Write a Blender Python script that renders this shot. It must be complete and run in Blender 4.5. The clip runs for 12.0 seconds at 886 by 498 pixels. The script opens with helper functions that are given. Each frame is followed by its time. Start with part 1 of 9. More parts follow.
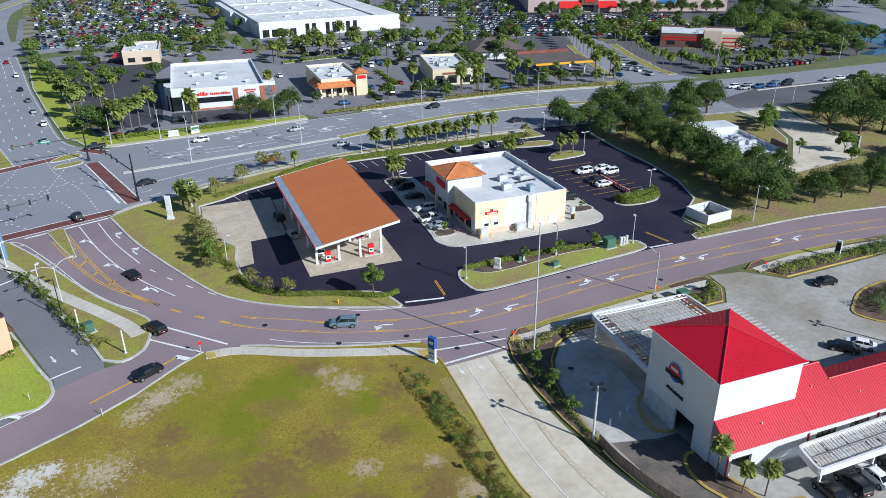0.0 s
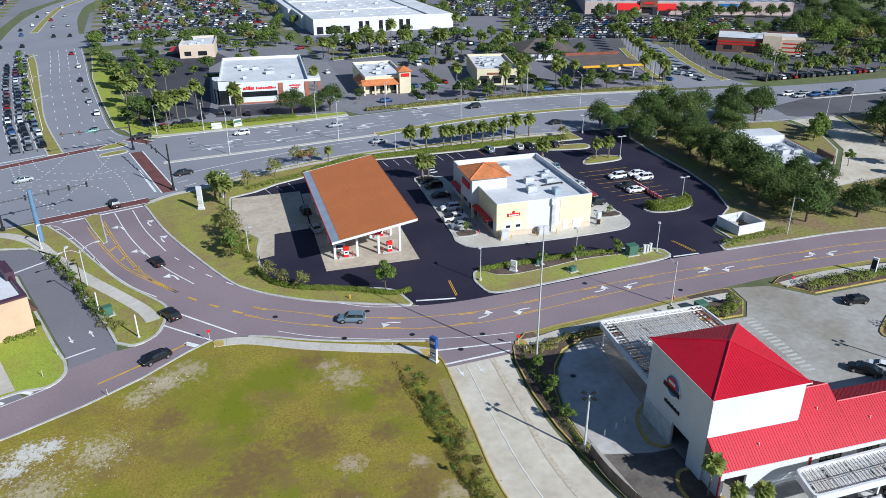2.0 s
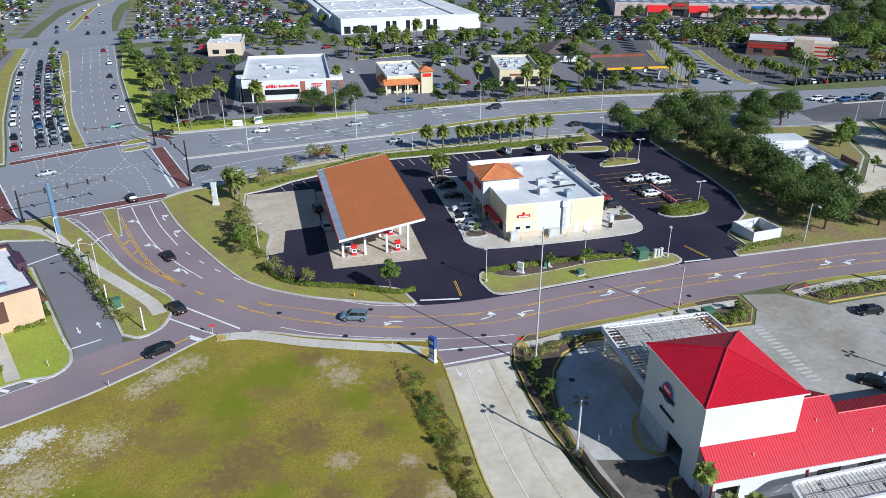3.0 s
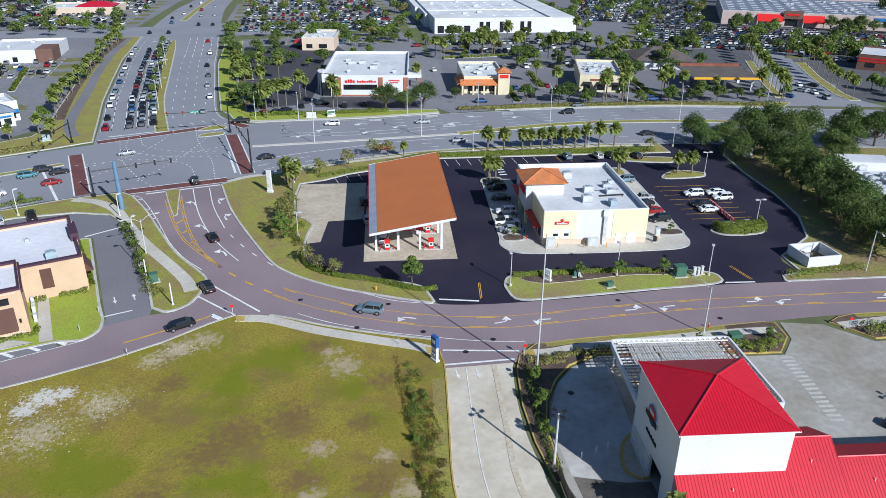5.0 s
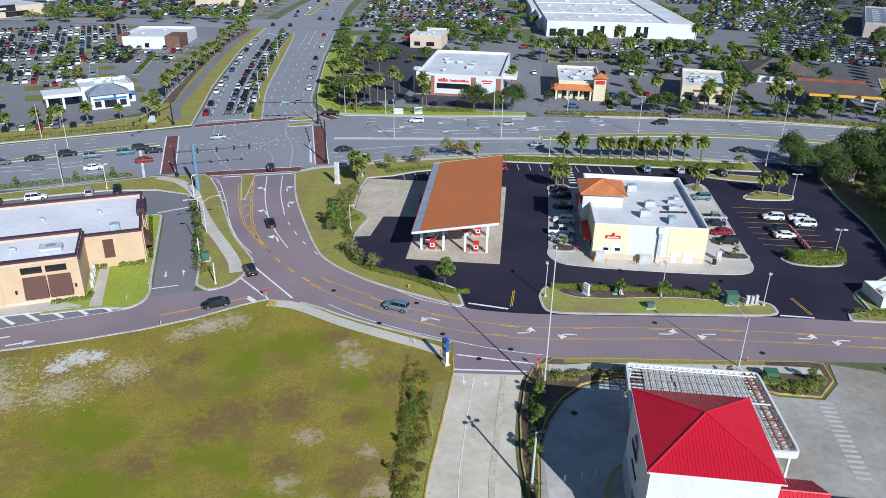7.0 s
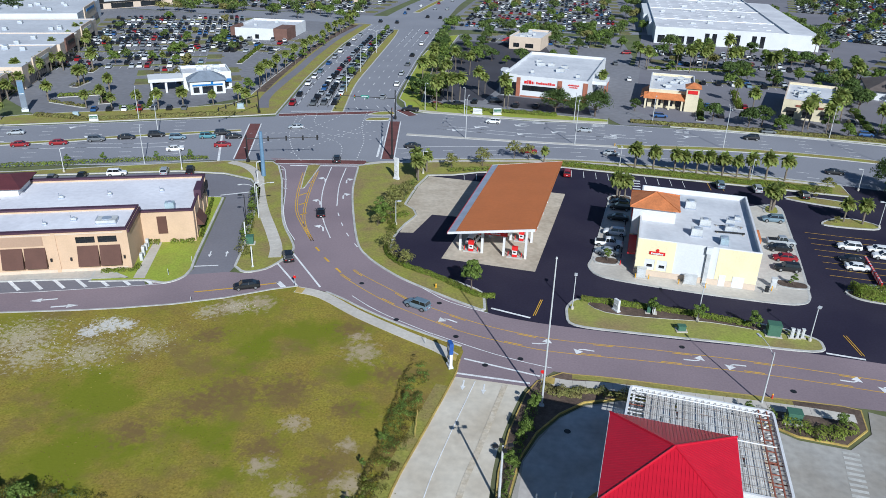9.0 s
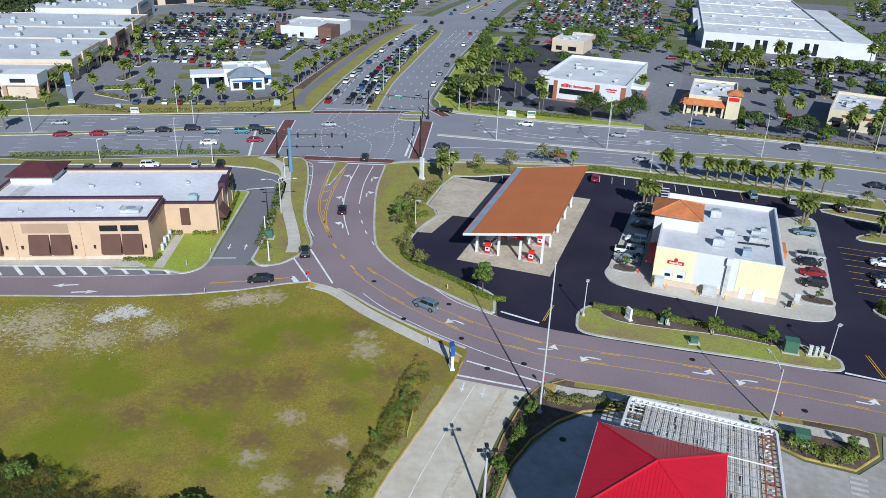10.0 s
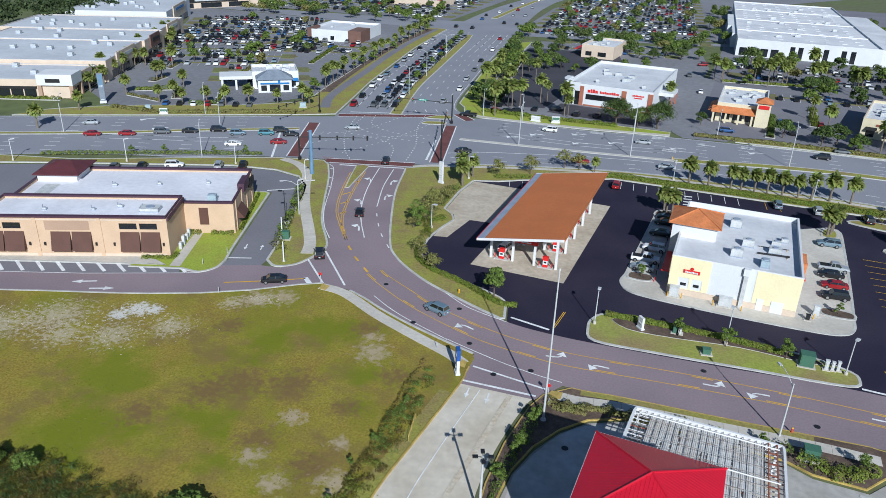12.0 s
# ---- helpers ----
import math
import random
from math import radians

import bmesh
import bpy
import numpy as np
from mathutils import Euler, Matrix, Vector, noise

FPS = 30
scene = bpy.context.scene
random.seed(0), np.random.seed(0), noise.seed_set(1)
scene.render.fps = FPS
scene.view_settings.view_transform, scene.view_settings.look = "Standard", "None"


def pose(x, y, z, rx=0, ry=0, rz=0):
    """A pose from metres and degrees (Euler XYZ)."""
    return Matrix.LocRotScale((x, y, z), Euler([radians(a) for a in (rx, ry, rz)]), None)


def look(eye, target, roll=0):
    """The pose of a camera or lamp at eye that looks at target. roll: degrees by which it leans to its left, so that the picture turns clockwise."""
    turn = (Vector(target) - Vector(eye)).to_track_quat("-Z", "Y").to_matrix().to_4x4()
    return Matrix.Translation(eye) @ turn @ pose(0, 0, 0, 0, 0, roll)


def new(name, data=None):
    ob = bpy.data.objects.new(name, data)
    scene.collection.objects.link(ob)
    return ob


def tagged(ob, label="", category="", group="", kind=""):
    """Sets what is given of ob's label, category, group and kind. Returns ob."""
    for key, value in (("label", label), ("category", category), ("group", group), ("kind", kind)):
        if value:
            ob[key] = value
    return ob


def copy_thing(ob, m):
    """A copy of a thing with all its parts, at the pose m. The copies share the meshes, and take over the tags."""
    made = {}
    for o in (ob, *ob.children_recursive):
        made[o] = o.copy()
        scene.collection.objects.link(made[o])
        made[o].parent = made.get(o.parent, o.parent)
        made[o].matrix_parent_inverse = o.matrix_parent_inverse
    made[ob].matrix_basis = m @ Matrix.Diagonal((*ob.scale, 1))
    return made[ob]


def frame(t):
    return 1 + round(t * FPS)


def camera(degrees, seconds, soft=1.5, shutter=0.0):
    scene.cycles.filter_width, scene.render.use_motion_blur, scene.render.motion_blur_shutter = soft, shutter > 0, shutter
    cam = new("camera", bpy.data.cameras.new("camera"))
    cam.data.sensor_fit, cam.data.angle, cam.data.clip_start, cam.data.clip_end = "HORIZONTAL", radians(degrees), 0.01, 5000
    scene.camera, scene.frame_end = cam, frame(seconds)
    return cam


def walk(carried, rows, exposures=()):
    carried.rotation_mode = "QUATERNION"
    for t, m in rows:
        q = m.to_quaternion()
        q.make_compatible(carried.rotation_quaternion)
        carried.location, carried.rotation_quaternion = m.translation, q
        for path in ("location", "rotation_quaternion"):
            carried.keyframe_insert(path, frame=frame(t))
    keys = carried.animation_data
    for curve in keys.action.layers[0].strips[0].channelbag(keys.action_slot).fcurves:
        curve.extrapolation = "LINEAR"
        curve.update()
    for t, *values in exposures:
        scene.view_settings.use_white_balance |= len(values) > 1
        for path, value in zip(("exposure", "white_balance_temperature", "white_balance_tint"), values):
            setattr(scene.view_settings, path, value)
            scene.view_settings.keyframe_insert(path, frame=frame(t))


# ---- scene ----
cam = camera(62.5, 12.0, 0.5)
PATH = [
    (0, (-38.168, -128.108, 62.193), (-37.415, -126.458, 61.348), -0.5),
    (1, (-34.552, -129.444, 62.179), (-33.871, -127.764, 61.333), -0.4),
    (2, (-30.892, -130.589, 61.944), (-30.284, -128.881, 61.1), -0.2),
    (3, (-26.658, -131.759, 61.687), (-26.128, -130.024, 60.845), -0.1),
    (5, (-13.307, -134.497, 61.294), (-13.047, -132.7, 60.455), 0.5),
    (6, (-5.785, -134.676, 61.331), (-5.693, -132.863, 60.491), 0.8),
    (7, (1.544, -134.208, 61.412), (1.478, -132.395, 60.57), 1.1),
    (9, (15.791, -131.289, 61.287), (15.422, -129.514, 60.44), 1.7),
    (10, (21.5, -129.42, 61.203), (21.007, -127.677, 60.356), 2.1),
    (11, (24.504, -128.136, 61.221), (23.941, -126.412, 60.377), 2.2),
    (12, (24.742, -128.199, 61.202), (24.164, -126.478, 60.363), 2.1),
]
walk(cam, [(t, look(eye, target, roll)) for t, eye, target, roll in PATH], exposures=[(0.0, 0.32, 5900, 6), (6.0, 0.25, 5850, 6), (12.0, 0.11, 5800, 5)])

# ---- daylight: clear sky, sun behind the camera to the right ----
SUN_EL, SUN_AZ = radians(31.0), radians(150.0)
sky_world = bpy.data.worlds.new("daylight")
scene.world = sky_world
sky_world.use_nodes = True
wn = sky_world.node_tree.nodes
sky = wn.new("ShaderNodeTexSky")
sky.sky_type = "NISHITA"
sky.sun_disc = False
sky.dust_density, sky.ozone_density = 0.3, 4.5
sky.sun_elevation, sky.sun_rotation = SUN_EL, SUN_AZ
wn["Background"].inputs["Strength"].default_value = 0.062
sky_world.node_tree.links.new(sky.outputs[0], wn["Background"].inputs["Color"])
sun = new("sun", bpy.data.lights.new("sun", "SUN"))
sun.data.energy, sun.data.angle, sun.data.color = 4.85, radians(0.5), (1.0, 0.965, 0.92)
sun.matrix_world = look((200 * math.sin(SUN_AZ), 200 * math.cos(SUN_AZ), 200 * math.tan(SUN_EL)), (0, 0, 0))
rng = random.Random(11)


# ---- materials ----
def mat(name, base, rough=0.8, metal=0.0, var=0.18, coarse=0.15, fine=4.0, bump=0.0, tint=None, island=0.0, per_object=0.0, spec=0.5, leafy=0.0):
    """A principled surface with two scales of colour variation and fine relief; lengths in 1/m."""
    m = bpy.data.materials.new(name)
    m.use_nodes = True
    nt = m.node_tree
    n, l = nt.nodes, nt.links
    bsdf = n["Principled BSDF"]
    bsdf.inputs["Roughness"].default_value = rough
    bsdf.inputs["Metallic"].default_value = metal
    bsdf.inputs["Specular IOR Level"].default_value = spec
    co = n.new("ShaderNodeTexCoord")
    a, b = n.new("ShaderNodeTexNoise"), n.new("ShaderNodeTexNoise")
    a.inputs["Scale"].default_value, b.inputs["Scale"].default_value = coarse, fine
    a.inputs["Detail"].default_value, b.inputs["Detail"].default_value = 5, 4
    l.new(co.outputs["Object"], a.inputs["Vector"])
    l.new(co.outputs["Object"], b.inputs["Vector"])
    mx = n.new("ShaderNodeMix")
    mx.data_type = "RGBA"
    other = tint or tuple(c * (1 - 1.6 * var) for c in base)
    mx.inputs[6].default_value, mx.inputs[7].default_value = (*base, 1), (*other, 1)
    ramp = n.new("ShaderNodeMapRange")
    ramp.inputs[1].default_value, ramp.inputs[2].default_value = 0.38, 0.66
    l.new(a.outputs["Fac"], ramp.inputs[0])
    l.new(ramp.outputs[0], mx.inputs[0])
    hsv = n.new("ShaderNodeHueSaturation")
    vr = n.new("ShaderNodeMapRange")
    vr.inputs[1].default_value, vr.inputs[2].default_value = 0.25, 0.75
    vr.inputs[3].default_value, vr.inputs[4].default_value = 1 - var, 1 + var
    l.new(b.outputs["Fac"], vr.inputs[0])
    l.new(mx.outputs[2], hsv.inputs["Color"])
    last = vr.outputs[0]
    for amount, node, socket in ((island, "ShaderNodeNewGeometry", "Random Per Island"), (per_object, "ShaderNodeObjectInfo", "Random")):
        if amount:
            src, rr, mul = n.new(node), n.new("ShaderNodeMapRange"), n.new("ShaderNodeMath")
            rr.inputs[3].default_value, rr.inputs[4].default_value = 1 - amount, 1 + amount
            mul.operation = "MULTIPLY"
            l.new(src.outputs[socket], rr.inputs[0])
            l.new(rr.outputs[0], mul.inputs[0])
            l.new(last, mul.inputs[1])
            last = mul.outputs[0]
    l.new(last, hsv.inputs["Value"])
    l.new(hsv.outputs[0], bsdf.inputs["Base Color"])
    if bump:
        bp = n.new("ShaderNodeBump")
        bp.inputs["Strength"].default_value, bp.inputs["Distance"].default_value = bump, 0.05
        l.new(b.outputs["Fac"], bp.inputs["Height"])
        l.new(bp.outputs[0], bsdf.inputs["Normal"])
    if leafy:
        tr, mixs = n.new("ShaderNodeBsdfTranslucent"), n.new("ShaderNodeMixShader")
        mixs.inputs[0].default_value = leafy
        l.new(hsv.outputs[0], tr.inputs["Color"])
        l.new(bsdf.outputs[0], mixs.inputs[1])
        l.new(tr.outputs[0], mixs.inputs[2])
        l.new(mixs.outputs[0], n["Material Output"].inputs["Surface"])
    return m


M = {}
M["asphalt_road"] = mat("asphalt_road", (0.265, 0.203, 0.222), 0.9, var=0.10, coarse=0.05, fine=3.0, bump=0.2, tint=(0.215, 0.166, 0.185))
M["asphalt_highway"] = mat("asphalt_highway", (0.255, 0.258, 0.288), 0.9, var=0.08, coarse=0.04, fine=2.0, bump=0.2, tint=(0.225, 0.228, 0.258))
M["asphalt_new"] = mat("asphalt_new", (0.015, 0.0115, 0.031), 0.85, var=0.2, coarse=0.06, fine=2.5, bump=0.2, tint=(0.028, 0.023, 0.043), spec=0.35)
M["asphalt_lot"] = mat("asphalt_lot", (0.195, 0.188, 0.212), 0.9, var=0.08, coarse=0.05, fine=2.0, bump=0.2, tint=(0.165, 0.158, 0.18))
M["asphalt_mid"] = mat("asphalt_mid", (0.11, 0.107, 0.118), 0.9, var=0.12, coarse=0.05, fine=2.0, tint=(0.085, 0.083, 0.092))
M["asphalt_dark"] = mat("asphalt_dark", (0.055, 0.053, 0.066), 0.9, var=0.14, coarse=0.06, fine=2.0, tint=(0.042, 0.04, 0.052))
M["asphalt_far"] = mat("asphalt_far", (0.215, 0.213, 0.232), 0.9, var=0.15, coarse=0.02, fine=0.5, tint=(0.175, 0.173, 0.19))
M["concrete"] = mat("concrete", (0.56, 0.52, 0.46), 0.9, var=0.10, coarse=0.12, fine=1.5, bump=0.15, tint=(0.47, 0.43, 0.375))
M["concrete_pad"] = mat("concrete_pad", (0.52, 0.45, 0.36), 0.9, var=0.16, coarse=0.18, fine=1.1, bump=0.15, tint=(0.40, 0.335, 0.26))
M["concrete_drive"] = mat("concrete_drive", (0.60, 0.545, 0.455), 0.9, var=0.12, coarse=0.14, fine=0.8, bump=0.15, tint=(0.48, 0.415, 0.325))
M["concrete_yard"] = mat("concrete_yard", (0.375, 0.36, 0.335), 0.9, var=0.16, coarse=0.09, fine=0.9, bump=0.15, tint=(0.275, 0.245, 0.205))
# stained brown asphalt, darkened further by shade mixed into the colour
M["asphalt_stain_shade"] = mat("asphalt_stain_shade", (0.17, 0.145, 0.125), 0.9, var=0.2, coarse=0.3, fine=2.0, bump=0.2, tint=(0.10, 0.088, 0.08))
M["kerb"] = mat("kerb", (0.52, 0.51, 0.48), 0.9, var=0.14, coarse=0.4, fine=3.0)
M["kerb_yellow"] = mat("kerb_yellow", (0.50, 0.36, 0.10), 0.8, var=0.2, coarse=0.5, fine=3.0)
M["brick_paver"] = mat("brick_paver", (0.17, 0.06, 0.055), 0.9, var=0.2, coarse=0.3, fine=4.0, bump=0.2)
M["mark_white"] = mat("mark_white", (0.80, 0.80, 0.80), 0.8, var=0.14, coarse=0.5, fine=3.0)
M["mark_yellow"] = mat("mark_yellow", (0.70, 0.40, 0.04), 0.8, var=0.14, coarse=0.5, fine=3.0)
M["mark_blue"] = mat("mark_blue", (0.05, 0.25, 0.55), 0.8)
M["mulch"] = mat("mulch", (0.14, 0.095, 0.07), 0.95, var=0.3, coarse=0.4, fine=3.0, bump=0.4)
M["lawn"] = mat("lawn", (0.265, 0.26, 0.046), 0.95, var=0.26, coarse=0.22, fine=2.5, bump=0.4, tint=(0.25, 0.19, 0.07))
M["lawn_mixed"] = mat("lawn_mixed", (0.28, 0.315, 0.05), 0.95, var=0.22, coarse=0.10, fine=2.5, bump=0.4, tint=(0.27, 0.205, 0.085))
M["court"] = mat("court", (0.50, 0.485, 0.465), 0.85, var=0.14, coarse=0.2, fine=1.0, bump=0.15, tint=(0.40, 0.36, 0.33))
M["lawn_lot"] = mat("lawn_lot", (0.16, 0.175, 0.05), 0.95, var=0.3, coarse=0.12, fine=1.2, tint=(0.14, 0.11, 0.06))
M["lawn_bright"] = mat("lawn_bright", (0.30, 0.36, 0.05), 0.95, var=0.2, coarse=0.2, fine=3.0, bump=0.4, tint=(0.30, 0.30, 0.06), spec=0.2)
M["ground_far"] = mat("ground_far", (0.11, 0.135, 0.045), 0.95, var=0.25, coarse=0.015, fine=0.2, tint=(0.12, 0.12, 0.06))
M["water"] = mat("water", (0.03, 0.10, 0.22), 0.08, var=0.05, coarse=0.02, fine=0.5, bump=0.05)


# ---- mesh helpers ----
def finish(name, bm, material, parent=None, label="", smooth=False):
    me = bpy.data.meshes.new(name)
    bm.to_mesh(me)
    bm.free()
    for mm in (material if isinstance(material, (list, tuple)) else [material]):
        me.materials.append(mm)
    if smooth:
        me.polygons.foreach_set("use_smooth", [True] * len(me.polygons))
    ob = new(name, me)
    if parent is not None:
        ob.parent = parent
    if label:
        tagged(ob, label)
    return ob


def part(name, bm, material, parent, label="", smooth=False):
    return finish(name, bm, material, parent, label, smooth)


def thing(name, label, category, x=0.0, y=0.0, z=0.0, rz=0.0, group="", kind=""):
    e = new(name)
    e.empty_display_size = 0.3
    e.matrix_basis = pose(x, y, z, 0, 0, rz)
    return tagged(e, label, category, group, kind)


def solo(name, bm, material, label, category, group="", kind="", x=0.0, y=0.0, z=0.0, rz=0.0, smooth=False):
    ob = finish(name, bm, material, smooth=smooth)
    ob.matrix_basis = pose(x, y, z, 0, 0, rz)
    return tagged(ob, label, category, group, kind)


def box(bm, x0, x1, y0, y1, z0, z1, mi=0):
    v = [bm.verts.new(p) for p in ((x0, y0, z0), (x1, y0, z0), (x1, y1, z0), (x0, y1, z0), (x0, y0, z1), (x1, y0, z1), (x1, y1, z1), (x0, y1, z1))]
    for q in ((0, 3, 2, 1), (4, 5, 6, 7), (0, 1, 5, 4), (1, 2, 6, 5), (2, 3, 7, 6), (3, 0, 4, 7)):
        f = bm.faces.new([v[i] for i in q])
        f.material_index = mi
    return v


def boxes(*rows):
    bm = bmesh.new()
    for r in rows:
        box(bm, *r)
    return bm


def prism(bm, pts, z0, z1, mi=0):
    if sum(a[0] * b[1] - b[0] * a[1] for a, b in zip(pts, pts[1:] + pts[:1])) < 0:
        pts = pts[::-1]
    lo = [bm.verts.new((x, y, z0)) for x, y in pts]
    hi = [bm.verts.new((x, y, z1)) for x, y in pts]
    for f in [bm.faces.new(lo[::-1]), bm.faces.new(hi)] + [bm.faces.new((lo[i], lo[(i + 1) % len(lo)], hi[(i + 1) % len(lo)], hi[i])) for i in range(len(lo))]:
        f.material_index = mi
    return bm


def sheet(bm, pts, z):
    if sum(a[0] * b[1] - b[0] * a[1] for a, b in zip(pts, pts[1:] + pts[:1])) < 0:
        pts = pts[::-1]
    bm.faces.new([bm.verts.new((x, y, z)) for x, y in pts])
    return bm


def tube(bm, p, q, r0, r1=None, n=8, cap=True, mi=0):
    r1 = r0 if r1 is None else r1
    p, q = Vector(p), Vector(q)
    w = (q - p).normalized()
    u = w.orthogonal().normalized()
    v = w.cross(u)
    a = [bm.verts.new(p + (u * math.cos(t) + v * math.sin(t)) * r0) for t in [2 * math.pi * i / n for i in range(n)]]
    b = [bm.verts.new(q + (u * math.cos(t) + v * math.sin(t)) * r1) for t in [2 * math.pi * i / n for i in range(n)]]
    fs = [bm.faces.new((a[i], a[(i + 1) % n], b[(i + 1) % n], b[i])) for i in range(n)]
    if cap:
        fs += [bm.faces.new(a[::-1]), bm.faces.new(b)]
    for f in fs:
        f.material_index = mi
    return bm


def bend(pts, n=6, closed=False):
    """A smooth line through the points."""
    out, k = [], len(pts)
    for i in range(k if closed else k - 1):
        if closed:
            a, b, c, d = (Vector(pts[(i + j) % k]) for j in (-1, 0, 1, 2))
        else:
            b, c = Vector(pts[i]), Vector(pts[i + 1])
            a = Vector(pts[i - 1]) if i else 2 * b - c
            d = Vector(pts[i + 2]) if i + 2 < k else 2 * c - b
        for s in range(n):
            t = s / n
            out.append(tuple(0.5 * ((2 * b) + (c - a) * t + (2 * a - 5 * b + 4 * c - d) * t * t + (3 * b - a - 3 * c + d) * t ** 3)))
    if not closed:
        out.append(tuple(pts[-1]))
    return out


def offset(pts, w, closed=False):
    out, k = [], len(pts)
    for i, p in enumerate(pts):
        a = Vector(pts[i - 1] if i or closed else p)
        b = Vector(pts[(i + 1) % k] if i + 1 < k or closed else p)
        t = (b - a).normalized()
        out.append((p[0] - t.y * w, p[1] + t.x * w))
    return out


def ribbon(bm, pts, w, z0, z1=None, closed=False):
    """A band of width w along a line; with z1 it has depth."""
    lft, rgt = offset(pts, w / 2, closed), offset(pts, -w / 2, closed)
    k = len(pts)
    top = z0 if z1 is None else z1
    L = [bm.verts.new((x, y, top)) for x, y in lft]
    R = [bm.verts.new((x, y, top)) for x, y in rgt]
    lo = None
    if z1 is not None:
        lo = ([bm.verts.new((x, y, z0)) for x, y in lft], [bm.verts.new((x, y, z0)) for x, y in rgt])
    for i in range(k if closed else k - 1):
        j = (i + 1) % k
        bm.faces.new((R[i], R[j], L[j], L[i]))
        if lo:
            bm.faces.new((L[i], L[j], lo[0][j], lo[0][i]))
            bm.faces.new((R[j], R[i], lo[1][i], lo[1][j]))
    if lo and not closed:
        bm.faces.new((R[0], L[0], lo[0][0], lo[1][0]))
        bm.faces.new((L[-1], R[-1], lo[1][-1], lo[0][-1]))
    return bm


def length_of(pts):
    return sum(math.dist(a, b) for a, b in zip(pts, pts[1:]))


def cut(pts, s0, s1):
    """The stretch of a line between two distances from its start."""
    out, s = [], 0.0
    for a, b in zip(pts, pts[1:]):
        d = math.dist(a, b)
        for e in (s0, s1):
            if s <= e < s + d:
                t = (e - s) / d
                out.append((a[0] + (b[0] - a[0]) * t, a[1] + (b[1] - a[1]) * t))
        if s0 < s + d < s1:
            out.append(tuple(b[:2]))
        s += d
    return out


def dashes(bm, pts, on, off, w, z, start=0.0):
    s, end = start, length_of(pts)
    while s < end:
        c = cut(pts, s, min(s + on, end - 0.01))
        if len(c) > 1:
            ribbon(bm, c, w, z)
        s += on + off


def turn(pts, x, y, rz):
    c, s = math.cos(radians(rz)), math.sin(radians(rz))
    return [(x + c * px - s * py, y + s * px + c * py) for px, py in pts]


def rect(x0, x1, y0, y1):
    return [(x0, y0), (x1, y0), (x1, y1), (x0, y1)]


# ---- ground, roads and paved lots ----
Z_FAR, Z_LOT, Z_ROAD, Z_MARK = -0.10, -0.02, 0.0, 0.008


def surface(name, pts, z, material, label, category):
    return solo(name, sheet(bmesh.new(), pts, z), material, label, category, kind="structure")


def island(name, pts, top, kerb="kerb", label="kerbed grass island", z=0.14, kerb_w=0.45, category="island"):
    """A raised bed inside a ring of kerb."""
    if sum(a[0] * b[1] - b[0] * a[1] for a, b in zip(pts, pts[1:] + pts[:1])) < 0:
        pts = pts[::-1]
    e = thing(name, label, category, kind="structure")
    part("bed", prism(bmesh.new(), offset(pts, kerb_w * 0.5, True), -0.12, z - 0.02), M[top], e)
    part("kerb", ribbon(bmesh.new(), offset(pts, kerb_w * 0.5, True), kerb_w, -0.12, z, True), M[kerb], e, "pale concrete kerb" if kerb == "kerb" else "yellow painted kerb")
    return e


surface("ground", rect(-2500, 2500, -1500, 3500), Z_FAR, M["ground_far"], "scrubby green ground running to the horizon", "ground")
# the trunk highway
HW_S = bend([(-416, -136.9), (-294.8, -73.5), (-143.3, 6.7), (-98.5, 24.8), (-77.9, 35.2), (-36.2, 46.5), (-25.3, 52.1), (-11.4, 56.7), (5.4, 61.4), (22.4, 63.7), (45.4, 64.1), (70.5, 62.7), (101, 58.5), (136.9, 51.6), (162.8, 48.3), (216.1, 47.4), (423, 29.4)], 5)
HW_N = bend([(-415.5, -87.1), (-293.3, -23.6), (-174, 34.9), (-134.4, 54.1), (-92.6, 75.3), (-40.2, 98.1), (-7, 99.4), (20.6, 103.5), (60.4, 105.9), (100.6, 104.5), (141.2, 98), (169, 93), (203.4, 88.2), (270.8, 84.7), (422.7, 71.6)], 5)
surface("road_highway", HW_S + HW_N[::-1], Z_ROAD, M["asphalt_highway"], "wide grey asphalt highway with white lane lines", "road")
NR_W = bend([(-83.2, 77.1), (-88.2, 103.7), (-94.1, 131.9), (-100.1, 168.6), (-107.3, 213.3), (-114.9, 281.7), (-119.1, 382.7), (-115, 463.3), (-102.5, 523.7), (-60, 700), (40, 1000)], 5)
NR_E = bend([(-42.3, 93.3), (-47, 100.8), (-53.5, 114), (-59.5, 153.5), (-65.4, 196.4), (-70.4, 242.5), (-81.6, 338.7), (-87.8, 422.7), (-82.5, 503.4), (-36, 690), (66, 990)], 5)
surface("road_north", NR_W + NR_E[::-1], Z_ROAD + 0.004, M["asphalt_highway"], "many-laned grey asphalt road filled with waiting cars", "road")
surface("road_cross", [(-415.8, 295.8), (-250, 286.4), (-114.8, 277.7), (-75, 279), (13.4, 295.5), (47.4, 307.8), (47.5, 315.4), (13.5, 307.1), (-80.4, 329.6), (-120.9, 317.2), (-250.3, 302.3), (-415.9, 311.8)], Z_ROAD - 0.004, M["asphalt_highway"], "grey asphalt cross street", "road")
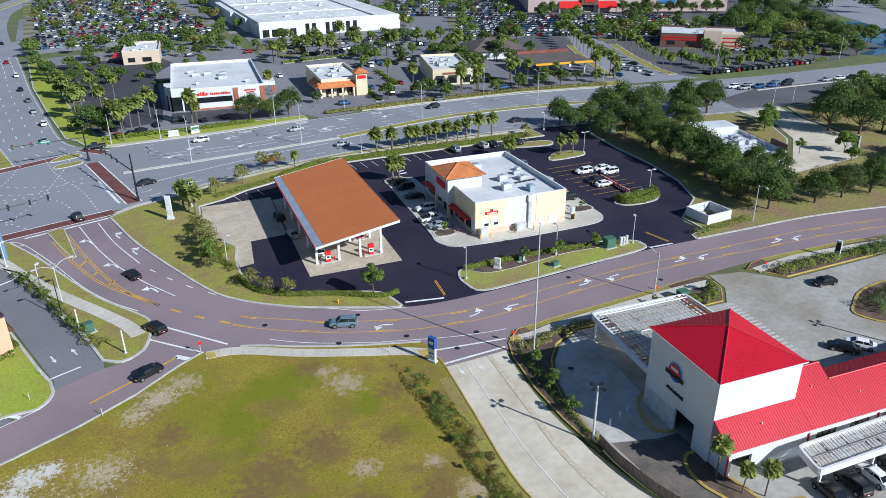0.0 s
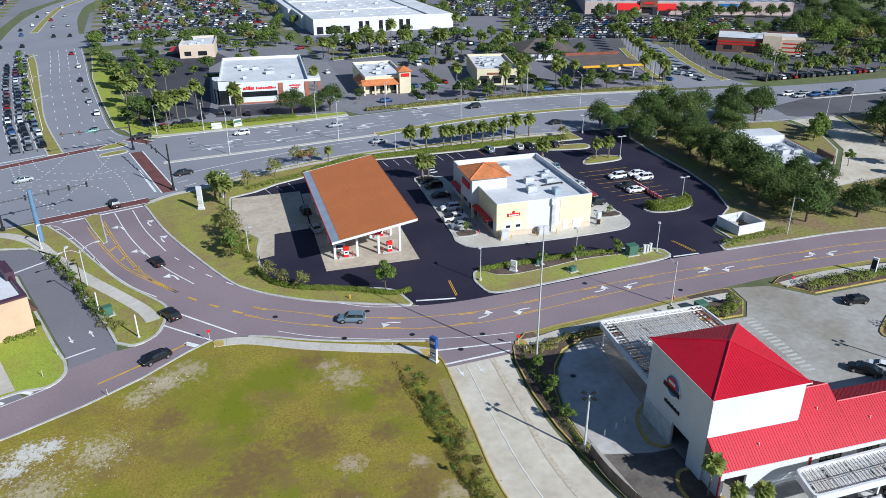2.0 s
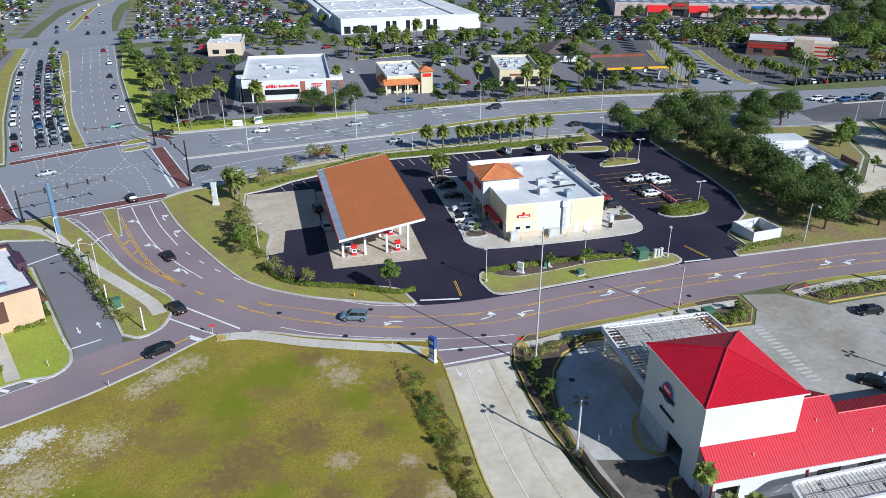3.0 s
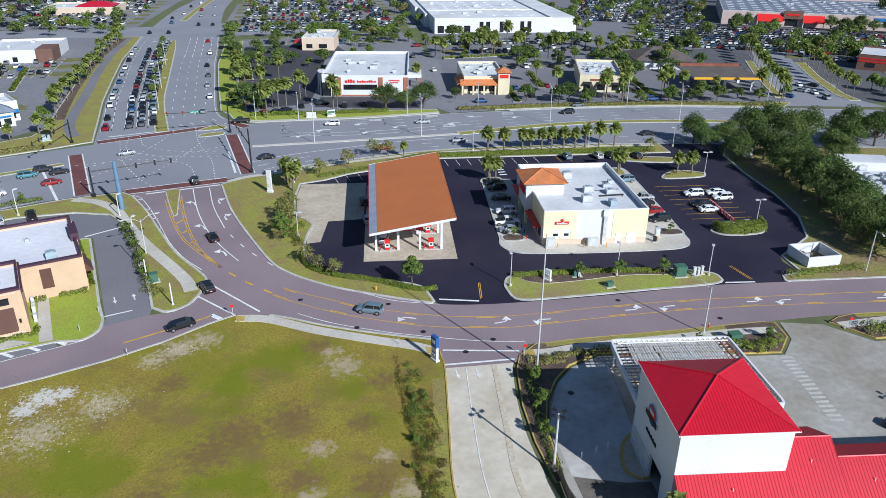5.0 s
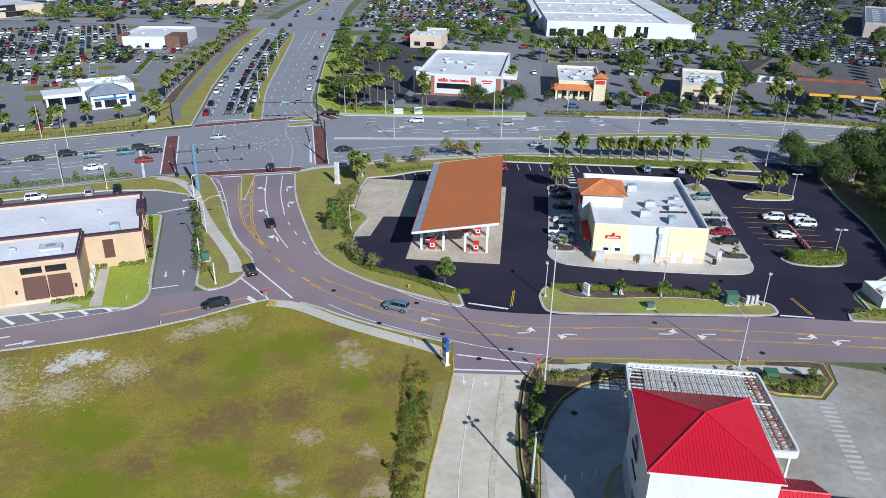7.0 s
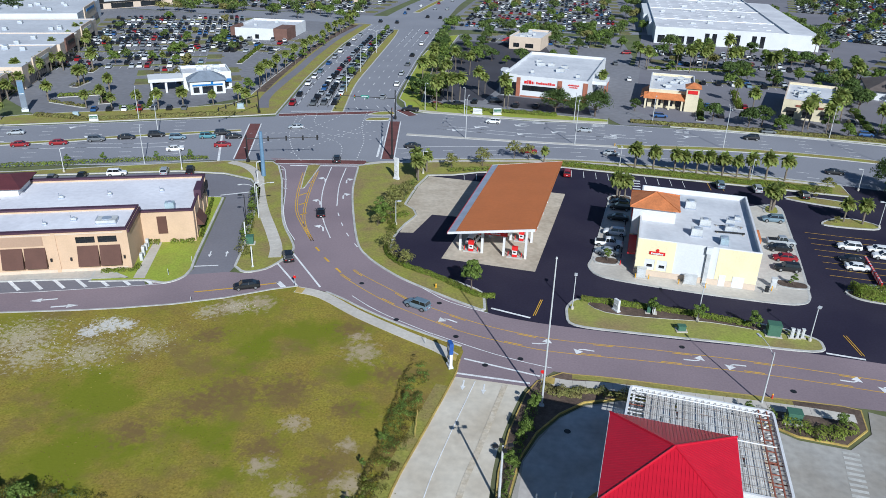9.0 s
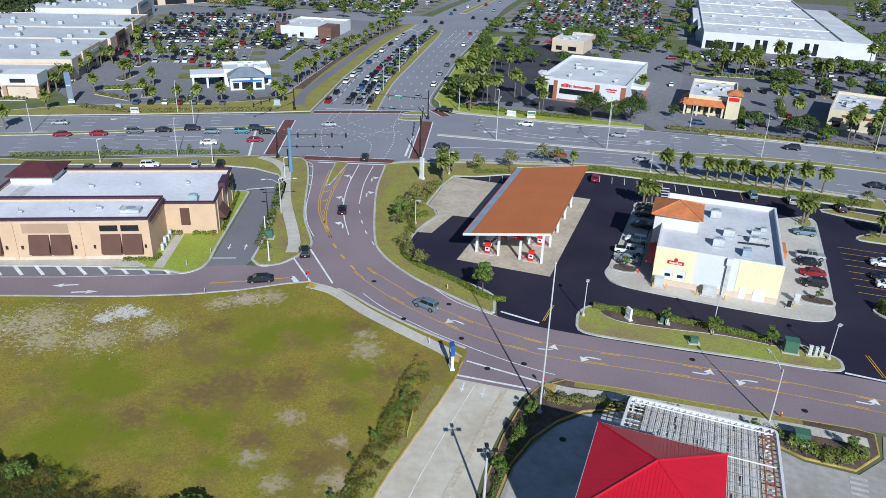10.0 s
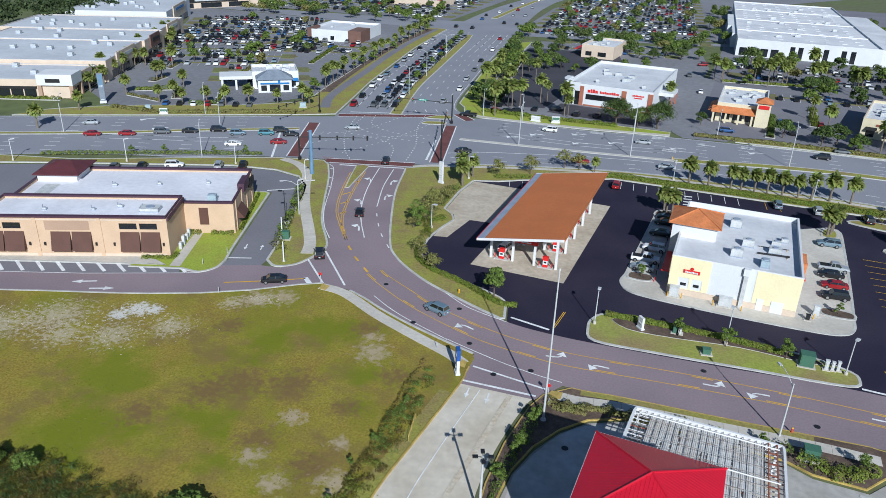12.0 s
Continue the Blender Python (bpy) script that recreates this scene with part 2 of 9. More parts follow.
# the curving brown road
MR_E = bend([(-44.1, 42.9), (-42.9, 39.4), (-39, 23.8), (-33.5, 8.2), (-28.1, -5), (-24.7, -10), (-20.4, -14), (-15, -17.8), (-8.9, -20.9), (-4.5, -23), (1.9, -25.5), (8.7, -26.5), (17.8, -26.6), (35.1, -25.9), (51.4, -24.8), (66.7, -25.2), (80.7, -25.8), (96.8, -26.6), (117.6, -30), (163.6, -40.4), (263.7, -71.9), (422.5, -128)], 5)
MR_W = bend([(-67.6, 40.6), (-65, 38.1), (-62.1, 34.9), (-56.9, 24.9), (-51.8, 13.5), (-47.2, 3.4), (-44.2, -2), (-40.2, -7.9), (-38.1, -13.2), (-34.8, -21.1), (-32.2, -25.2), (-27.6, -25.5), (-23.2, -27.3), (-18.8, -29.7), (-11.9, -32.8), (-2.4, -36.2), (6.6, -38.8), (15.2, -40), (22.2, -39.5), (35, -39.1), (50.3, -38.4), (67.8, -37.7), (83.4, -38.3), (103.8, -40.4), (163.3, -51.6), (263.5, -83.1), (422.5, -139.1)], 5)
surface("road_main", MR_W + MR_E[::-1], Z_ROAD + 0.008, M["asphalt_road"], "curving brownish asphalt road with a centre turn lane", "road")
SR_S = [(-28.4, -24.7), (-32.2, -25.2), (-36, -27.5), (-42.5, -32.5), (-49.7, -36.7), (-57.4, -40.2), (-63.4, -42.5), (-75, -46.5), (-81.8, -49), (-147.9, -77), (-256.1, -122.2)]
SR_N = [(-36.1, -8.2), (-39, -16.6), (-40.4, -20.4), (-42.8, -22.7), (-46.7, -23.2), (-53.2, -26.2), (-58.1, -31.5), (-73.7, -38.3), (-87.5, -43.4), (-147.8, -68.9), (-255.9, -114.2)]
surface("road_side", SR_S + SR_N[::-1], Z_ROAD + 0.004, M["asphalt_road"], "brownish asphalt side street", "road")

# fuel station yard
surface("yard_asphalt", bend([(-21.3, 6.8), (-21.7, 0.4), (-20.3, -6.5), (-16.7, -11.4), (-8.8, -14.7), (-4.2, -16.5), (-0.1, -18.8), (1.3, -23), (1.9, -25.9)], 4) + [(16.8, -27)] + [(54.4, -24.9), (66.2, -25.4)] + bend([(71.1, -21.2), (71.4, -14.7), (81.7, -6.5), (86.7, 4.5), (89.1, 18.1), (89.9, 34.2), (91.9, 49.3), (96.9, 61.3)], 3) + [(78.6, 63.8), (78.7, 53)] + [(8.4, 55.1), (-5.6, 47), (-11.9, 44.7), (-18, 40.7), (-23.6, 38.8), (-24.4, 30.2), (-24, 18.2), (-21.4, 15.8)], Z_LOT, M["asphalt_new"], "fresh near-black asphalt yard of the fuel station", "forecourt")
surface("pavement_pad", [(-23.6, 38.6), (-7.7, 38), (-8.4, 27.8), (-9.4, 14.5), (-17.1, 14), (-18.6, 3.3), (-21.4, 2.7), (-21.3, 7.4), (-20.2, 13), (-21.4, 15.8), (-24, 18.2), (-24.4, 30.5)], Z_LOT + 0.012, M["concrete_pad"], "stained tan concrete apron", "pavement")
surface("pavement_canopy", [(-10.3, -7.1), (7.9, -8), (10.6, 35.5), (-7.7, 36)], Z_LOT + 0.02, M["concrete_pad"], "pale stained concrete slab under the pumps", "pavement")
# restaurant lot by the side street
surface("lot_side", [(-54.8, -30.7), (-46.3, -24.7), (-46.5, -20.8), (-48.7, -14.2), (-53.7, 0.7), (-58.5, 13.9), (-60.2, 17.9), (-65, 23.1), (-72.7, 25), (-84.3, 23.3), (-126.3, 5.9), (-184.4, -24.3), (-176.3, -60.4), (-110.4, -33.2), (-105.1, -17.6), (-98.2, -5.9), (-71.1, 8.4), (-65.8, 11.2), (-64.8, 11), (-55, -18.5), (-53.2, -23.8), (-53, -27.3)], Z_LOT, M["asphalt_lot"], "grey asphalt drive lane round the restaurant", "driveway")
surface("lot_hatched", [(-147.8, -68.9), (-87.5, -43.4), (-73.7, -38.3), (-58.1, -31.5), (-59.8, -29.4), (-76.5, -35.2), (-91.1, -40.5), (-149.6, -65.9)], Z_ROAD + 0.006, M["asphalt_lot"], "grey no-parking strip beside the side street", "pavement")
# concrete drive beside the car wash
DR_W = bend([(0.1, -37), (0, -41.5), (0.1, -44.9), (-1.2, -57.8), (-2.3, -68.5), (-1.8, -75.6), (1, -84.7), (5.8, -95.7), (13, -112.7)], 4)
DR_E = bend([(13.2, -40), (11.2, -43.5), (10, -46.6), (8.8, -55.2), (8.5, -62.9), (9.3, -71.5), (11.2, -80.2), (15.9, -90.8), (24, -106.7)], 4)
surface("driveway_concrete", DR_W + DR_E[::-1], Z_LOT + 0.004, M["concrete_drive"], "pale concrete driveway with faded arrows", "driveway")
surface("road_mouth", [(-0.4, -35.5), (14.2, -39.5), (10.9, -44.7), (-0, -44.9)], Z_ROAD + 0.006, M["asphalt_road"], "brown asphalt apron at the drive", "road")
surface("lot_wash", [(11.7, -60.3), (11, -70.5), (12.6, -80.7), (17.9, -92.9), (30.2, -108.7), (121.7, -107.1), (122.4, -58.5), (106.6, -45.6), (91.9, -46.5), (68.9, -46.1), (63.7, -40.2), (57, -38.7), (56, -43.8), (52.4, -47.9), (46.2, -47.5), (43.2, -45.9), (23.8, -44.6), (18.7, -47.1), (15.6, -50.6), (13.2, -55.2)], Z_LOT + 0.002, M["concrete_yard"], "stained concrete yard of the car wash", "forecourt")

# far shopping grounds
for k_lot, (nm, pts) in enumerate((
    ("lot_pharmacy", [(-43.9, 113.3), (-52.5, 164.9), (-60.9, 266.8), (22.9, 290), (29.2, 231.5), (22.9, 153.3), (19.6, 110.2), (3.9, 110.7), (-17.6, 112.1)]),
    ("lot_food", [(22.6, 106.4), (26.8, 156.2), (32.9, 207.2), (129.4, 210.9), (134.1, 159.7), (112.6, 110.8), (60.4, 109.3)]),
    ("lot_warehouse", [(29, 198.6), (34.5, 289.8), (45.2, 553.3), (198.6, 553.8), (169.1, 218.1), (119.8, 202.2)]),
    ("lot_north", [(-71.2, 283), (-78.6, 336.6), (-81.9, 422.6), (-68.7, 513.4), (40, 900), (300, 900), (46.3, 512.6), (34.8, 318.9)]),
    ("lot_east", [(136, 164.5), (139.4, 212.2), (149.2, 553.4), (418.4, 557.4), (418.3, 211.5), (242, 168.7)]),
    ("lot_fuel_far", [(100.6, 112.4), (104.2, 163.5), (165.3, 165.7), (183.4, 132.6), (161.5, 106.4), (141, 107.8)]),
    ("lot_grill", [(172, 103), (182, 148), (196, 180), (196.9, 166.8), (332.3, 172.4), (307.4, 111.6), (257.4, 97.8)]),
    ("lot_retail", [(-149.2, 55.8), (-115.1, 80.9), (-101.4, 103.7), (-109.6, 168.5), (-122.9, 279.9), (-295.2, 286.9), (-256.1, 234.7), (-195.5, 123.9), (-176.7, 73.1)]),
    ("lot_retail_far", [(-125.7, 312.2), (-125.8, 453.4), (-108.5, 533.9), (-70, 700), (-300, 700), (-417.2, 495.6), (-295.5, 312.9)]),
)):
    surface(nm, pts, Z_LOT - 0.005 * k_lot, M["asphalt_mid" if k_lot in (4, 6) else "asphalt_lot" if k_lot in (1, 2, 5) else "asphalt_far"], "grey asphalt shopping-centre car park", "car park")
surface("lot_takeaway", [(-44, 117), (-50, 150), (-57, 205), (-58, 245), (-14, 248), (-9, 226), (-19, 205), (-22, 140), (-24, 122)], Z_LOT + 0.004, M["asphalt_dark"], "dark sealed asphalt car park beside the pharmacy", "car park")
surface("lot_pharmacy_front", [(-22, 117.5), (-20, 132), (12, 129), (14, 112.6), (3, 113)], Z_LOT + 0.005, M["asphalt_dark"], "dark sealed asphalt bays before the pharmacy", "car park")
surface("road_east", [(143, 100.8), (178, 95.6), (171.5, 116), (181, 146), (195, 182), (213, 226), (200, 230), (177, 184), (163.5, 152), (150.5, 116)], Z_ROAD - 0.003, M["asphalt_highway"], "grey asphalt street between the lots", "road")
surface("drive_food", [(23.6, 104.3), (36.5, 106), (38.5, 111.7), (29.6, 122.9), (28.7, 140.1), (32.4, 209.1), (21.2, 206.8), (18.1, 146.5), (19.2, 131.3), (20, 110.2)], Z_LOT + 0.006, M["asphalt_far"], "grey asphalt drive beside the pharmacy", "driveway")
surface("road_dark", [(158.3, 65), (183, 72), (221.8, 69.4), (307.2, 63.7), (422.9, 49.5), (423, 30.4), (306.5, 42.1), (216, 48), (187.8, 49.1), (171.1, 48.6), (154.5, 52.1)], Z_ROAD + 0.012, M["asphalt_mid"], "newly laid dark asphalt carriageway", "road")
surface("wash_court", bend([(13.4, -55.6), (15.6, -51), (18.7, -47.6), (22, -46)], 4) + [(24.4, -46.8), (22.4, -63.6), (21.6, -71.4), (18.1, -71.2), (12.0, -69.4), (11.9, -60.3)], Z_LOT + 0.006, M["court"], "pale concrete court before the wash tunnel", "pavement")
# this patch's dark colour also paints in shade of the palms and wing roof
surface("wash_lane", [(12.1, -69.5), (18.1, -71.3), (21.1, -71.5), (21, -74.8), (18.9, -75.1), (17.4, -77.1), (17, -79.7), (18.8, -86.8), (17.4, -90.9), (15, -86.8), (12.4, -79.7)], Z_LOT + 0.008, M["asphalt_stain_shade"], "dark stained asphalt lane into the wash tunnel, palm shade painted in", "driveway")
surface("drive_east", [(152.4, 51), (169, 48.5), (163.2, 33.4), (159.6, 13.2), (143.2, -1.3), (114.1, -4), (126.4, 4.3), (142.8, 18.9), (150.7, 33)], Z_LOT, M["concrete_drive"], "pale concrete drive behind the trees", "driveway")
surface("road_far_east", [(357.3, 146.7), (374.3, 144.3), (418.6, 191.6), (470, 250), (640, 420), (620, 430), (436.3, 261.9), (382.8, 196.9)], Z_ROAD, M["asphalt_highway"], "distant grey road beyond the pond", "road")
surface("water", bend([(338.4, 172.5), (321.9, 145.4), (280.3, 108.2), (295.4, 99.3), (345.7, 128.8), (399.5, 167.2), (370.6, 179.5)], 4, True), Z_FAR + 0.03, M["water"], "still blue pond", "pond")


# ---- buildings ----
M["white_roof"] = mat("white_roof", (0.64, 0.645, 0.67), 0.75, var=0.08, coarse=0.12, fine=1.0, tint=(0.54, 0.55, 0.58))
M["bistro_roof"] = mat("bistro_roof", (0.76, 0.755, 0.80), 0.7, var=0.08, coarse=0.12, fine=1.0, tint=(0.66, 0.655, 0.70))
M["store_roof"] = mat("store_roof", (0.68, 0.68, 0.70), 0.75, var=0.08, coarse=0.08, fine=0.7, tint=(0.55, 0.55, 0.58))
M["white_wall"] = mat("white_wall", (0.655, 0.665, 0.68), 0.8, var=0.05, coarse=0.2, fine=3.0, bump=0.1)
M["cream_wall"] = mat("cream_wall", (0.82, 0.73, 0.46), 0.8, var=0.06, coarse=0.2, fine=3.0, bump=0.1)
M["tan_wall"] = mat("tan_wall", (0.58, 0.41, 0.275), 0.85, var=0.06, coarse=0.3, fine=4.0, bump=0.15)
M["tan_light"] = mat("tan_light", (0.62, 0.50, 0.39), 0.85, var=0.06, coarse=0.3, fine=4.0, bump=0.15)
M["tan_dark"] = mat("tan_dark", (0.40, 0.27, 0.19), 0.85, var=0.06)
M["sand_wall"] = mat("sand_wall", (0.68, 0.60, 0.42), 0.85, var=0.08, coarse=0.3, fine=4.0)
M["brick_red"] = mat("brick_red", (0.36, 0.13, 0.08), 0.9, var=0.12, coarse=0.4, fine=6.0)
M["brick_brown"] = mat("brick_brown", (0.17, 0.09, 0.07), 0.9, var=0.12, coarse=0.4, fine=6.0)
M["purple_trim"] = mat("purple_trim", (0.072, 0.030, 0.052), 0.6, var=0.1, coarse=0.5, fine=4.0)
M["maroon_roof"] = mat("maroon_roof", (0.11, 0.03, 0.035), 0.6, var=0.12, coarse=0.5, fine=4.0)
M["awning_brown"] = mat("awning_brown", (0.105, 0.048, 0.035), 0.8, var=0.08, coarse=0.5, fine=6.0)
M["red_roof"] = mat("red_roof", (0.52, 0.007, 0.026), 0.42, var=0.06, coarse=0.2, fine=1.5)
M["red_sign"] = mat("red_sign", (0.62, 0.015, 0.015), 0.5, var=0.04)
M["orange_roof"] = mat("orange_roof", (0.50, 0.155, 0.045), 0.75, var=0.05, coarse=0.15, fine=1.5)
M["terracotta"] = mat("terracotta", (0.56, 0.19, 0.065), 0.8, var=0.14, coarse=0.6, fine=3.0)
M["steel"] = mat("steel", (0.42, 0.45, 0.50), 0.45, metal=0.6, var=0.08, coarse=0.4, fine=3.0)
M["galv"] = mat("galv", (0.40, 0.45, 0.54), 0.5, metal=0.3, var=0.1, coarse=0.3, fine=2.0)
M["unit_grey"] = mat("unit_grey", (0.55, 0.56, 0.56), 0.6, var=0.12, coarse=0.8, fine=4.0)
M["unit_blue"] = mat("unit_blue", (0.36, 0.45, 0.50), 0.6, var=0.12, coarse=0.8, fine=4.0)
M["white_metal"] = mat("white_metal", (0.70, 0.70, 0.71), 0.45, var=0.05, coarse=0.5, fine=3.0)
M["black_metal"] = mat("black_metal", (0.018, 0.018, 0.02), 0.5, var=0.2, coarse=0.5, fine=3.0)
M["pole_grey"] = mat("pole_grey", (0.52, 0.53, 0.54), 0.5, var=0.08, coarse=0.5, fine=3.0)
M["pole_blue"] = mat("pole_blue", (0.14, 0.24, 0.36), 0.5, var=0.12, coarse=0.5, fine=3.0)
M["glass"] = mat("glass", (0.015, 0.018, 0.022), 0.06, var=0.1, spec=0.8)
M["dark"] = mat("dark", (0.012, 0.012, 0.013), 0.7, var=0.2)
M["rust"] = mat("rust", (0.28, 0.09, 0.055), 0.8, var=0.2)
M["blue_trim"] = mat("blue_trim", (0.02, 0.16, 0.42), 0.6, var=0.05)
M["slate"] = mat("slate", (0.20, 0.235, 0.29), 0.8, var=0.12, coarse=0.5, fine=3.0)
M["shingle"] = mat("shingle", (0.13, 0.105, 0.095), 0.9, var=0.15, coarse=0.3, fine=3.0)
M["yellow_band"] = mat("yellow_band", (0.72, 0.38, 0.02), 0.5, var=0.04)
M["green_box"] = mat("green_box", (0.06, 0.15, 0.10), 0.6, var=0.1)
M["wood_fence"] = mat("wood_fence", (0.20, 0.15, 0.12), 0.9, var=0.15, coarse=0.5, fine=5.0, per_object=0.2)


def wall_face(bm, x0, x1, z0, z1, y0, y1, holes=()):
    """A wall along x between y0 and y1, one closed piece, with openings (x0, x1, z0, z1) cut right through."""
    xs = sorted({x0, x1, *[h[0] for h in holes], *[h[1] for h in holes]})
    zs = sorted({z0, z1, *[h[2] for h in holes], *[h[3] for h in holes]})
    vs = {}

    def vert(i, k, y):
        if (i, k, y) not in vs:
            vs[i, k, y] = bm.verts.new((xs[i], y, zs[k]))
        return vs[i, k, y]

    def full(i, k):
        return 0 <= i < len(xs) - 1 and 0 <= k < len(zs) - 1 and not any(h[0] - 1e-6 <= xs[i] and xs[i + 1] <= h[1] + 1e-6 and h[2] - 1e-6 <= zs[k] and zs[k + 1] <= h[3] + 1e-6 for h in holes)
    for i in range(len(xs) - 1):
        for k in range(len(zs) - 1):
            if not full(i, k):
                continue
            bm.faces.new((vert(i, k, y0), vert(i + 1, k, y0), vert(i + 1, k + 1, y0), vert(i, k + 1, y0)))
            bm.faces.new((vert(i, k, y1), vert(i, k + 1, y1), vert(i + 1, k + 1, y1), vert(i + 1, k, y1)))
            for di, dk, p, q in ((-1, 0, (i, k), (i, k + 1)), (1, 0, (i + 1, k + 1), (i + 1, k)), (0, -1, (i + 1, k), (i, k)), (0, 1, (i, k + 1), (i + 1, k + 1))):
                if not full(i + di, k + dk):
                    bm.faces.new((vert(*p, y0), vert(*q, y0), vert(*q, y1), vert(*p, y1)))


def window(parent, x0, x1, z0, z1, y, depth=0.25, frame_m="black_metal", bars=1, name="window", face="S"):
    """A glazed opening in a wall that faces -y (S); the other faces are turned about the wall's own line."""
    def lay(bm):
        if face == "W":
            bmesh.ops.rotate(bm, verts=bm.verts, cent=(0, 0, 0), matrix=Matrix.Rotation(radians(-90), 3, "Z"))
        elif face == "E":
            bmesh.ops.rotate(bm, verts=bm.verts, cent=(0, 0, 0), matrix=Matrix.Rotation(radians(90), 3, "Z"))
        return bm
    t = 0.08
    fr = bmesh.new()
    box(fr, x0, x1, y + 0.06, y + 0.14, z0, z0 + t)
    box(fr, x0, x1, y + 0.06, y + 0.14, z1 - t, z1)
    for i in range(bars + 2):
        c = x0 + t / 2 + (x1 - x0 - t) * i / (bars + 1)
        box(fr, c - t / 2, c + t / 2, y + 0.06, y + 0.14, z0 + t, z1 - t)
    f = part(name, lay(fr), M[frame_m], parent)
    part("pane", lay(boxes((x0 + 0.02, x1 - 0.02, y + 0.10, y + 0.12, z0 + 0.02, z1 - 0.02))), M["glass"], f, "dark reflecting glass")
    return f


def shell(e, w, d, h, wall, roof="white_roof", parapet=0.7, t=0.3, south=(), west=(), east=(), coping=None, cap=0.12, lower=None):
    """Four walls with openings, a flat roof behind a parapet and a coping. Local: x along the front, y into the depth.
    west and east openings are given along y."""
    bm = bmesh.new()
    wall_face(bm, 0, w, 0, h, 0, t, south)
    part("wall", bm, M[wall], e)
    part("wall", boxes((0, w, d - t, d, 0, h)), M[wall], e)
    for x, holes in ((0, west), (w - t, east)):
        bm = bmesh.new()
        wall_face(bm, t, d - t, 0, h, 0, t, holes)
        bmesh.ops.rotate(bm, verts=bm.verts, cent=(0, 0, 0), matrix=Matrix.Rotation(radians(90), 3, "Z"))
        bmesh.ops.translate(bm, verts=bm.verts, vec=(x + t, 0, 0))
        part("wall", bm, M[wall], e)
    part("roof", boxes((t, w - t, t, d - t, h - parapet - 0.25, h - parapet)), M[roof], e, "white membrane roof")
    part("floor", boxes((t, w - t, t, d - t, 0.0, 0.06)), M["dark"], e)
    bm = bmesh.new()
    ribbon(bm, rect(t / 2, w - t / 2, t / 2, d - t / 2), t * 1.5, h + 0.002, h + cap, True)
    part("coping", bm, M[coping or wall], e)
    return e


def hip_roof(bm, x0, x1, y0, y1, z0, rise, over=0.5, thick=0.18, ridge=0.0):
    x0, x1, y0, y1 = x0 - over, x1 + over, y0 - over, y1 + over
    cx, cy = (x0 + x1) / 2, (y0 + y1) / 2
    lo = [bm.verts.new(p) for p in ((x0, y0, z0), (x1, y0, z0), (x1, y1, z0), (x0, y1, z0))]
    mid = [bm.verts.new((v.co.x, v.co.y, z0 + thick)) for v in lo]
    for i in range(4):
        bm.faces.new((lo[i], lo[(i + 1) % 4], mid[(i + 1) % 4], mid[i]))
    bm.faces.new(lo[::-1])
    if ridge <= 0:
        a = bm.verts.new((cx, cy, z0 + thick + rise))
        for i in range(4):
            bm.faces.new((mid[i], mid[(i + 1) % 4], a))
    else:
        a, b = bm.verts.new((cx - ridge / 2, cy, z0 + thick + rise)), bm.verts.new((cx + ridge / 2, cy, z0 + thick + rise))
        bm.faces.new((mid[0], mid[1], b, a))
        bm.faces.new((mid[1], mid[2], b))
        bm.faces.new((mid[2], mid[3], a, b))
        bm.faces.new((mid[3], mid[0], a))
    return bm


def seams(e, corners, step, material, name="roof_seam", r=0.05, along=0):
    """Standing seams up a sloping roof face; corners: eave left, eave right, ridge right, ridge left."""
    a, b, c, d = (Vector(p) for p in corners)
    k = max(1, int((b - a).length / step))
    bm = bmesh.new()
    for i in range(k + 1):
        s = i / k
        p, q = a.lerp(b, s), d.lerp(c, s)
        if (q - p).length > 0.3:
            tube(bm, p, q, r, r, 4)
    return tagged(part(name, bm, material, e), kind="stuff")


def rooftop_unit(x, y, z, w=1.8, d=1.4, h=1.3, rz=0.0, colour="unit_grey"):
    e = thing("rooftop_unit", "boxy grey metal air-conditioning unit on a roof", "air conditioner", x, y, z, rz, group="rooftop units")
    part("base", boxes((-w / 2 - 0.1, w / 2 + 0.1, -d / 2 - 0.1, d / 2 + 0.1, 0, 0.2)), M["galv"], e)
    part("casing", boxes((-w / 2, w / 2, -d / 2, d / 2, 0.2, h)), M[colour], e)
    part("fan", tube(bmesh.new(), (0, 0, h), (0, 0, h + 0.14), min(w, d) * 0.36, n=12), M["galv"], e)
    part("grille", boxes(*[(-w / 2 - 0.02, -w / 2, -d / 2 + 0.1, d / 2 - 0.1, 0.35 + i * 0.18, 0.45 + i * 0.18) for i in range(4)]), M["galv"], e)
    return e


def bars(parent, x0, x1, z, y, material, hgt=0.5, seed=1, name="lettering"):
    """Writing that cannot be read or is a trade name: plain bars."""
    r = random.Random(seed)
    bm, x = bmesh.new(), x0
    while x < x1 - 0.1:
        w = min(r.uniform(0.25, 0.55) * hgt * 1.4, x1 - x)
        box(bm, x, x + w, y - 0.06, y, z, z + hgt * r.choice((0.75, 1.0)))
        x += w + 0.12 * hgt
    return part(name, bm, M[material], parent)


# fuel canopy: one sloping roof
CAN = thing("fuel_canopy", "fuel station canopy with a sloping orange roof on white posts", "canopy", 0.1, 12.4, 0, -2.6)
CW, CL, ZL, ZR = 8.2, 20.8, 6.1, 8.9


def can_z(x):
    return ZL + (ZR - ZL) * (x + CW) / (2 * CW)


def sloped(bm, x0, x1, y0, y1, up0, up1):
    v = [bm.verts.new((x, y, can_z(x) + u)) for u in (up0, up1) for x, y in ((x0, y0), (x1, y0), (x1, y1), (x0, y1))]
    for q in ((3, 2, 1, 0), (4, 5, 6, 7), (0, 1, 5, 4), (1, 2, 6, 5), (2, 3, 7, 6), (3, 0, 4, 7)):
        bm.faces.new([v[i] for i in q])
    return bm


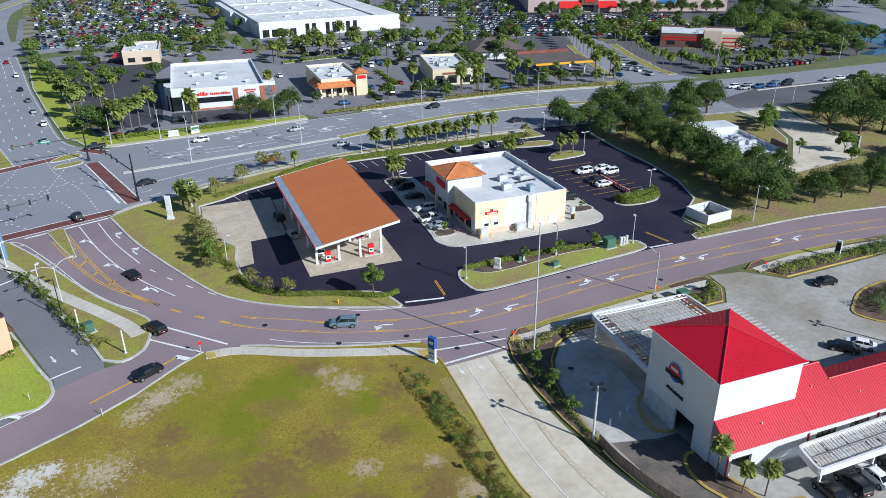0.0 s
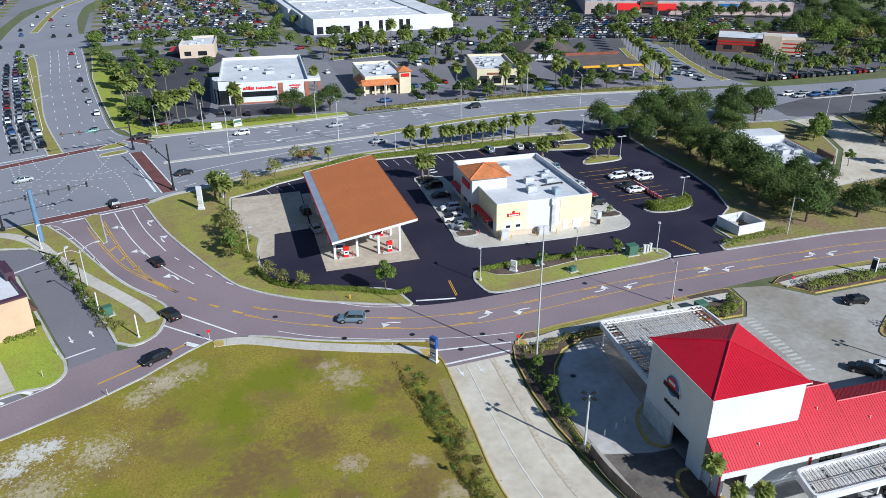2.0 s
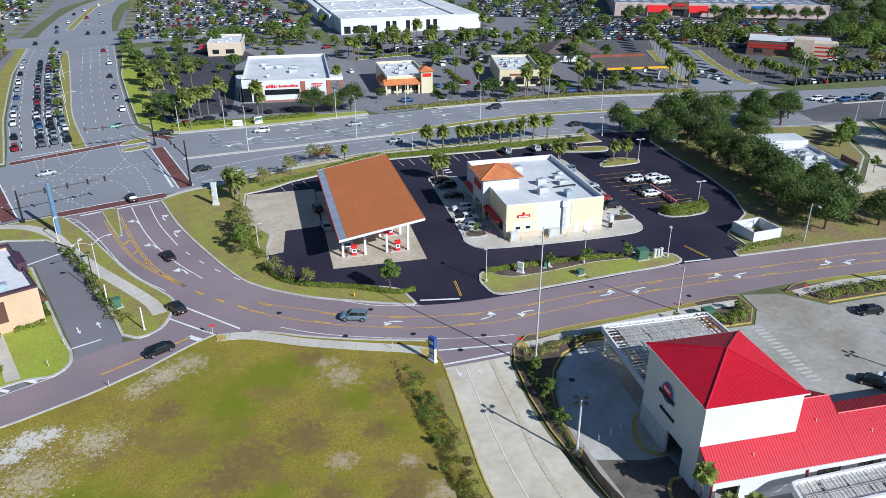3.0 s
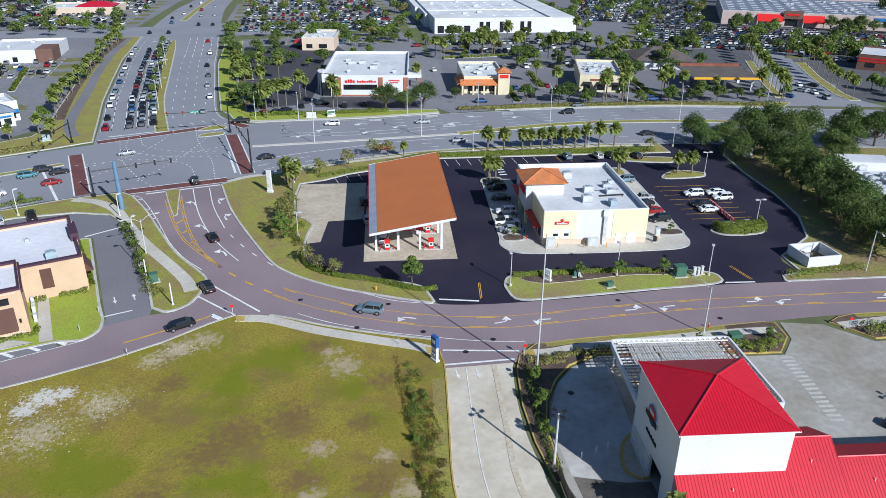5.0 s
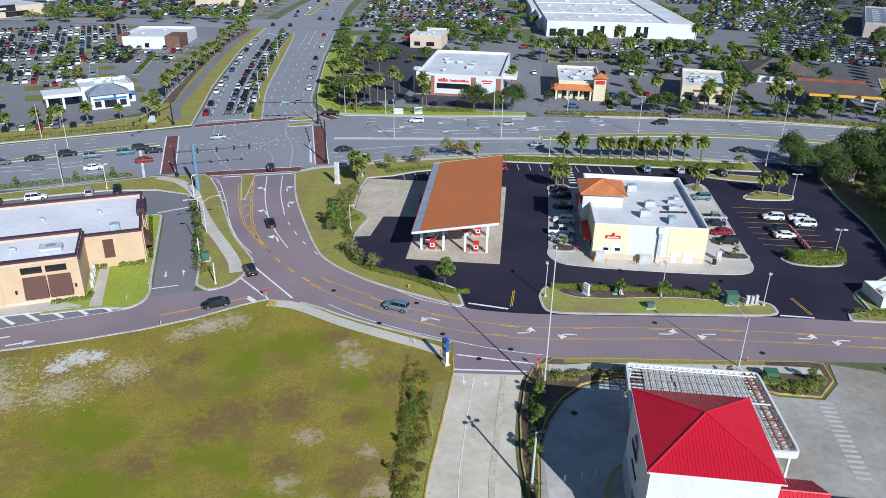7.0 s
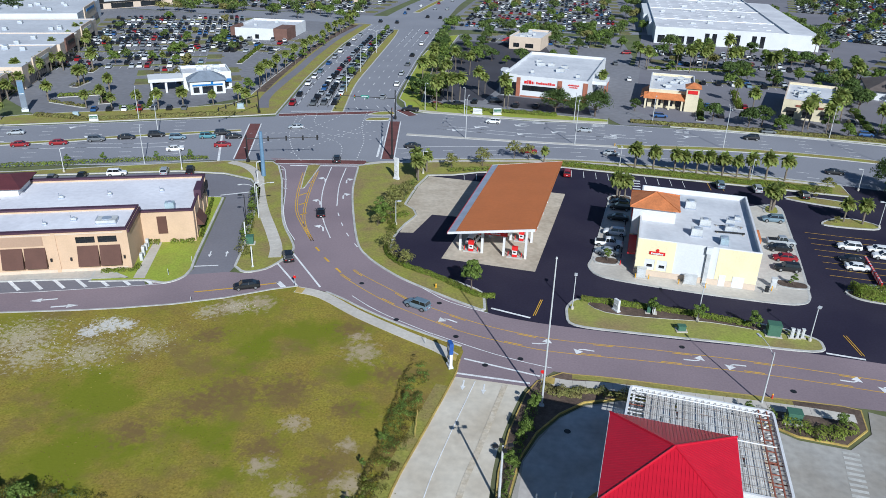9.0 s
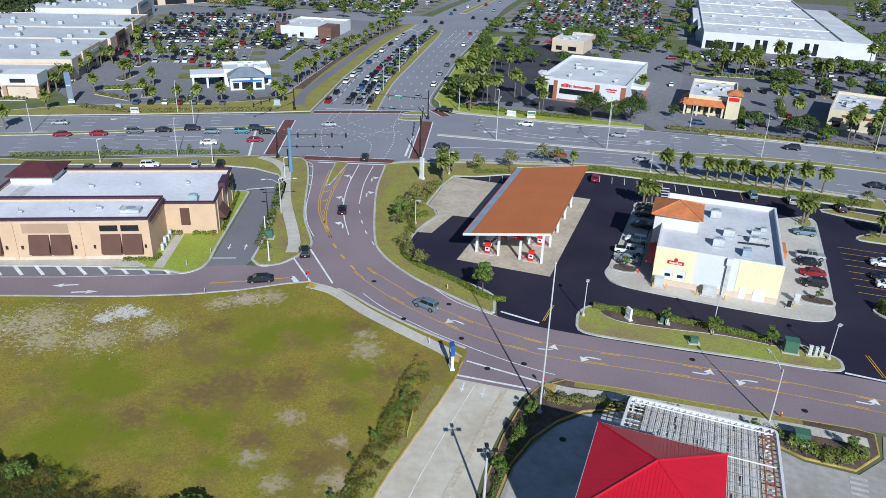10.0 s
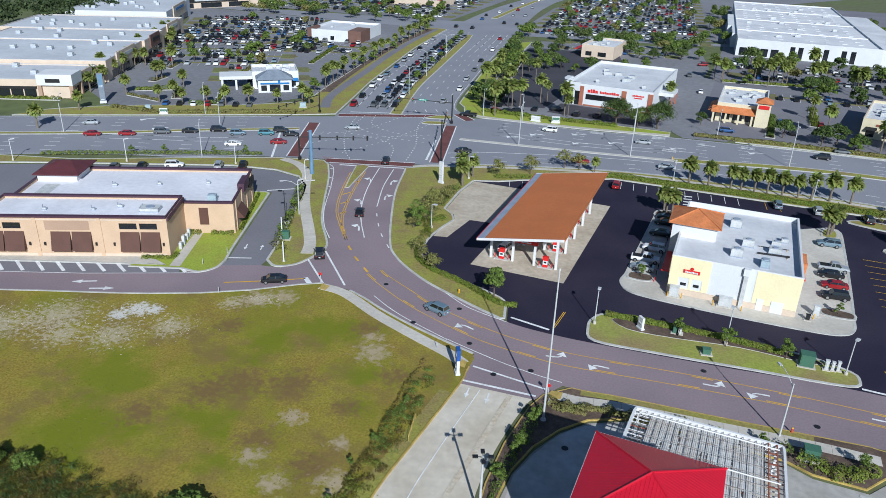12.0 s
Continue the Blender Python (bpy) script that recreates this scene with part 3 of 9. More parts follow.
part("roof", sloped(bmesh.new(), -CW + 1.5, CW, -CL, CL, -0.05, 0.02), M["orange_roof"], CAN, "flat burnt-orange roof sheet")
part("gutter", sloped(bmesh.new(), -CW, -CW + 1.5, -CL, CL, -0.05, -0.01), M["galv"], CAN, "grey-blue metal gutter strip")
part("soffit", sloped(bmesh.new(), -CW + 0.1, CW - 0.1, -CL + 0.1, CL - 0.1, -0.45, -0.055), M["white_metal"], CAN, "white soffit")
for y0, y1 in ((-CL - 0.1, -CL), (CL, CL + 0.1)):
    part("fascia", sloped(bmesh.new(), -CW, CW, y0, y1, -0.42, 0.06), M["white_metal"], CAN)
part("fascia", sloped(bmesh.new(), -CW - 0.1, -CW, -CL, CL, -0.42, 0.04), M["red_sign"], CAN)
part("fascia", sloped(bmesh.new(), CW, CW + 0.1, -CL, CL, -0.42, 0.06), M["orange_roof"], CAN)
bm = bmesh.new()
for i in range(64):
    y = -CL + (i + 0.5) * 2 * CL / 64
    sloped(bm, -CW + 1.5, CW, y - 0.012, y + 0.012, 0.021, 0.028)
tagged(part("roof_seam", bm, M["orange_roof"], CAN), kind="stuff")
CAN_ROWS = (-15.0, -7.0, 1.0, 9.0, 16.5)
for y in CAN_ROWS:
    for x in (-7.0, -2.6, 1.7, 6.0):
        top = can_z(x) - 0.4
        part("post", boxes((x - 0.22, x + 0.22, y - 0.22, y + 0.22, 0.0, top)), M["white_metal"], CAN)
bm = boxes((-2.3, 2.3, -15.3, -15.0, 4.2, 4.9))
band = part("sign_band", bm, M["red_sign"], CAN, "red sign band")
bars(band, -1.0, 1.0, 4.4, -15.3, "white_metal", 0.3, 3)


def pump(x, y, rz):
    e = thing("fuel_pump", "red and white fuel pump under the canopy", "fuel pump", x, y, 0.0, rz, group="fuel pumps")
    part("island", boxes((-1.5, 1.5, -0.6, 0.6, 0.0, 0.16)), M["kerb"], e)
    part("cabinet", boxes((-0.45, 0.45, -0.3, 0.3, 0.16, 1.55)), M["white_metal"], e, "pale cabinet")
    part("base_panel", boxes((-0.47, 0.47, -0.32, 0.32, 0.16, 0.7)), M["red_sign"], e, "red lower panel")
    part("screen", boxes((-0.25, 0.25, -0.33, -0.3, 1.0, 1.35)), M["glass"], e)
    part("topper", boxes((-0.55, 0.55, -0.35, 0.35, 1.55, 2.3)), M["red_sign"], e, "red topper")
    part("hose", tube(tube(bmesh.new(), (0.47, 0, 1.3), (0.75, -0.2, 0.7), 0.03, n=6), (0.75, -0.2, 0.7), (0.5, -0.3, 1.1), 0.03, n=6), M["black_metal"], e)
    for sx in (-1.3, 1.3):
        part("bollard", tube(bmesh.new(), (sx, 0, 0.16), (sx, 0, 1.1), 0.09, n=8), M["red_sign"], e)
    return e


first_pump = None
for y in CAN_ROWS:
    for x in (-4.8, 3.9):
        px_, py_ = turn([(x, y)], 0.1, 12.4, -2.6)[0]
        if first_pump is None:
            first_pump = pump(px_, py_, -2.6)
        else:
            copy_thing(first_pump, pose(px_, py_, 0, 0, 0, -2.6))

# the store
SX, SY, SR = 25.9, -3.9, -3.0
STORE = thing("convenience_store", "white and cream convenience store with an orange tiled entrance tower", "shop", SX, SY, 0, SR)
SW, SD, SH = 21.4, 29.6, 7.4
south_holes = [(2.1, 3.1, 1.9, 2.5), (4.3, 5.3, 1.9, 2.5)]
west_holes = [(2.0, 5.0, 0.9, 3.0), (5.6, 8.6, 0.9, 3.0), (9.2, 10.8, 0.9, 3.0), (12.0, 17.5, 0.1, 3.2), (19.0, 27.5, 0.9, 3.0)]
shell(STORE, SW, SD, SH, "white_wall", parapet=0.9, south=south_holes, west=west_holes, coping="white_metal")
for h in south_holes:
    window(STORE, *h, 0.0)
for a, b, c, d in west_holes:
    window(STORE, -b, -a, c, d, 0.0, bars=2, face="W")
bm = bmesh.new()
wall_face(bm, 0.02, 6.8, 1.25, SH - 0.05, -0.06, -0.003, [(1.7, 3.5, 1.4, 3.5), (3.9, 5.7, 1.4, 3.5)])
part("panel", bm, M["cream_wall"], STORE, "cream wall panel")
part("panel", boxes((14.2, SW - 0.02, -0.06, -0.003, 1.25, SH - 0.05)), M["cream_wall"], STORE, "cream wall panel")
part("panel", boxes((-0.06, -0.003, 0.02, 11.0, 3.4, SH - 0.05)), M["cream_wall"], STORE, "cream wall panel")
part("plinth", boxes((0.0, SW, -0.10, -0.003, 0.0, 1.2)), M["tan_light"], STORE, "beige base course")
part("plinth", boxes((-0.1, -0.003, 0.0, 11.5, 0.0, 0.88)), M["tan_light"], STORE, "beige base course")
sg = part("wall_sign", boxes((2.3, 5.1, -0.22, -0.06, 4.55, 5.15)), M["red_sign"], STORE, "red shop sign")
bars(sg, 2.6, 4.8, 4.65, -0.22, "white_metal", 0.35, 5)
part("emblem", tube(bmesh.new(), (3.7, -0.1, 5.45), (3.7, -0.2, 5.45), 0.3, n=10), M["red_sign"], sg)
for x0 in (15.0, 17.3):
    w_ = 1.1 if x0 < 16 else 2.0
    part("door", boxes((x0, x0 + w_, -0.14, -0.10, 0.05, 2.3)), M["white_metal"], STORE, "white steel service door")
part("downpipe", boxes((12.2, 12.9, -0.5, -0.1, 0.0, 6.2)), M["unit_grey"], STORE)
part("cornice", boxes((12.0, 13.1, -0.6, -0.06, 6.2, SH + 0.1)), M["white_wall"], STORE)
# entrance tower on the west front
part("tower", boxes((-1.5, 6.6, 11.4, 19.2, 3.4, 9.2)), M["white_wall"], STORE, "white entrance tower")
for x, y in ((-1.5, 11.4), (-1.5, 18.6)):
    part("tower_pier", boxes((x, x + 0.6, y, y + 0.6, 0.0, 3.4)), M["cream_wall"], STORE)
tr = part("tower_roof", hip_roof(bmesh.new(), -1.5, 6.6, 11.4, 19.2, 9.2, 1.9, 0.7), M["terracotta"], STORE, "orange tiled hip roof")
for cx_, cy_ in ((-2.2, 10.7), (7.3, 10.7), (7.3, 19.9), (-2.2, 19.9)):
    part("hip_cap", tube(bmesh.new(), (cx_, cy_, 9.42), (2.55, 15.3, 11.3), 0.14, 0.14, 6), M["terracotta"], STORE, "rounded ridge tiles")
for i in range(34):
    part("eave_tile", boxes((-2.26, -2.202, 10.75 + i * 0.27, 10.88 + i * 0.27, 9.23, 9.4)), M["terracotta"], tr)
sg = part("wall_sign", boxes((-1.75, -1.5, 12.8, 17.6, 6.4, 7.8)), M["red_sign"], STORE, "red shop sign")
part("awning", boxes((-1.6, -0.1, 2.0, 11.0, 3.1, 3.3)), M["red_sign"], STORE, "red metal awning")
part("awning", boxes((-1.6, -0.1, 19.5, 27.5, 3.1, 3.3)), M["red_sign"], STORE, "red metal awning")
part("awning", boxes((SW + 0.1, SW + 1.4, 9.0, 16.0, 3.1, 3.3)), M["red_sign"], STORE, "red metal awning")
part("tower", boxes((SW + 0.003, SW + 1.2, 10.0, 15.0, 3.4, 6.0)), M["terracotta"], STORE, "orange tiled side canopy")
zr = SH - 0.9
for x, y, w, d, h, c in ((12.3, 12.6, 2.0, 1.4, 1.4, "unit_grey"), (10.5, 7.0, 2.0, 1.6, 1.5, "unit_grey"), (17.0, 11.5, 2.2, 1.5, 1.0, "unit_grey"), (15.3, 4.6, 1.4, 2.0, 1.3, "unit_blue"), (9.8, 21.6, 2.0, 2.0, 1.6, "unit_grey"), (17.2, 15.5, 1.6, 1.2, 0.8, "unit_grey"), (18.7, 17.6, 1.2, 1.2, 0.8, "unit_grey")):
    ux, uy = turn([(x, y)], SX, SY, SR)[0]
    rooftop_unit(ux, uy, zr, w, d, h, SR, c)
for y in (9.5, 9.8, 10.1, 13.2):
    pp = thing("roof_pipe", "dark refrigeration pipe laid across the flat roof", "pipe", SX, SY, zr, SR, group="roof pipes")
    part("pipe", tube(bmesh.new(), (14.0, y, 0.15), (19.5, y + 0.6, 0.15), 0.06, n=6), M["black_metal"], pp)
    for x in (14.4, 19.0):
        part("block", boxes((x, x + 0.2, y - 0.1, y + 0.6 * (x - 14) / 5.5 + 0.1, 0.0, 0.1)), M["tan_light"], pp)

# apron of the store
island("pavement_store", bend([(17.9, 0.3), (17.4, -2.9), (19.1, -6.3), (24, -7.8), (37.1, -8.9), (50.3, -9.2), (54.8, -8.3), (56.7, -5.9), (57.3, -1.3), (58.7, 14.8), (59.9, 31.8), (60.3, 39.2), (59.7, 41.7)], 4) + [(57.4, 42.1), (50.4, 37.6), (46.3, 30.6), (45.3, 0.6), (29.1, 0.4), (28.4, 36.2), (21.4, 37.6), (20.8, 35)], "concrete", label="pale concrete walk round the shop", z=0.13, category="pavement")

# ---- car wash with the red roof ----
KX, KY, KR = 20.3, -77.5, -4.2
WASH = thing("car_wash", "white car wash with a red metal roof and square tower", "car wash", KX, KY, 0, KR)
TWD, TDP, EAVE = 12.4, 13.2, 11.8
bm = bmesh.new()
wall_face(bm, 0.35, TDP - 0.35, 0, EAVE, 0, 0.35, [(3.0, 6.8, 0.0, 3.6)])
bmesh.ops.rotate(bm, verts=bm.verts, cent=(0, 0, 0), matrix=Matrix.Rotation(radians(90), 3, "Z"))
bmesh.ops.translate(bm, verts=bm.verts, vec=(0.35, 0, 0))
part("wall", bm, M["white_wall"], WASH)
part("wall", boxes((0, TWD, 0, 0.35, 0, EAVE)), M["white_wall"], WASH)
part("wall", boxes((0, TWD, TDP - 0.35, TDP, 0, EAVE)), M["white_wall"], WASH)
part("wall", boxes((TWD - 0.35, TWD, 0.35, TDP - 0.35, 0, EAVE)), M["white_wall"], WASH)
part("plinth", boxes((-0.08, -0.003, 7.0, TDP, 0, 3.0)), M["unit_grey"], WASH, "grey base course")
part("tower_roof", hip_roof(bmesh.new(), 0, TWD, 0, TDP, EAVE, 2.6, 0.35, 0.2), M["red_roof"], WASH, "red standing-seam hip roof")
ez = EAVE + 0.2
c4 = [(-0.35, -0.35, ez), (TWD + 0.35, -0.35, ez), (TWD + 0.35, TDP + 0.35, ez), (-0.35, TDP + 0.35, ez)]
ap = Vector((TWD / 2, TDP / 2, ez + 2.6))
bm = bmesh.new()
for i in range(4):
    a, b = Vector(c4[i]), Vector(c4[(i + 1) % 4])
    for j in range(1, 36):
        s = j / 36
        p0 = a.lerp(b, s)
        k = 1 - abs(2 * s - 1)
        q0 = Vector((p0.x, p0.y, p0.z)) + (ap - (a + b) / 2) * k
        if (q0 - p0).length > 0.2:
            tube(bm, p0, q0, *((0.018, 0.018) if i == 3 else (0.04, 0.04)), 4)
tagged(part("roof_seam", bm, M["red_roof"], WASH), kind="stuff")
for c in c4:
    part("hip_cap", tube(bmesh.new(), c, ap, 0.13, 0.13, 6), M["red_roof"], WASH)
part("eave_gutter", ribbon(bmesh.new(), [(x, y) for x, y, z in c4], 0.12, EAVE + 0.02, EAVE + 0.19, True), M["white_metal"], WASH)
# wing with a gable roof running east, in two heights


def slab4(bm, a, b, c, d, t=0.2):
    hi = [bm.verts.new(p) for p in (a, b, c, d)]
    lo = [bm.verts.new((p[0], p[1], p[2] - t)) for p in (a, b, c, d)]
    bm.faces.new(hi)
    bm.faces.new(lo[::-1])
    for i in range(4):
        bm.faces.new((lo[i], lo[(i + 1) % 4], hi[(i + 1) % 4], hi[i]))
    return bm


WX1, s_e, z_e, PITCH = 62.0, -3.4, 4.1, 0.70


def wing_z(y):
    return z_e + PITCH * (y - s_e)


for x0, x1, yr, yn, zn in ((0.0, TWD, -0.06, None, 0), (TWD + 0.01, 18.6, 2.9, 7.2, 6.4), (18.61, WX1, 1.0, 4.9, 5.5)):
    zr_ = wing_z(yr)
    part("wing_roof", slab4(bmesh.new(), (x0, s_e, z_e), (x1, s_e, z_e), (x1, yr, zr_), (x0, yr, zr_)), M["red_roof"], WASH, "red standing-seam roof slope")
    seams(WASH, [(x0 + 0.2, s_e, z_e), (x1, s_e, z_e), (x1, yr, zr_), (x0 + 0.2, yr, zr_)], 0.38, M["red_roof"])
    if yn:
        part("wing_roof", slab4(bmesh.new(), (x0, yr + 0.01, zr_), (x1, yr + 0.01, zr_), (x1, yn, zn), (x0, yn, zn)), M["red_roof"], WASH, "red standing-seam roof slope")
        seams(WASH, [(x0 + 0.2, yn, zn), (x1, yn, zn), (x1, yr, zr_), (x0 + 0.2, yr, zr_)], 0.38, M["red_roof"])
        part("ridge_cap", tube(bmesh.new(), (x0, yr, zr_), (x1, yr, zr_), 0.13, n=6), M["red_roof"], WASH)
        part("wing_wall", boxes((x0 + 0.02, x1, yn - 0.6, yn - 0.3, 0, zn - 0.1)), M["white_wall"], WASH)
bm = bmesh.new()
v = [bm.verts.new(p) for p in ((18.62, 0.9, wing_z(0.9) - 0.1), (18.62, 2.9, wing_z(2.9)), (18.62, 7.2, 6.4), (18.62, 7.0, 4.0), (18.62, 1.2, 4.0))]
bm.faces.new(v)
part("gable_end", bm, M["red_roof"], WASH)
part("rake_cap", tube(bmesh.new(), (0.0, s_e, z_e + 0.05), (0.0, -0.06, wing_z(-0.06) + 0.05), 0.1, n=6), M["red_roof"], WASH)
bm = bmesh.new()
holes = [(x, x + 3.2, 0.4, 2.8) for x in (14.0, 19.5, 25.0, 30.5, 36.0, 41.5, 47.0)]
wall_face(bm, 0.3, WX1 - 0.5, 0, z_e - 0.1, s_e + 0.5, s_e + 0.8, [(1.0, 4.0, 0.0, 2.6), *holes])
part("wing_wall", bm, M["white_wall"], WASH)
for h in holes:
    window(WASH, *h, s_e + 0.5, bars=2)
part("wing_wall", boxes((0.3, 0.6, s_e + 0.8, -0.01, 0, z_e - 0.1)), M["white_wall"], WASH)
part("wing_wall", boxes((WX1 - 0.5, WX1 - 0.2, s_e + 0.8, 4.3, 0, z_e - 0.1)), M["white_wall"], WASH)
part("gutter", boxes((0.0, WX1, s_e - 0.15, s_e - 0.01, z_e - 0.25, z_e - 0.03)), M["white_metal"], WASH)
for x in (0.2, 12.5, 24.0):
    part("downpipe", boxes((x, x + 0.15, s_e + 0.3, s_e + 0.45, 0, z_e - 0.25)), M["red_roof"], WASH)
for x, y in ((6.0, -1.6), (22.0, -1.2), (30, -0.4), (15.5, 0.6)):
    part("vent_pipe", tube(bmesh.new(), (x, y, wing_z(y) - 0.1), (x, y, wing_z(y) + 0.35), 0.06, n=6), M["white_metal"], WASH)
# round emblem and lettering bars on the shaded west wall
em = part("emblem", tube(bmesh.new(), (-0.003, 7.6, 8.3), (-0.12, 7.6, 8.3), 1.6, n=24), M["white_metal"], WASH, "round painted emblem")
part("emblem_ring", tube(bmesh.new(), (-0.12, 7.6, 8.5), (-0.16, 7.6, 8.5), 1.35, n=20), M["blue_trim"], em)
part("emblem_face", tube(bmesh.new(), (-0.16, 7.7, 8.6), (-0.2, 7.7, 8.6), 1.0, n=18), M["red_sign"], em)
part("emblem_bar", boxes((-0.26, -0.2, 5.9, 9.4, 7.7, 8.3)), M["dark"], em)
part("emblem_band", boxes((-0.24, -0.2, 7.0, 8.4, 8.7, 9.1)), M["white_metal"], em)
lt = bmesh.new()
r_ = random.Random(4)
yy = 9.0
while yy > 5.6:
    w_ = r_.uniform(0.18, 0.34)
    box(lt, -0.08, -0.003, yy - w_, yy, 5.4, 5.4 + r_.choice((0.4, 0.5)))
    yy -= w_ + 0.1
part("lettering", lt, M["dark"], WASH)


def lattice_canopy(name, pts, z, label, step=0.62, cross=2.0, legs=(), open_side=0.0, gaps=0.05, ladder=False):
    """A vacuum-bay canopy: rounded white fascia round a corrugated sheet with a grid of steel bars on top."""
    e = thing(name, label, "canopy")
    ring = []
    k = len(pts)
    for i in range(k):
        p, q, w = Vector(pts[i - 1]), Vector(pts[i]), Vector(pts[(i + 1) % k])
        a_, b_ = q + (p - q).normalized() * 0.9, q + (w - q).normalized() * 0.9
        ring += [tuple(a_), tuple(a_.lerp(q, 0.62).lerp(b_.lerp(q, 0.62), 0.3)), tuple(b_.lerp(q, 0.62).lerp(a_.lerp(q, 0.62), 0.3)), tuple(b_)]
    part("fascia", ribbon(bmesh.new(), ring, 0.3, z - 0.6, z + 0.35, True), M["white_metal"], e, "rounded white fascia")
    a, b, c, d = (Vector((*p, z)) for p in pts)
    up = Vector((0, 0, 0.12))
    o = open_side
    sheet_ = bmesh.new()
    rs = random.Random(12)
    n0 = int((b - a).length / 0.3)
    end = 0.885 if ladder else 1.0
    for i in range(n0):
        s0, s1 = o + (end - o) * i / n0, o + (end - o) * (i + 0.8) / n0
        lift = Vector((0, 0, -0.1))
        nr = max(2, int((d - a).length / 1.6))
        for j in range(nr):
            if rs.random() < gaps:
                continue
            q = [a.lerp(b, s0).lerp(d.lerp(c, s0), v0) for v0 in (j / nr, (j + 0.97) / nr)] + [a.lerp(b, s1).lerp(d.lerp(c, s1), v0) for v0 in ((j + 0.97) / nr, j / nr)]
            sheet_.faces.new([sheet_.verts.new(p + lift) for p in q])
    tagged(part("corrugated_sheet", sheet_, M["sheet_metal"], e, "weathered white corrugated sheet"), kind="stuff")
    n1, n2 = int((b - a).length / step), int((d - a).length / cross)
    for i in range(1, n1):
        s = i / n1
        part("purlin", tube(bmesh.new(), a.lerp(b, s) + up, d.lerp(c, s) + up, 0.045, n=4), M["steel_dark"], e)
    for i in range(1, n2 * 2):
        s = i / (n2 * 2)
        part("beam", tube(bmesh.new(), a.lerp(d, s) - up * 2.4, b.lerp(c, s) - up * 2.4, 0.08, n=4), M["white_metal"] if i % 4 else M["rust"], e)
    for i in range(1, n2):
        s = i / n2
        part("cross_bar", tube(bmesh.new(), a.lerp(d, s) + up, b.lerp(c, s) + up, 0.045, n=4), M["steel_dark"], e)
    if ladder:
        for s in (0.90, 0.955):
            part("rust_beam", tube(bmesh.new(), a.lerp(b, s) + up * 2, d.lerp(c, s) + up * 2, 0.11, n=4), M["rust"], e, "rusted steel edge beam")
        for i in range(1, 8):
            part("rust_rung", tube(bmesh.new(), a.lerp(d, i / 8).lerp(b.lerp(c, i / 8), 0.90) + up * 2, a.lerp(d, i / 8).lerp(b.lerp(c, i / 8), 0.955) + up * 2, 0.09, n=4), M["rust"], e)
        for s0, e0, e1 in ((0.55, 0.02, 0.97), (0.93, 0.04, 0.97)):
            part("rail", tube(bmesh.new(), a.lerp(d, s0).lerp(b.lerp(c, s0), e0) + up * 3, a.lerp(d, s0).lerp(b.lerp(c, s0), e1) + up * 3, 0.1, n=5), M["white_metal"], e, "white pipe rail")
    for x, y in legs:
        part("leg", boxes((x - 0.14, x + 0.14, y - 0.14, y + 0.14, 0, z - 0.6)), M["white_metal"], e)
    return e


M["steel_dark"] = mat("steel_dark", (0.30, 0.30, 0.30), 0.6, var=0.2, coarse=0.6, fine=3.0, tint=(0.24, 0.18, 0.15))
M["sheet_metal"] = mat("sheet_metal", (0.62, 0.62, 0.61), 0.6, var=0.2, coarse=0.25, fine=2.0, tint=(0.56, 0.52, 0.48))
lattice_canopy("lattice_canopy", [(22.5, -63.6), (41.4, -64.7), (42, -48.4), (24.4, -47.1)], 4.1, "white steel lattice canopy over the wash entrance lane", 0.8, 1.6, [(23, -62.7), (24.9, -47.8), (41.3, -49), (40.8, -63.9)], 0.12, 0.05, True)
surface("canopy_lane", [(22.5, -63.8), (41.2, -64.5), (41.8, -48.4), (24.6, -47.2)], Z_LOT + 0.01, M["concrete_pad"], "stained concrete lane under the lattice canopy", "pavement")
lattice_canopy("vacuum_canopy", [(27.6, -87), (60.7, -88.6), (61.1, -84.4), (28.8, -83)], 3.5, "long white steel canopy over the vacuum bays", 1.0, 2.0, [(29.1, -86.3), (37.3, -86.9), (45.5, -87.3), (53.8, -87.7), (60.1, -88)])
# entry kerbs and bollards
island("pavement_wash", bend([(22.9, -62.3), (20.9, -63.4), (19.1, -66.2), (18.5, -69.5), (19.7, -71)], 4) + [(21.3, -71.1), (21.7, -65), (22.9, -64.4)], "concrete_pad", "kerb_yellow", "raised walk with a yellow kerb by the wash tunnel", category="pavement")
island("bed_wash", bend([(20.9, -75.2), (18.9, -75.2), (17.4, -77.1), (17, -79.7), (17.5, -82.1), (19.9, -87.8), (24, -92.9)], 3) + [(27.1, -92.9), (26.5, -86.7), (21.9, -85.4), (21, -78.6)], "mulch", "kerb_yellow", "mulched palm bed with a yellow kerb", category="bed")
island("bed_wash_east", bend([(68.6, -60.2), (71.7, -57.4), (77.4, -54.6), (85.7, -54.2), (92.1, -57.1), (90, -65.3), (77.7, -67.6), (71.3, -64.9)], 3, True), "mulch", "kerb_yellow", "mulched bed with dark bushes in the wash yard", category="bed")
for x, y in ((14.1, -66.4), (16.2, -65.7), (18, -65)):
    b_ = thing("bollard", "short white steel bollard in the wash lane", "bollard", x, y, 0, group="bollards")
    part("post", tube(bmesh.new(), (0, 0, 0), (0, 0, 1.0), 0.11, n=10), M["white_metal"], b_)
    part("cap", tube(bmesh.new(), (0, 0, 1.0), (0, 0, 1.06), 0.11, 0.05, n=10), M["unit_grey"], b_)
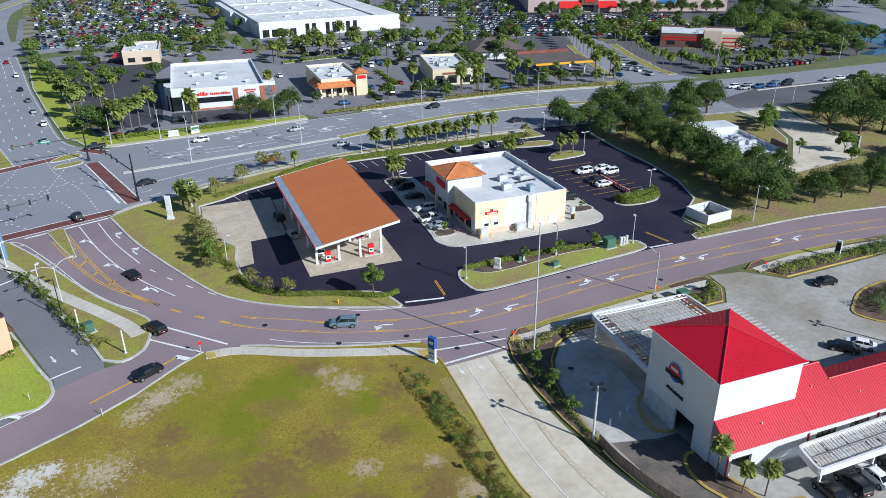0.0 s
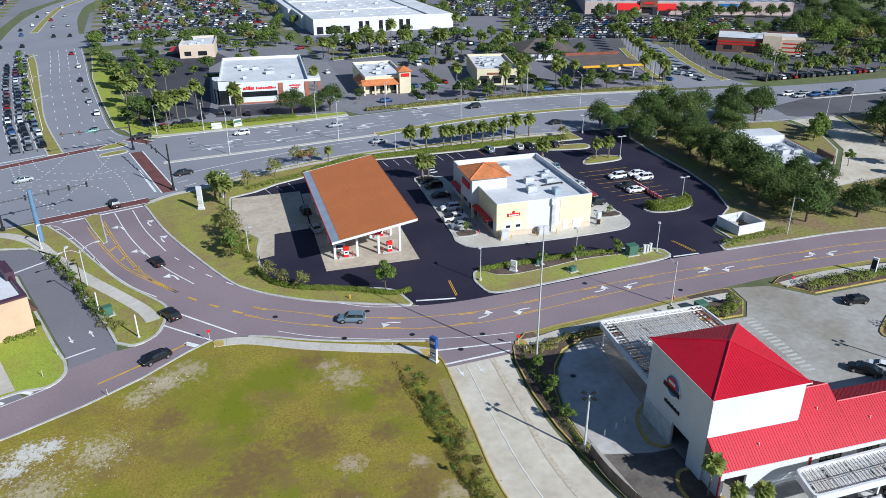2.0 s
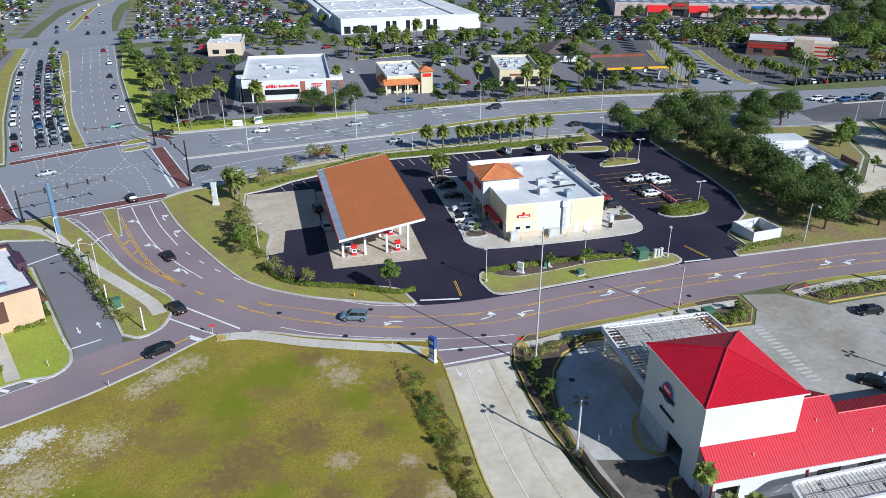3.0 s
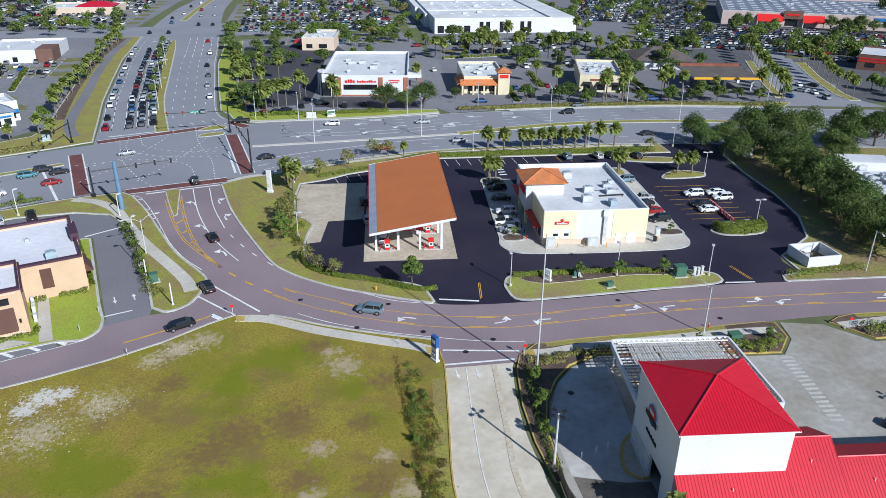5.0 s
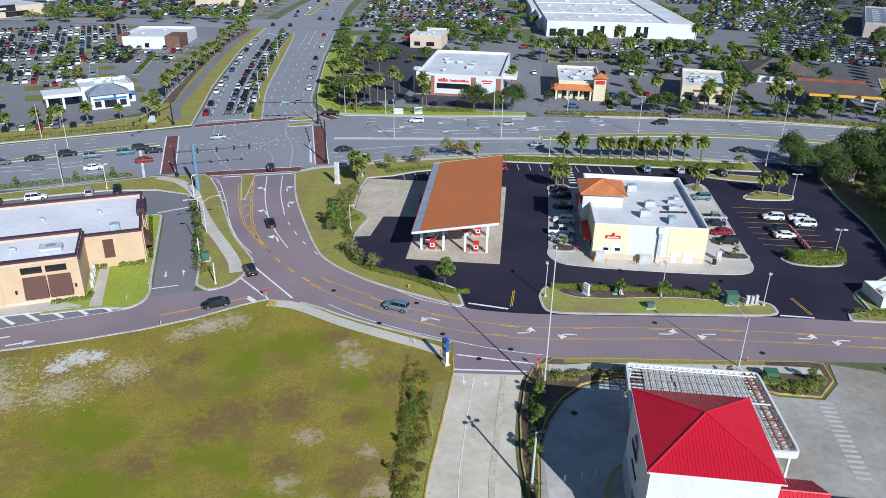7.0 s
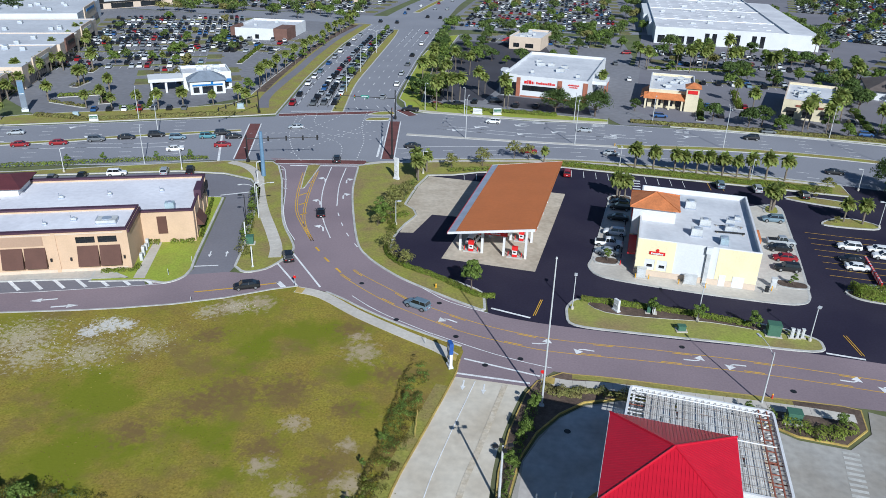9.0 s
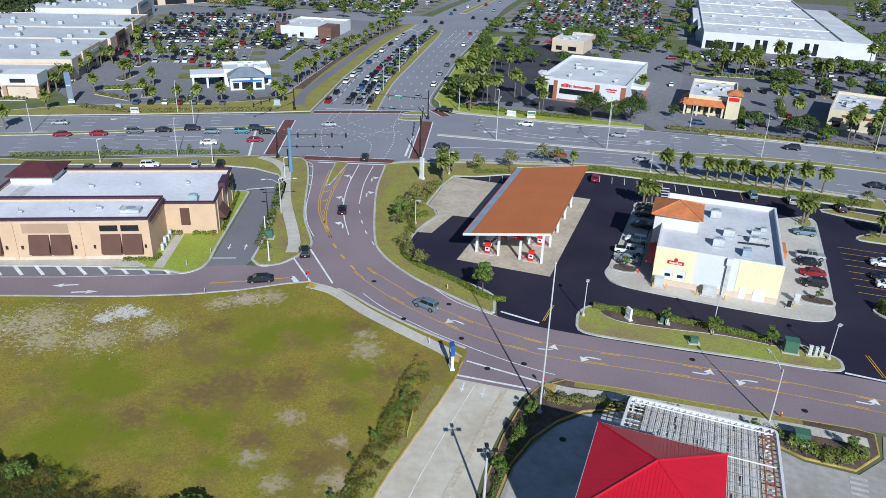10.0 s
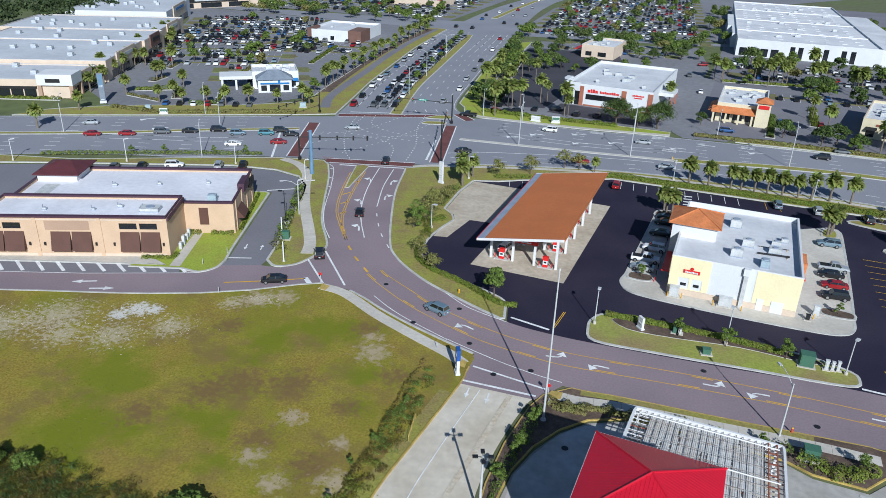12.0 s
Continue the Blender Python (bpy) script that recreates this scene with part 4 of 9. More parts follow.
# plank fence between drive and yard
FENCE = thing("plank_fence", "weathered grey-brown plank fence on the drive's edge", "fence")
fl = bend([(10.4, -69.1), (10.4, -73.5), (11.5, -80.2), (14.4, -87.4), (18.9, -95.8)], 6)
plank = boxes((-0.09, 0.09, -0.02, 0.02, 0.0, 1.75))
plank_me = bpy.data.meshes.new("plank")
plank.to_mesh(plank_me)
plank.free()
plank_me.materials.append(M["wood_fence"])
s_ = 0.0
while s_ < length_of(fl) - 0.3:
    a, b = cut(fl, s_, s_ + 0.2)[:1][0], cut(fl, s_ + 0.2, s_ + 0.25)[:1][0]
    o = new("plank", plank_me)
    o.parent = FENCE
    o.matrix_basis = pose(a[0], a[1], rng.uniform(0, 0.05), 0, 0, math.degrees(math.atan2(b[1] - a[1], b[0] - a[0])))
    s_ += 0.21

# ---- tan restaurant ----
GX, GY, GR = -64.8, -23.9, 22.5
BIST = thing("restaurant", "tan stucco restaurant with dark plum parapet trim and brown awnings", "restaurant", GX, GY, 0, GR)
H1, HW, FY = 7.9, 6.6, -3.0


def block(e, x0, x1, y0, y1, h, wall, roof, coping, south=(), parapet=0.5, t=0.35):
    bm = bmesh.new()
    wall_face(bm, x0, x1, 0, h, y0, y0 + t, south)
    part("wall", bm, M[wall], e)
    part("wall", boxes((x0, x1, y1 - t, y1, 0, h)), M[wall], e)
    part("wall", boxes((x0, x0 + t, y0 + t, y1 - t, 0, h)), M[wall], e)
    part("wall", boxes((x1 - t, x1, y0 + t, y1 - t, 0, h)), M[wall], e)
    part("roof", boxes((x0 + t, x1 - t, y0 + t, y1 - t, h - parapet - 0.2, h - parapet)), M[roof], e, "white membrane roof")
    part("parapet_trim", ribbon(bmesh.new(), rect(x0 + 0.2, x1 - 0.2, y0 + 0.2, y1 - 0.2), 1.05, h + 0.002, h + 0.3, True), M[coping], e, "dark parapet trim")


fh = [(x, x + 3.2, 5.6, 6.8) for x in (-8.8, -5.1, -33.3, -29.7)]
block(BIST, -34.4, 0, FY, 8.19, H1, "tan_wall", "bistro_roof", "purple_trim", south=fh)
block(BIST, -34.4, 9.8, 8.2, 29.0, HW, "tan_wall", "bistro_roof", "purple_trim")
part("cornice", boxes((0.003, 0.3, FY + 0.2, 8.1, H1 - 0.7, H1 - 0.02)), M["purple_trim"], BIST, "deep plum cornice")
for h in fh:
    window(BIST, *h, FY, bars=1)
part("panel", boxes((-22.2, -14.2, FY - 0.05, FY - 0.003, 5.4, 7.2)), M["tan_dark"], BIST, "darker tan wall panel")
for x in (-34.4, -24.3, -12.7, -0.7):
    part("pilaster", boxes((x, x + 0.7, FY - 0.16, FY - 0.003, 0, H1 - 0.02)), M["tan_wall"], BIST)
part("plinth", boxes((-33.7, -0.7, FY - 0.1, FY - 0.06, 0, 0.7)), M["tan_light"], BIST)
part("string_course", boxes((-33.7, -0.7, FY - 0.12, FY - 0.003, H1 - 0.55, H1 - 0.3)), M["tan_light"], BIST)
for x in (-8.75, -5.0, -21.3, -17.5, -33.3, -29.6):
    bm = bmesh.new()
    v = [bm.verts.new(p) for p in ((x, FY - 0.1, 5.1), (x + 3.5, FY - 0.1, 5.1), (x + 3.5, FY - 1.1, 1.5), (x, FY - 1.1, 1.5), (x, FY - 0.1, 1.5), (x + 3.5, FY - 0.1, 1.5))]
    for q in ((0, 1, 2, 3)[::-1], (0, 3, 4), (1, 5, 2), (3, 2, 5, 4)):
        bm.faces.new([v[i] for i in q])
    part("awning", bm, M["awning_brown"], BIST, "brown canvas awning")
for x in (-10.0, -1.0, -22.6, -13.3, -25.3):
    part("wall_lamp", boxes((x - 0.15, x + 0.15, FY - 0.4, FY - 0.16, 2.4, 3.0)), M["black_metal"], BIST)
part("shutter", boxes((2.9, 4.7, 8.08, 8.197, 2.0, 5.6)), M["awning_brown"], BIST, "brown closed shutter")
for y in (10.0, 16.0, 21.0, 26.5):
    part("pilaster", boxes((9.803, 9.95, y, y + 0.7, 0, HW - 0.05)), M["tan_wall"], BIST)
bm = bmesh.new()
v = [bm.verts.new(p) for p in ((9.9, 10.8, 4.3), (9.9, 15.6, 4.3), (11.3, 15.6, 2.4), (11.3, 10.8, 2.4), (9.9, 10.8, 2.4), (9.9, 15.6, 2.4))]
for q in ((0, 3, 2, 1), (0, 4, 3), (1, 2, 5), (3, 4, 5, 2)):
    bm.faces.new([v[i] for i in q])
part("awning", bm, M["awning_brown"], BIST, "brown canvas awning")
part("parapet_block", boxes((8.9, 10.3, 17.0, 22.6, HW - 0.9, HW + 1.0)), M["purple_trim"], BIST)
sgn = part("wall_sign", boxes((9.803, 10.35, 23.4, 27.6, 4.4, 6.0)), M["dark"], BIST, "dark sign letters")
part("corner_roof", hip_roof(bmesh.new(), -34.0, -25.6, 21.2, 30.6, HW + 1.0, 1.5, 0.6, 0.2, 3.0), M["maroon_roof"], BIST, "maroon metal hip roof")
part("corner_block", boxes((-33.9, -25.7, 21.3, 28.5, HW - 0.9, HW + 1.0)), M["white_wall"], BIST)
part("corner_block", boxes((-33.9, -25.7, 29.003, 30.5, 0, HW + 1.0)), M["tan_wall"], BIST)
part("hatched_panel", boxes((-31.5, -28.5, 13.5, 19.5, HW - 0.498, HW - 0.44)), M["unit_grey"], BIST, "grey walkway pad on the roof")
for x, y, w, d, h, c in ((-4.4, 2.2, 3.4, 2.4, 0.7, "unit_grey"), (5.2, 10.6, 1.7, 1.5, 1.5, "unit_blue"), (-10.5, 3.6, 0.9, 0.7, 0.5, "unit_grey"), (-15, 2.0, 0.6, 0.6, 0.4, "unit_grey"), (-24, 2.0, 0.6, 0.6, 0.4, "unit_grey"), (-8, 20, 0.7, 0.7, 0.5, "unit_grey"), (2, 21, 0.7, 0.7, 0.5, "unit_grey"), (-17, 19, 0.9, 0.7, 0.5, "unit_grey")):
    ux, uy = turn([(x, y)], GX, GY, GR)[0]
    rooftop_unit(ux, uy, (H1 if y < 8 else HW) - 0.5, w, d, h, GR, c)
for y, h in ((0.5, 1.4), (2.6, 1.9), (5.0, 1.3), (6.6, 1.6)):
    ux, uy = turn([(0.9, y)], GX, GY, GR)[0]
    u_ = thing("wall_cabinet", "grey metal service cabinet against the restaurant wall", "cabinet", ux, uy, 0.1, GR, group="service cabinets")
    part("casing", boxes((-0.25, 0.25, -0.4, 0.4, 0, h)), M["unit_grey"], u_)
    part("door", boxes((0.252, 0.27, -0.34, 0.34, 0.1, h - 0.1)), M["unit_blue"], u_)

# ---- pharmacy ----
PH = thing("pharmacy", "white pharmacy with brick piers and a curved corner entrance", "shop", -19.2, 133.5, 0, -6)
PW, PD, PHH = 31.0, 50.0, 7.4
ph_s = [(7.6, 19.8, 2.3, 4.2)]
shell(PH, PW, PD, PHH, "white_wall", parapet=0.9, south=ph_s, coping="white_metal")
window(PH, *ph_s[0], 0.0, bars=7)
for x in (5.4, 20.3, 29.4):
    part("pier", boxes((x, x + (1.6 if x > 6 else 1.4), -0.25, -0.003, 0, PHH - 0.6)), M["brick_red"], PH, "red brick pier")
part("plinth", boxes((7.0, 29.4, -0.12, -0.003, 0, 0.5)), M["brick_red"], PH)
part("corner", prism(bmesh.new(), [(5.4, -0.3), (1.5, 0.3), (-1.0, 2.2), (-2.2, 5.5), (-2.2, 9.5), (-0.01, 9.5), (-0.01, -0.003)], 5.0, PHH + 0.6), M["white_wall"], PH, "curved white corner entrance")
part("corner_glass", prism(bmesh.new(), [(5.4, -0.1), (1.5, 0.6), (-0.7, 2.4), (-1.9, 5.5), (-1.9, 9.0), (-0.01, 9.0), (-0.01, -0.003)], 0.1, 5.0), M["glass"], PH, "dark entrance glazing")
for x, y in ((3.4, -0.1), (-0.9, 2.0), (-2.05, 6.0)):
    part("pier", boxes((x - 0.25, x + 0.25, y - 0.25, y + 0.25, 0, 5.0)), M["white_wall"], PH)
part("portico", boxes((PW + 0.01, PW + 5.0, 12, 22, 4.2, 5.4)), M["white_wall"], PH, "drive-through canopy")
for y in (12.4, 21.2):
    part("portico_post", boxes((PW + 4.4, PW + 4.9, y, y + 0.5, 0, 4.2)), M["brick_red"], PH)
bars(PH, 8.2, 11.9, 4.8, -0.01, "red_sign", 1.25, 2, "sign_letters")
bars(PH, 12.6, 19.4, 4.9, -0.01, "red_sign", 0.85, 9, "sign_letters")
bars(PH, 24.0, 28.0, 5.4, -0.01, "red_sign", 0.55, 6, "sign_letters")
bars(PH, 24.6, 27.4, 4.7, -0.01, "red_sign", 0.45, 8, "sign_letters")
for x, y, w, d in ((9, 26, 3, 1.5), (13, 26.5, 2.5, 1.4), (18, 18, 3, 3), (18.5, 24, 2.5, 2.5), (9, 10, 1.2, 1.2), (26, 9, 1.4, 1.4), (7, 32, 2, 1.6)):
    ux, uy = turn([(x, y)], -19.2, 133.5, -6)[0]
    rooftop_unit(ux, uy, PHH - 0.9, w, d, 1.3, -6)

# ---- other buildings across the highway ----


def shop(name, label, category, x, y, rz, w, d, h, wall, coping, openings, units=4, parapet=0.8, roof="white_roof", extra=None):
    e = thing(name, label, category, x, y, 0, rz)
    shell(e, w, d, h, wall, roof=roof, parapet=parapet, south=openings, coping=coping)
    for o in openings:
        window(e, *o, 0.0, bars=min(2, max(1, int((o[1] - o[0]) / 1.6) - 1)))
    r = random.Random(int(w * 10 + d))
    for _ in range(units):
        ux, uy = turn([(r.uniform(0.2, 0.8) * w, r.uniform(0.2, 0.8) * d)], x, y, rz)[0]
        rooftop_unit(ux, uy, h - parapet, r.uniform(1.2, 2.4), r.uniform(1.0, 1.8), r.uniform(0.8, 1.5), rz)
    return e


tc = shop("taco_restaurant", "cream fast-food restaurant with an orange tiled awning roof", "restaurant", 32.6, 132.4, -4, 15.5, 29, 6.3, "sand_wall", "white_metal", [(1.5, 4.5, 0.8, 2.8), (5.5, 8.5, 0.8, 2.8), (9.3, 11.5, 0.8, 2.8)], 9)
bm = slab4(bmesh.new(), (-1.5, -2.6, 3.6), (12.2, -2.6, 3.6), (12.2, -0.03, 5.2), (-1.5, -0.03, 5.2), 0.2)
part("awning_roof", bm, M["terracotta"], tc, "orange tiled lean-to roof")
bm = slab4(bmesh.new(), (-2.6, 12, 3.6), (-2.6, -1.5, 3.6), (-0.03, -1.5, 5.2), (-0.03, 12, 5.2), 0.2)
part("awning_roof", bm, M["terracotta"], tc)
for x in (-1.0, 3.0, 7.0, 11.2):
    part("porch_post", boxes((x, x + 0.6, -2.4, -1.8, 0, 3.6)), M["sand_wall"], tc)
part("tower", boxes((12.4, 16.6, -2.6, 2.6, 0, 8.0)), M["sand_wall"], tc, "cream corner tower")
part("tower_roof", hip_roof(bmesh.new(), 12.4, 16.6, -2.6, 2.6, 8.0, 1.5, 0.6), M["terracotta"], tc, "orange tiled hip roof")
part("wall_sign", boxes((12.9, 16.1, -2.75, -2.603, 6.1, 7.3)), M["red_sign"], tc, "red shop sign")
f2 = shop("burger_restaurant", "tan fast-food restaurant with black awnings", "restaurant", 76.6, 131.5, -14, 16.0, 32, 6.2, "sand_wall", "tan_light", [(1.5, 4.0, 0.6, 3.0), (6.5, 9.5, 0.6, 3.0), (12.0, 14.8, 0.6, 3.0)], 10)
for x in (1.3, 6.3, 11.8):
    part("awning", slab4(bmesh.new(), (x, -1.1, 2.9), (x + 3.2, -1.1, 2.9), (x + 3.2, -0.03, 3.7), (x, -0.03, 3.7), 0.08), M["dark"], f2, "black awning")
part("wall_sign", boxes((4.0, 12.5, -0.18, -0.003, 4.1, 4.8)), M["rust"], f2)
kx = shop("chicken_restaurant", "small tan and white takeaway building", "restaurant", -29.8, 231.5, -7, 15.5, 26, 6.0, "tan_light", "white_metal", [(2, 5, 1, 3), (8, 12, 1, 3)], 6)
part("awning", slab4(bmesh.new(), (-5, 4, 2.9), (-0.03, 4, 3.2), (-0.03, 16, 3.2), (-5, 16, 2.9), 0.15), M["red_sign"], kx, "red canopy")
rg = shop("grill_restaurant", "brown brick grill restaurant with red stripes", "restaurant", 212.0, 161.5, -40, 38, 28, 6.4, "brick_brown", "dark", [(3, 7, 1, 3), (12, 16, 1, 3)], 3)
for z in (3.3, 4.5):
    part("stripe", boxes((0.3, 19.6, -0.1, -0.003, z, z + 0.6)), M["red_sign"], rg)
part("tower", boxes((20, 28, -1.2, 6, 0, 8.2)), M["tan_light"], rg, "tan entrance tower")
part("front_wing", boxes((28.01, 38.2, -0.5, 9, 0, 6.8)), M["tan_light"], rg, "tan front wing")
for z in (1.2, 3.0, 4.8):
    part("stripe", boxes((28.6, 37.8, -0.6, -0.503, z, z + 0.5)), M["red_sign"], rg)
fs = thing("far_fuel_canopy", "distant fuel canopy with a yellow edge band", "canopy", 119.2, 125.4, 0, -8)
part("roof", boxes((0, 25.3, 0, 24, 5.4, 5.55)), M["shingle"], fs)
part("edge_band", boxes((-0.1, 25.4, -0.2, -0.003, 4.8, 5.65)), M["yellow_band"], fs, "yellow edge band")
part("soffit", boxes((0.1, 25.2, 0.05, 23.9, 4.9, 5.39)), M["white_metal"], fs)
part("roof_band", boxes((1, 25, 22.6, 23.8, 5.56, 6.6)), M["rust"], fs)
for x in (3, 12.5, 23):
    for y in (3, 17):
        part("post", boxes((x, x + 1.0, y, y + 0.6, 0, 4.9)), M["white_metal"], fs)
fk = thing("far_fuel_kiosk", "low shop with a grey-brown shingled hip roof", "shop", 115, 171, 0, -10)
part("wall", boxes((0, 24, 0, 22, 0, 3.6)), M["white_wall"], fk)
part("roof", hip_roof(bmesh.new(), 0, 24, 0, 22, 3.6, 4.2, 1.2, 0.2, 6), M["shingle"], fk, "shingled hip roof")
wh = thing("warehouse_store", "vast white warehouse store with tall dark openings", "store", 40.6, 277.6, 0, 0.0)
wl = [(x - 1.8, x + 1.8, 0.3, 4.2) for x in (3.4, 8.4, 13.3, 18.2)] + [(x - 1.15, x + 1.15, 0.3, 6.2) for x in (26.2, 29.9, 37.6, 41.4, 49.3, 53.4)]
shell(wh, 66, 200, 8.2, "white_wall", roof="store_roof", parapet=0.6, south=wl, coping="white_metal")
for o in wl:
    window(wh, *o, 0.0, bars=2)
part("annex", boxes((66.01, 81, 1.5, 150, 0, 7.6)), M["white_wall"], wh, "lower white loading annex")
part("annex_roof", boxes((66.3, 80.7, 1.8, 149.7, 7.603, 7.7)), M["store_roof"], wh)
for x0_, y0_, y1_ in ((-2.2, 26, 60), (-4.4, 60.01, 118)):
    part("side_bay", boxes((x0_, -0.004, y0_, y1_, 0, 7.4)), M["white_wall"], wh, "white side bay stepping out")
bm, r_ = bmesh.new(), random.Random(8)
for i in range(8):
    for j in range(17):
        if r_.random() < 0.8:
            box(bm, 5 + i * 7.4, 7.4 + i * 7.4, 14 + j * 11, 15.2 + j * 11, 7.6, 7.75)
tagged(part("skylight", bm, M["store_roof"], wh), kind="stuff")
for y0_ in (40, 92, 148):
    part("roof_divider", boxes((0.4, 65.6, y0_, y0_ + 0.5, 7.6, 8.0)), M["white_metal"], wh)
for i in range(16):
    ux, uy = turn([(r_.uniform(6, 60), r_.uniform(10, 180))], 40.6, 277.6, 0)[0]
    rooftop_unit(ux, uy, 7.6, r_.uniform(1.8, 3.2), r_.uniform(1.4, 2.2), r_.uniform(0.9, 1.5), 0)
bk = shop("bank", "white bank with blue awnings and a blue-grey hip roof", "bank", -127.6, 101.0, 35, 16.5, 13.5, 6.2, "white_wall", "white_metal", [(12.6, 15.4, 0.8, 2.8)], 5)
porch = [(2.6, 4.6, 0.6, 2.6), (5.6, 9.4, 0.3, 2.8), (10.4, 12.4, 0.6, 2.6)]
bm = bmesh.new()
wall_face(bm, 1.6, 13.4, 0, 4.6, -6.5, -6.2, porch)
part("porch_wall", bm, M["white_wall"], bk)
for o in porch:
    window(bk, *o, -6.5, bars=1)
for x in (1.6, 13.1):
    part("porch_wall", boxes((x, x + 0.3, -6.199, -0.003, 0, 4.6)), M["white_wall"], bk)
part("porch_roof", hip_roof(bmesh.new(), 1.6, 13.4, -6.5, 1.4, 4.61, 2.6, 0.7, 0.2, 3.4), M["slate"], bk, "blue-grey shingle hip roof")
part("door_band", boxes((2.4, 12.6, -6.75, -6.503, 3.0, 3.5)), M["blue_trim"], bk, "blue sign band")
part("emblem", tube(bmesh.new(), (9.0, -6.76, 3.9), (9.0, -6.51, 3.9), 0.45, n=12), M["blue_trim"], bk)
part("awning", slab4(bmesh.new(), (14.0, -1.2, 2.9), (16.4, -1.2, 2.9), (16.4, -0.03, 3.7), (14.0, -0.03, 3.7), 0.1), M["blue_trim"], bk, "blue awning")
part("awning", slab4(bmesh.new(), (-1.2, 8.0, 2.9), (-1.2, 3.0, 2.9), (-0.03, 3.0, 3.7), (-0.03, 8.0, 3.7), 0.1), M["blue_trim"], bk, "blue awning")
part("drive_through", boxes((-11.5, -0.01, -1.0, 8.0, 3.8, 4.9)), M["white_wall"], bk, "white drive-through canopy")
for x in (-11.0, -6.2):
    for y in (-0.6, 7.0):
        part("canopy_post", boxes((x, x + 0.7, y, y + 0.6, 0, 3.8)), M["white_wall"], bk)
w2 = shop("diner", "low white restaurant with brown brick ends", "restaurant", -164.5, 208.5, 6, 28, 33, 5.4, "white_wall", "white_metal", [(12, 14, 0.5, 2.6)], 2)
part("brick_end", boxes((-0.2, 2.0, -0.2, 12, 0, 5.8)), M["brick_brown"], w2)
part("brick_end", boxes((21.5, 28.3, -0.25, 14, 0, 5.7)), M["brick_brown"], w2)

# long retail strip on the west side

M["roof_grey"] = mat("roof_grey", (0.56, 0.575, 0.61), 0.8, var=0.08, coarse=0.05, fine=0.6, tint=(0.48, 0.495, 0.53))


def strip_block(x, y, rz, w, d, h, wall, front, sign):
    e = thing("strip_store", "retail unit with a white flat roof and a " + front.replace("_", " ") + " front", "store", x, y, 0, rz, group="retail strip")
    op = [(w * 0.12 + i * w * 0.27, w * 0.12 + i * w * 0.27 + w * 0.2, 0.2, 3.2) for i in range(3)]
    shell(e, w, d, h, wall, parapet=0.25, south=op, coping="roof_grey", roof="roof_grey")
    for o in op:
        window(e, *o, 0.0, bars=3)
    part("front_panel", boxes((w * 0.25, w * 0.75, -0.5, -0.003, 3.6, h + 1.0)), M[front], e)
    part("shop_sign", boxes((w * 0.33, w * 0.67, -0.7, -0.503, h - 1.6, h - 0.4)), M[sign], e)
    r = random.Random(int(x))
    for _ in range(int(w * d / 260)):
        ux, uy = turn([(r.uniform(0.1, 0.9) * w, r.uniform(0.1, 0.9) * d)], x, y, rz)[0]
        rooftop_unit(ux, uy, h - 0.25, 2.2, 1.8, 1.3, rz)
    return e


b1 = strip_block(-172, 61.3, 114, 25.5, 56, 6.2, "tan_light", "tan_light", "dark")
part("sign_tower", boxes((-0.9, 8.0, -0.9, 10.5, 4.4, 8.0)), M["white_wall"], b1, "white corner sign tower")
for px_, py_ in ((-0.9, -0.9), (-0.9, 9.2), (6.8, -0.9)):
    part("stone_pier", boxes((px_, px_ + 1.2, py_, py_ + 1.2, 0, 4.399)), M["tan_dark"], b1, "tan stone pier")
part("tower_sign", boxes((-1.1, -0.903, 3.0, 7.6, 5.4, 6.6)), M["dark"], b1)
for k in range(9):
    part("shop_window", boxes((-0.12, -0.003, 11.4 + k * 4.2, 15.2 + k * 4.2, 0.3, 3.0)), M["glass"], b1, "dark shop window")
part("window_band", boxes((-0.4, -0.003, 11.0, 50, 3.1, 3.9)), M["dark"], b1)
strip_block(-179.9, 86.5, 114, 45, 62, 7.6, "tan_light", "tan_light", "unit_grey")
strip_block(-197.2, 128.1, 114, 29, 66, 7.7, "tan_light", "brick_brown", "dark")
strip_block(-210.6, 154.8, 114, 42, 70, 7.8, "tan_light", "tan_light", "unit_grey")
strip_block(-241.1, 197.8, 116, 60, 50, 9.0, "white_wall", "tan_light", "blue_trim")
strip_block(-294.7, 257.1, 60, 70, 60, 6.0, "tan_light", "dark", "unit_grey")
M["roof_slate"] = mat("roof_slate", (0.19, 0.21, 0.26), 0.7, var=0.12, coarse=0.05, fine=0.8, tint=(0.15, 0.17, 0.22))
M["pink_wall"] = mat("pink_wall", (0.56, 0.44, 0.41), 0.85, var=0.1, coarse=0.2, fine=1.5)
fw = shop("awning_store", "distant pale pink store with bright red awnings", "store", 222, 304, -25, 130, 95, 8.0, "pink_wall", "white_metal", [(36, 43, 0.4, 4.5), (70, 78, 0.5, 3.5), (4, 9, 0.5, 3.2), (11, 16, 0.5, 3.2)], 14, roof="roof_slate")
for x, w_ in ((20, 14.5), (45.5, 12)):
    part("awning", slab4(bmesh.new(), (x, -3.6, 3.0), (x + w_, -3.6, 3.0), (x + w_, -0.03, 6.8), (x, -0.03, 6.8), 0.15), M["red_sign"], fw, "bright red awning")
    for x_ in (x + 0.2, x + w_ - 0.6):
        part("awning_post", boxes((x_, x_ + 0.4, -3.4, -3.0, 0, 3.1)), M["white_metal"], fw)
part("entrance_block", boxes((34.6, 45.4, -1.4, -0.004, 4.6, 9.2)), M["brick_brown"], fw, "brown entrance block")
part("wall_sign", boxes((36.5, 43.5, -1.6, -1.403, 6.4, 7.6)), M["red_sign"], fw, "red shop sign")
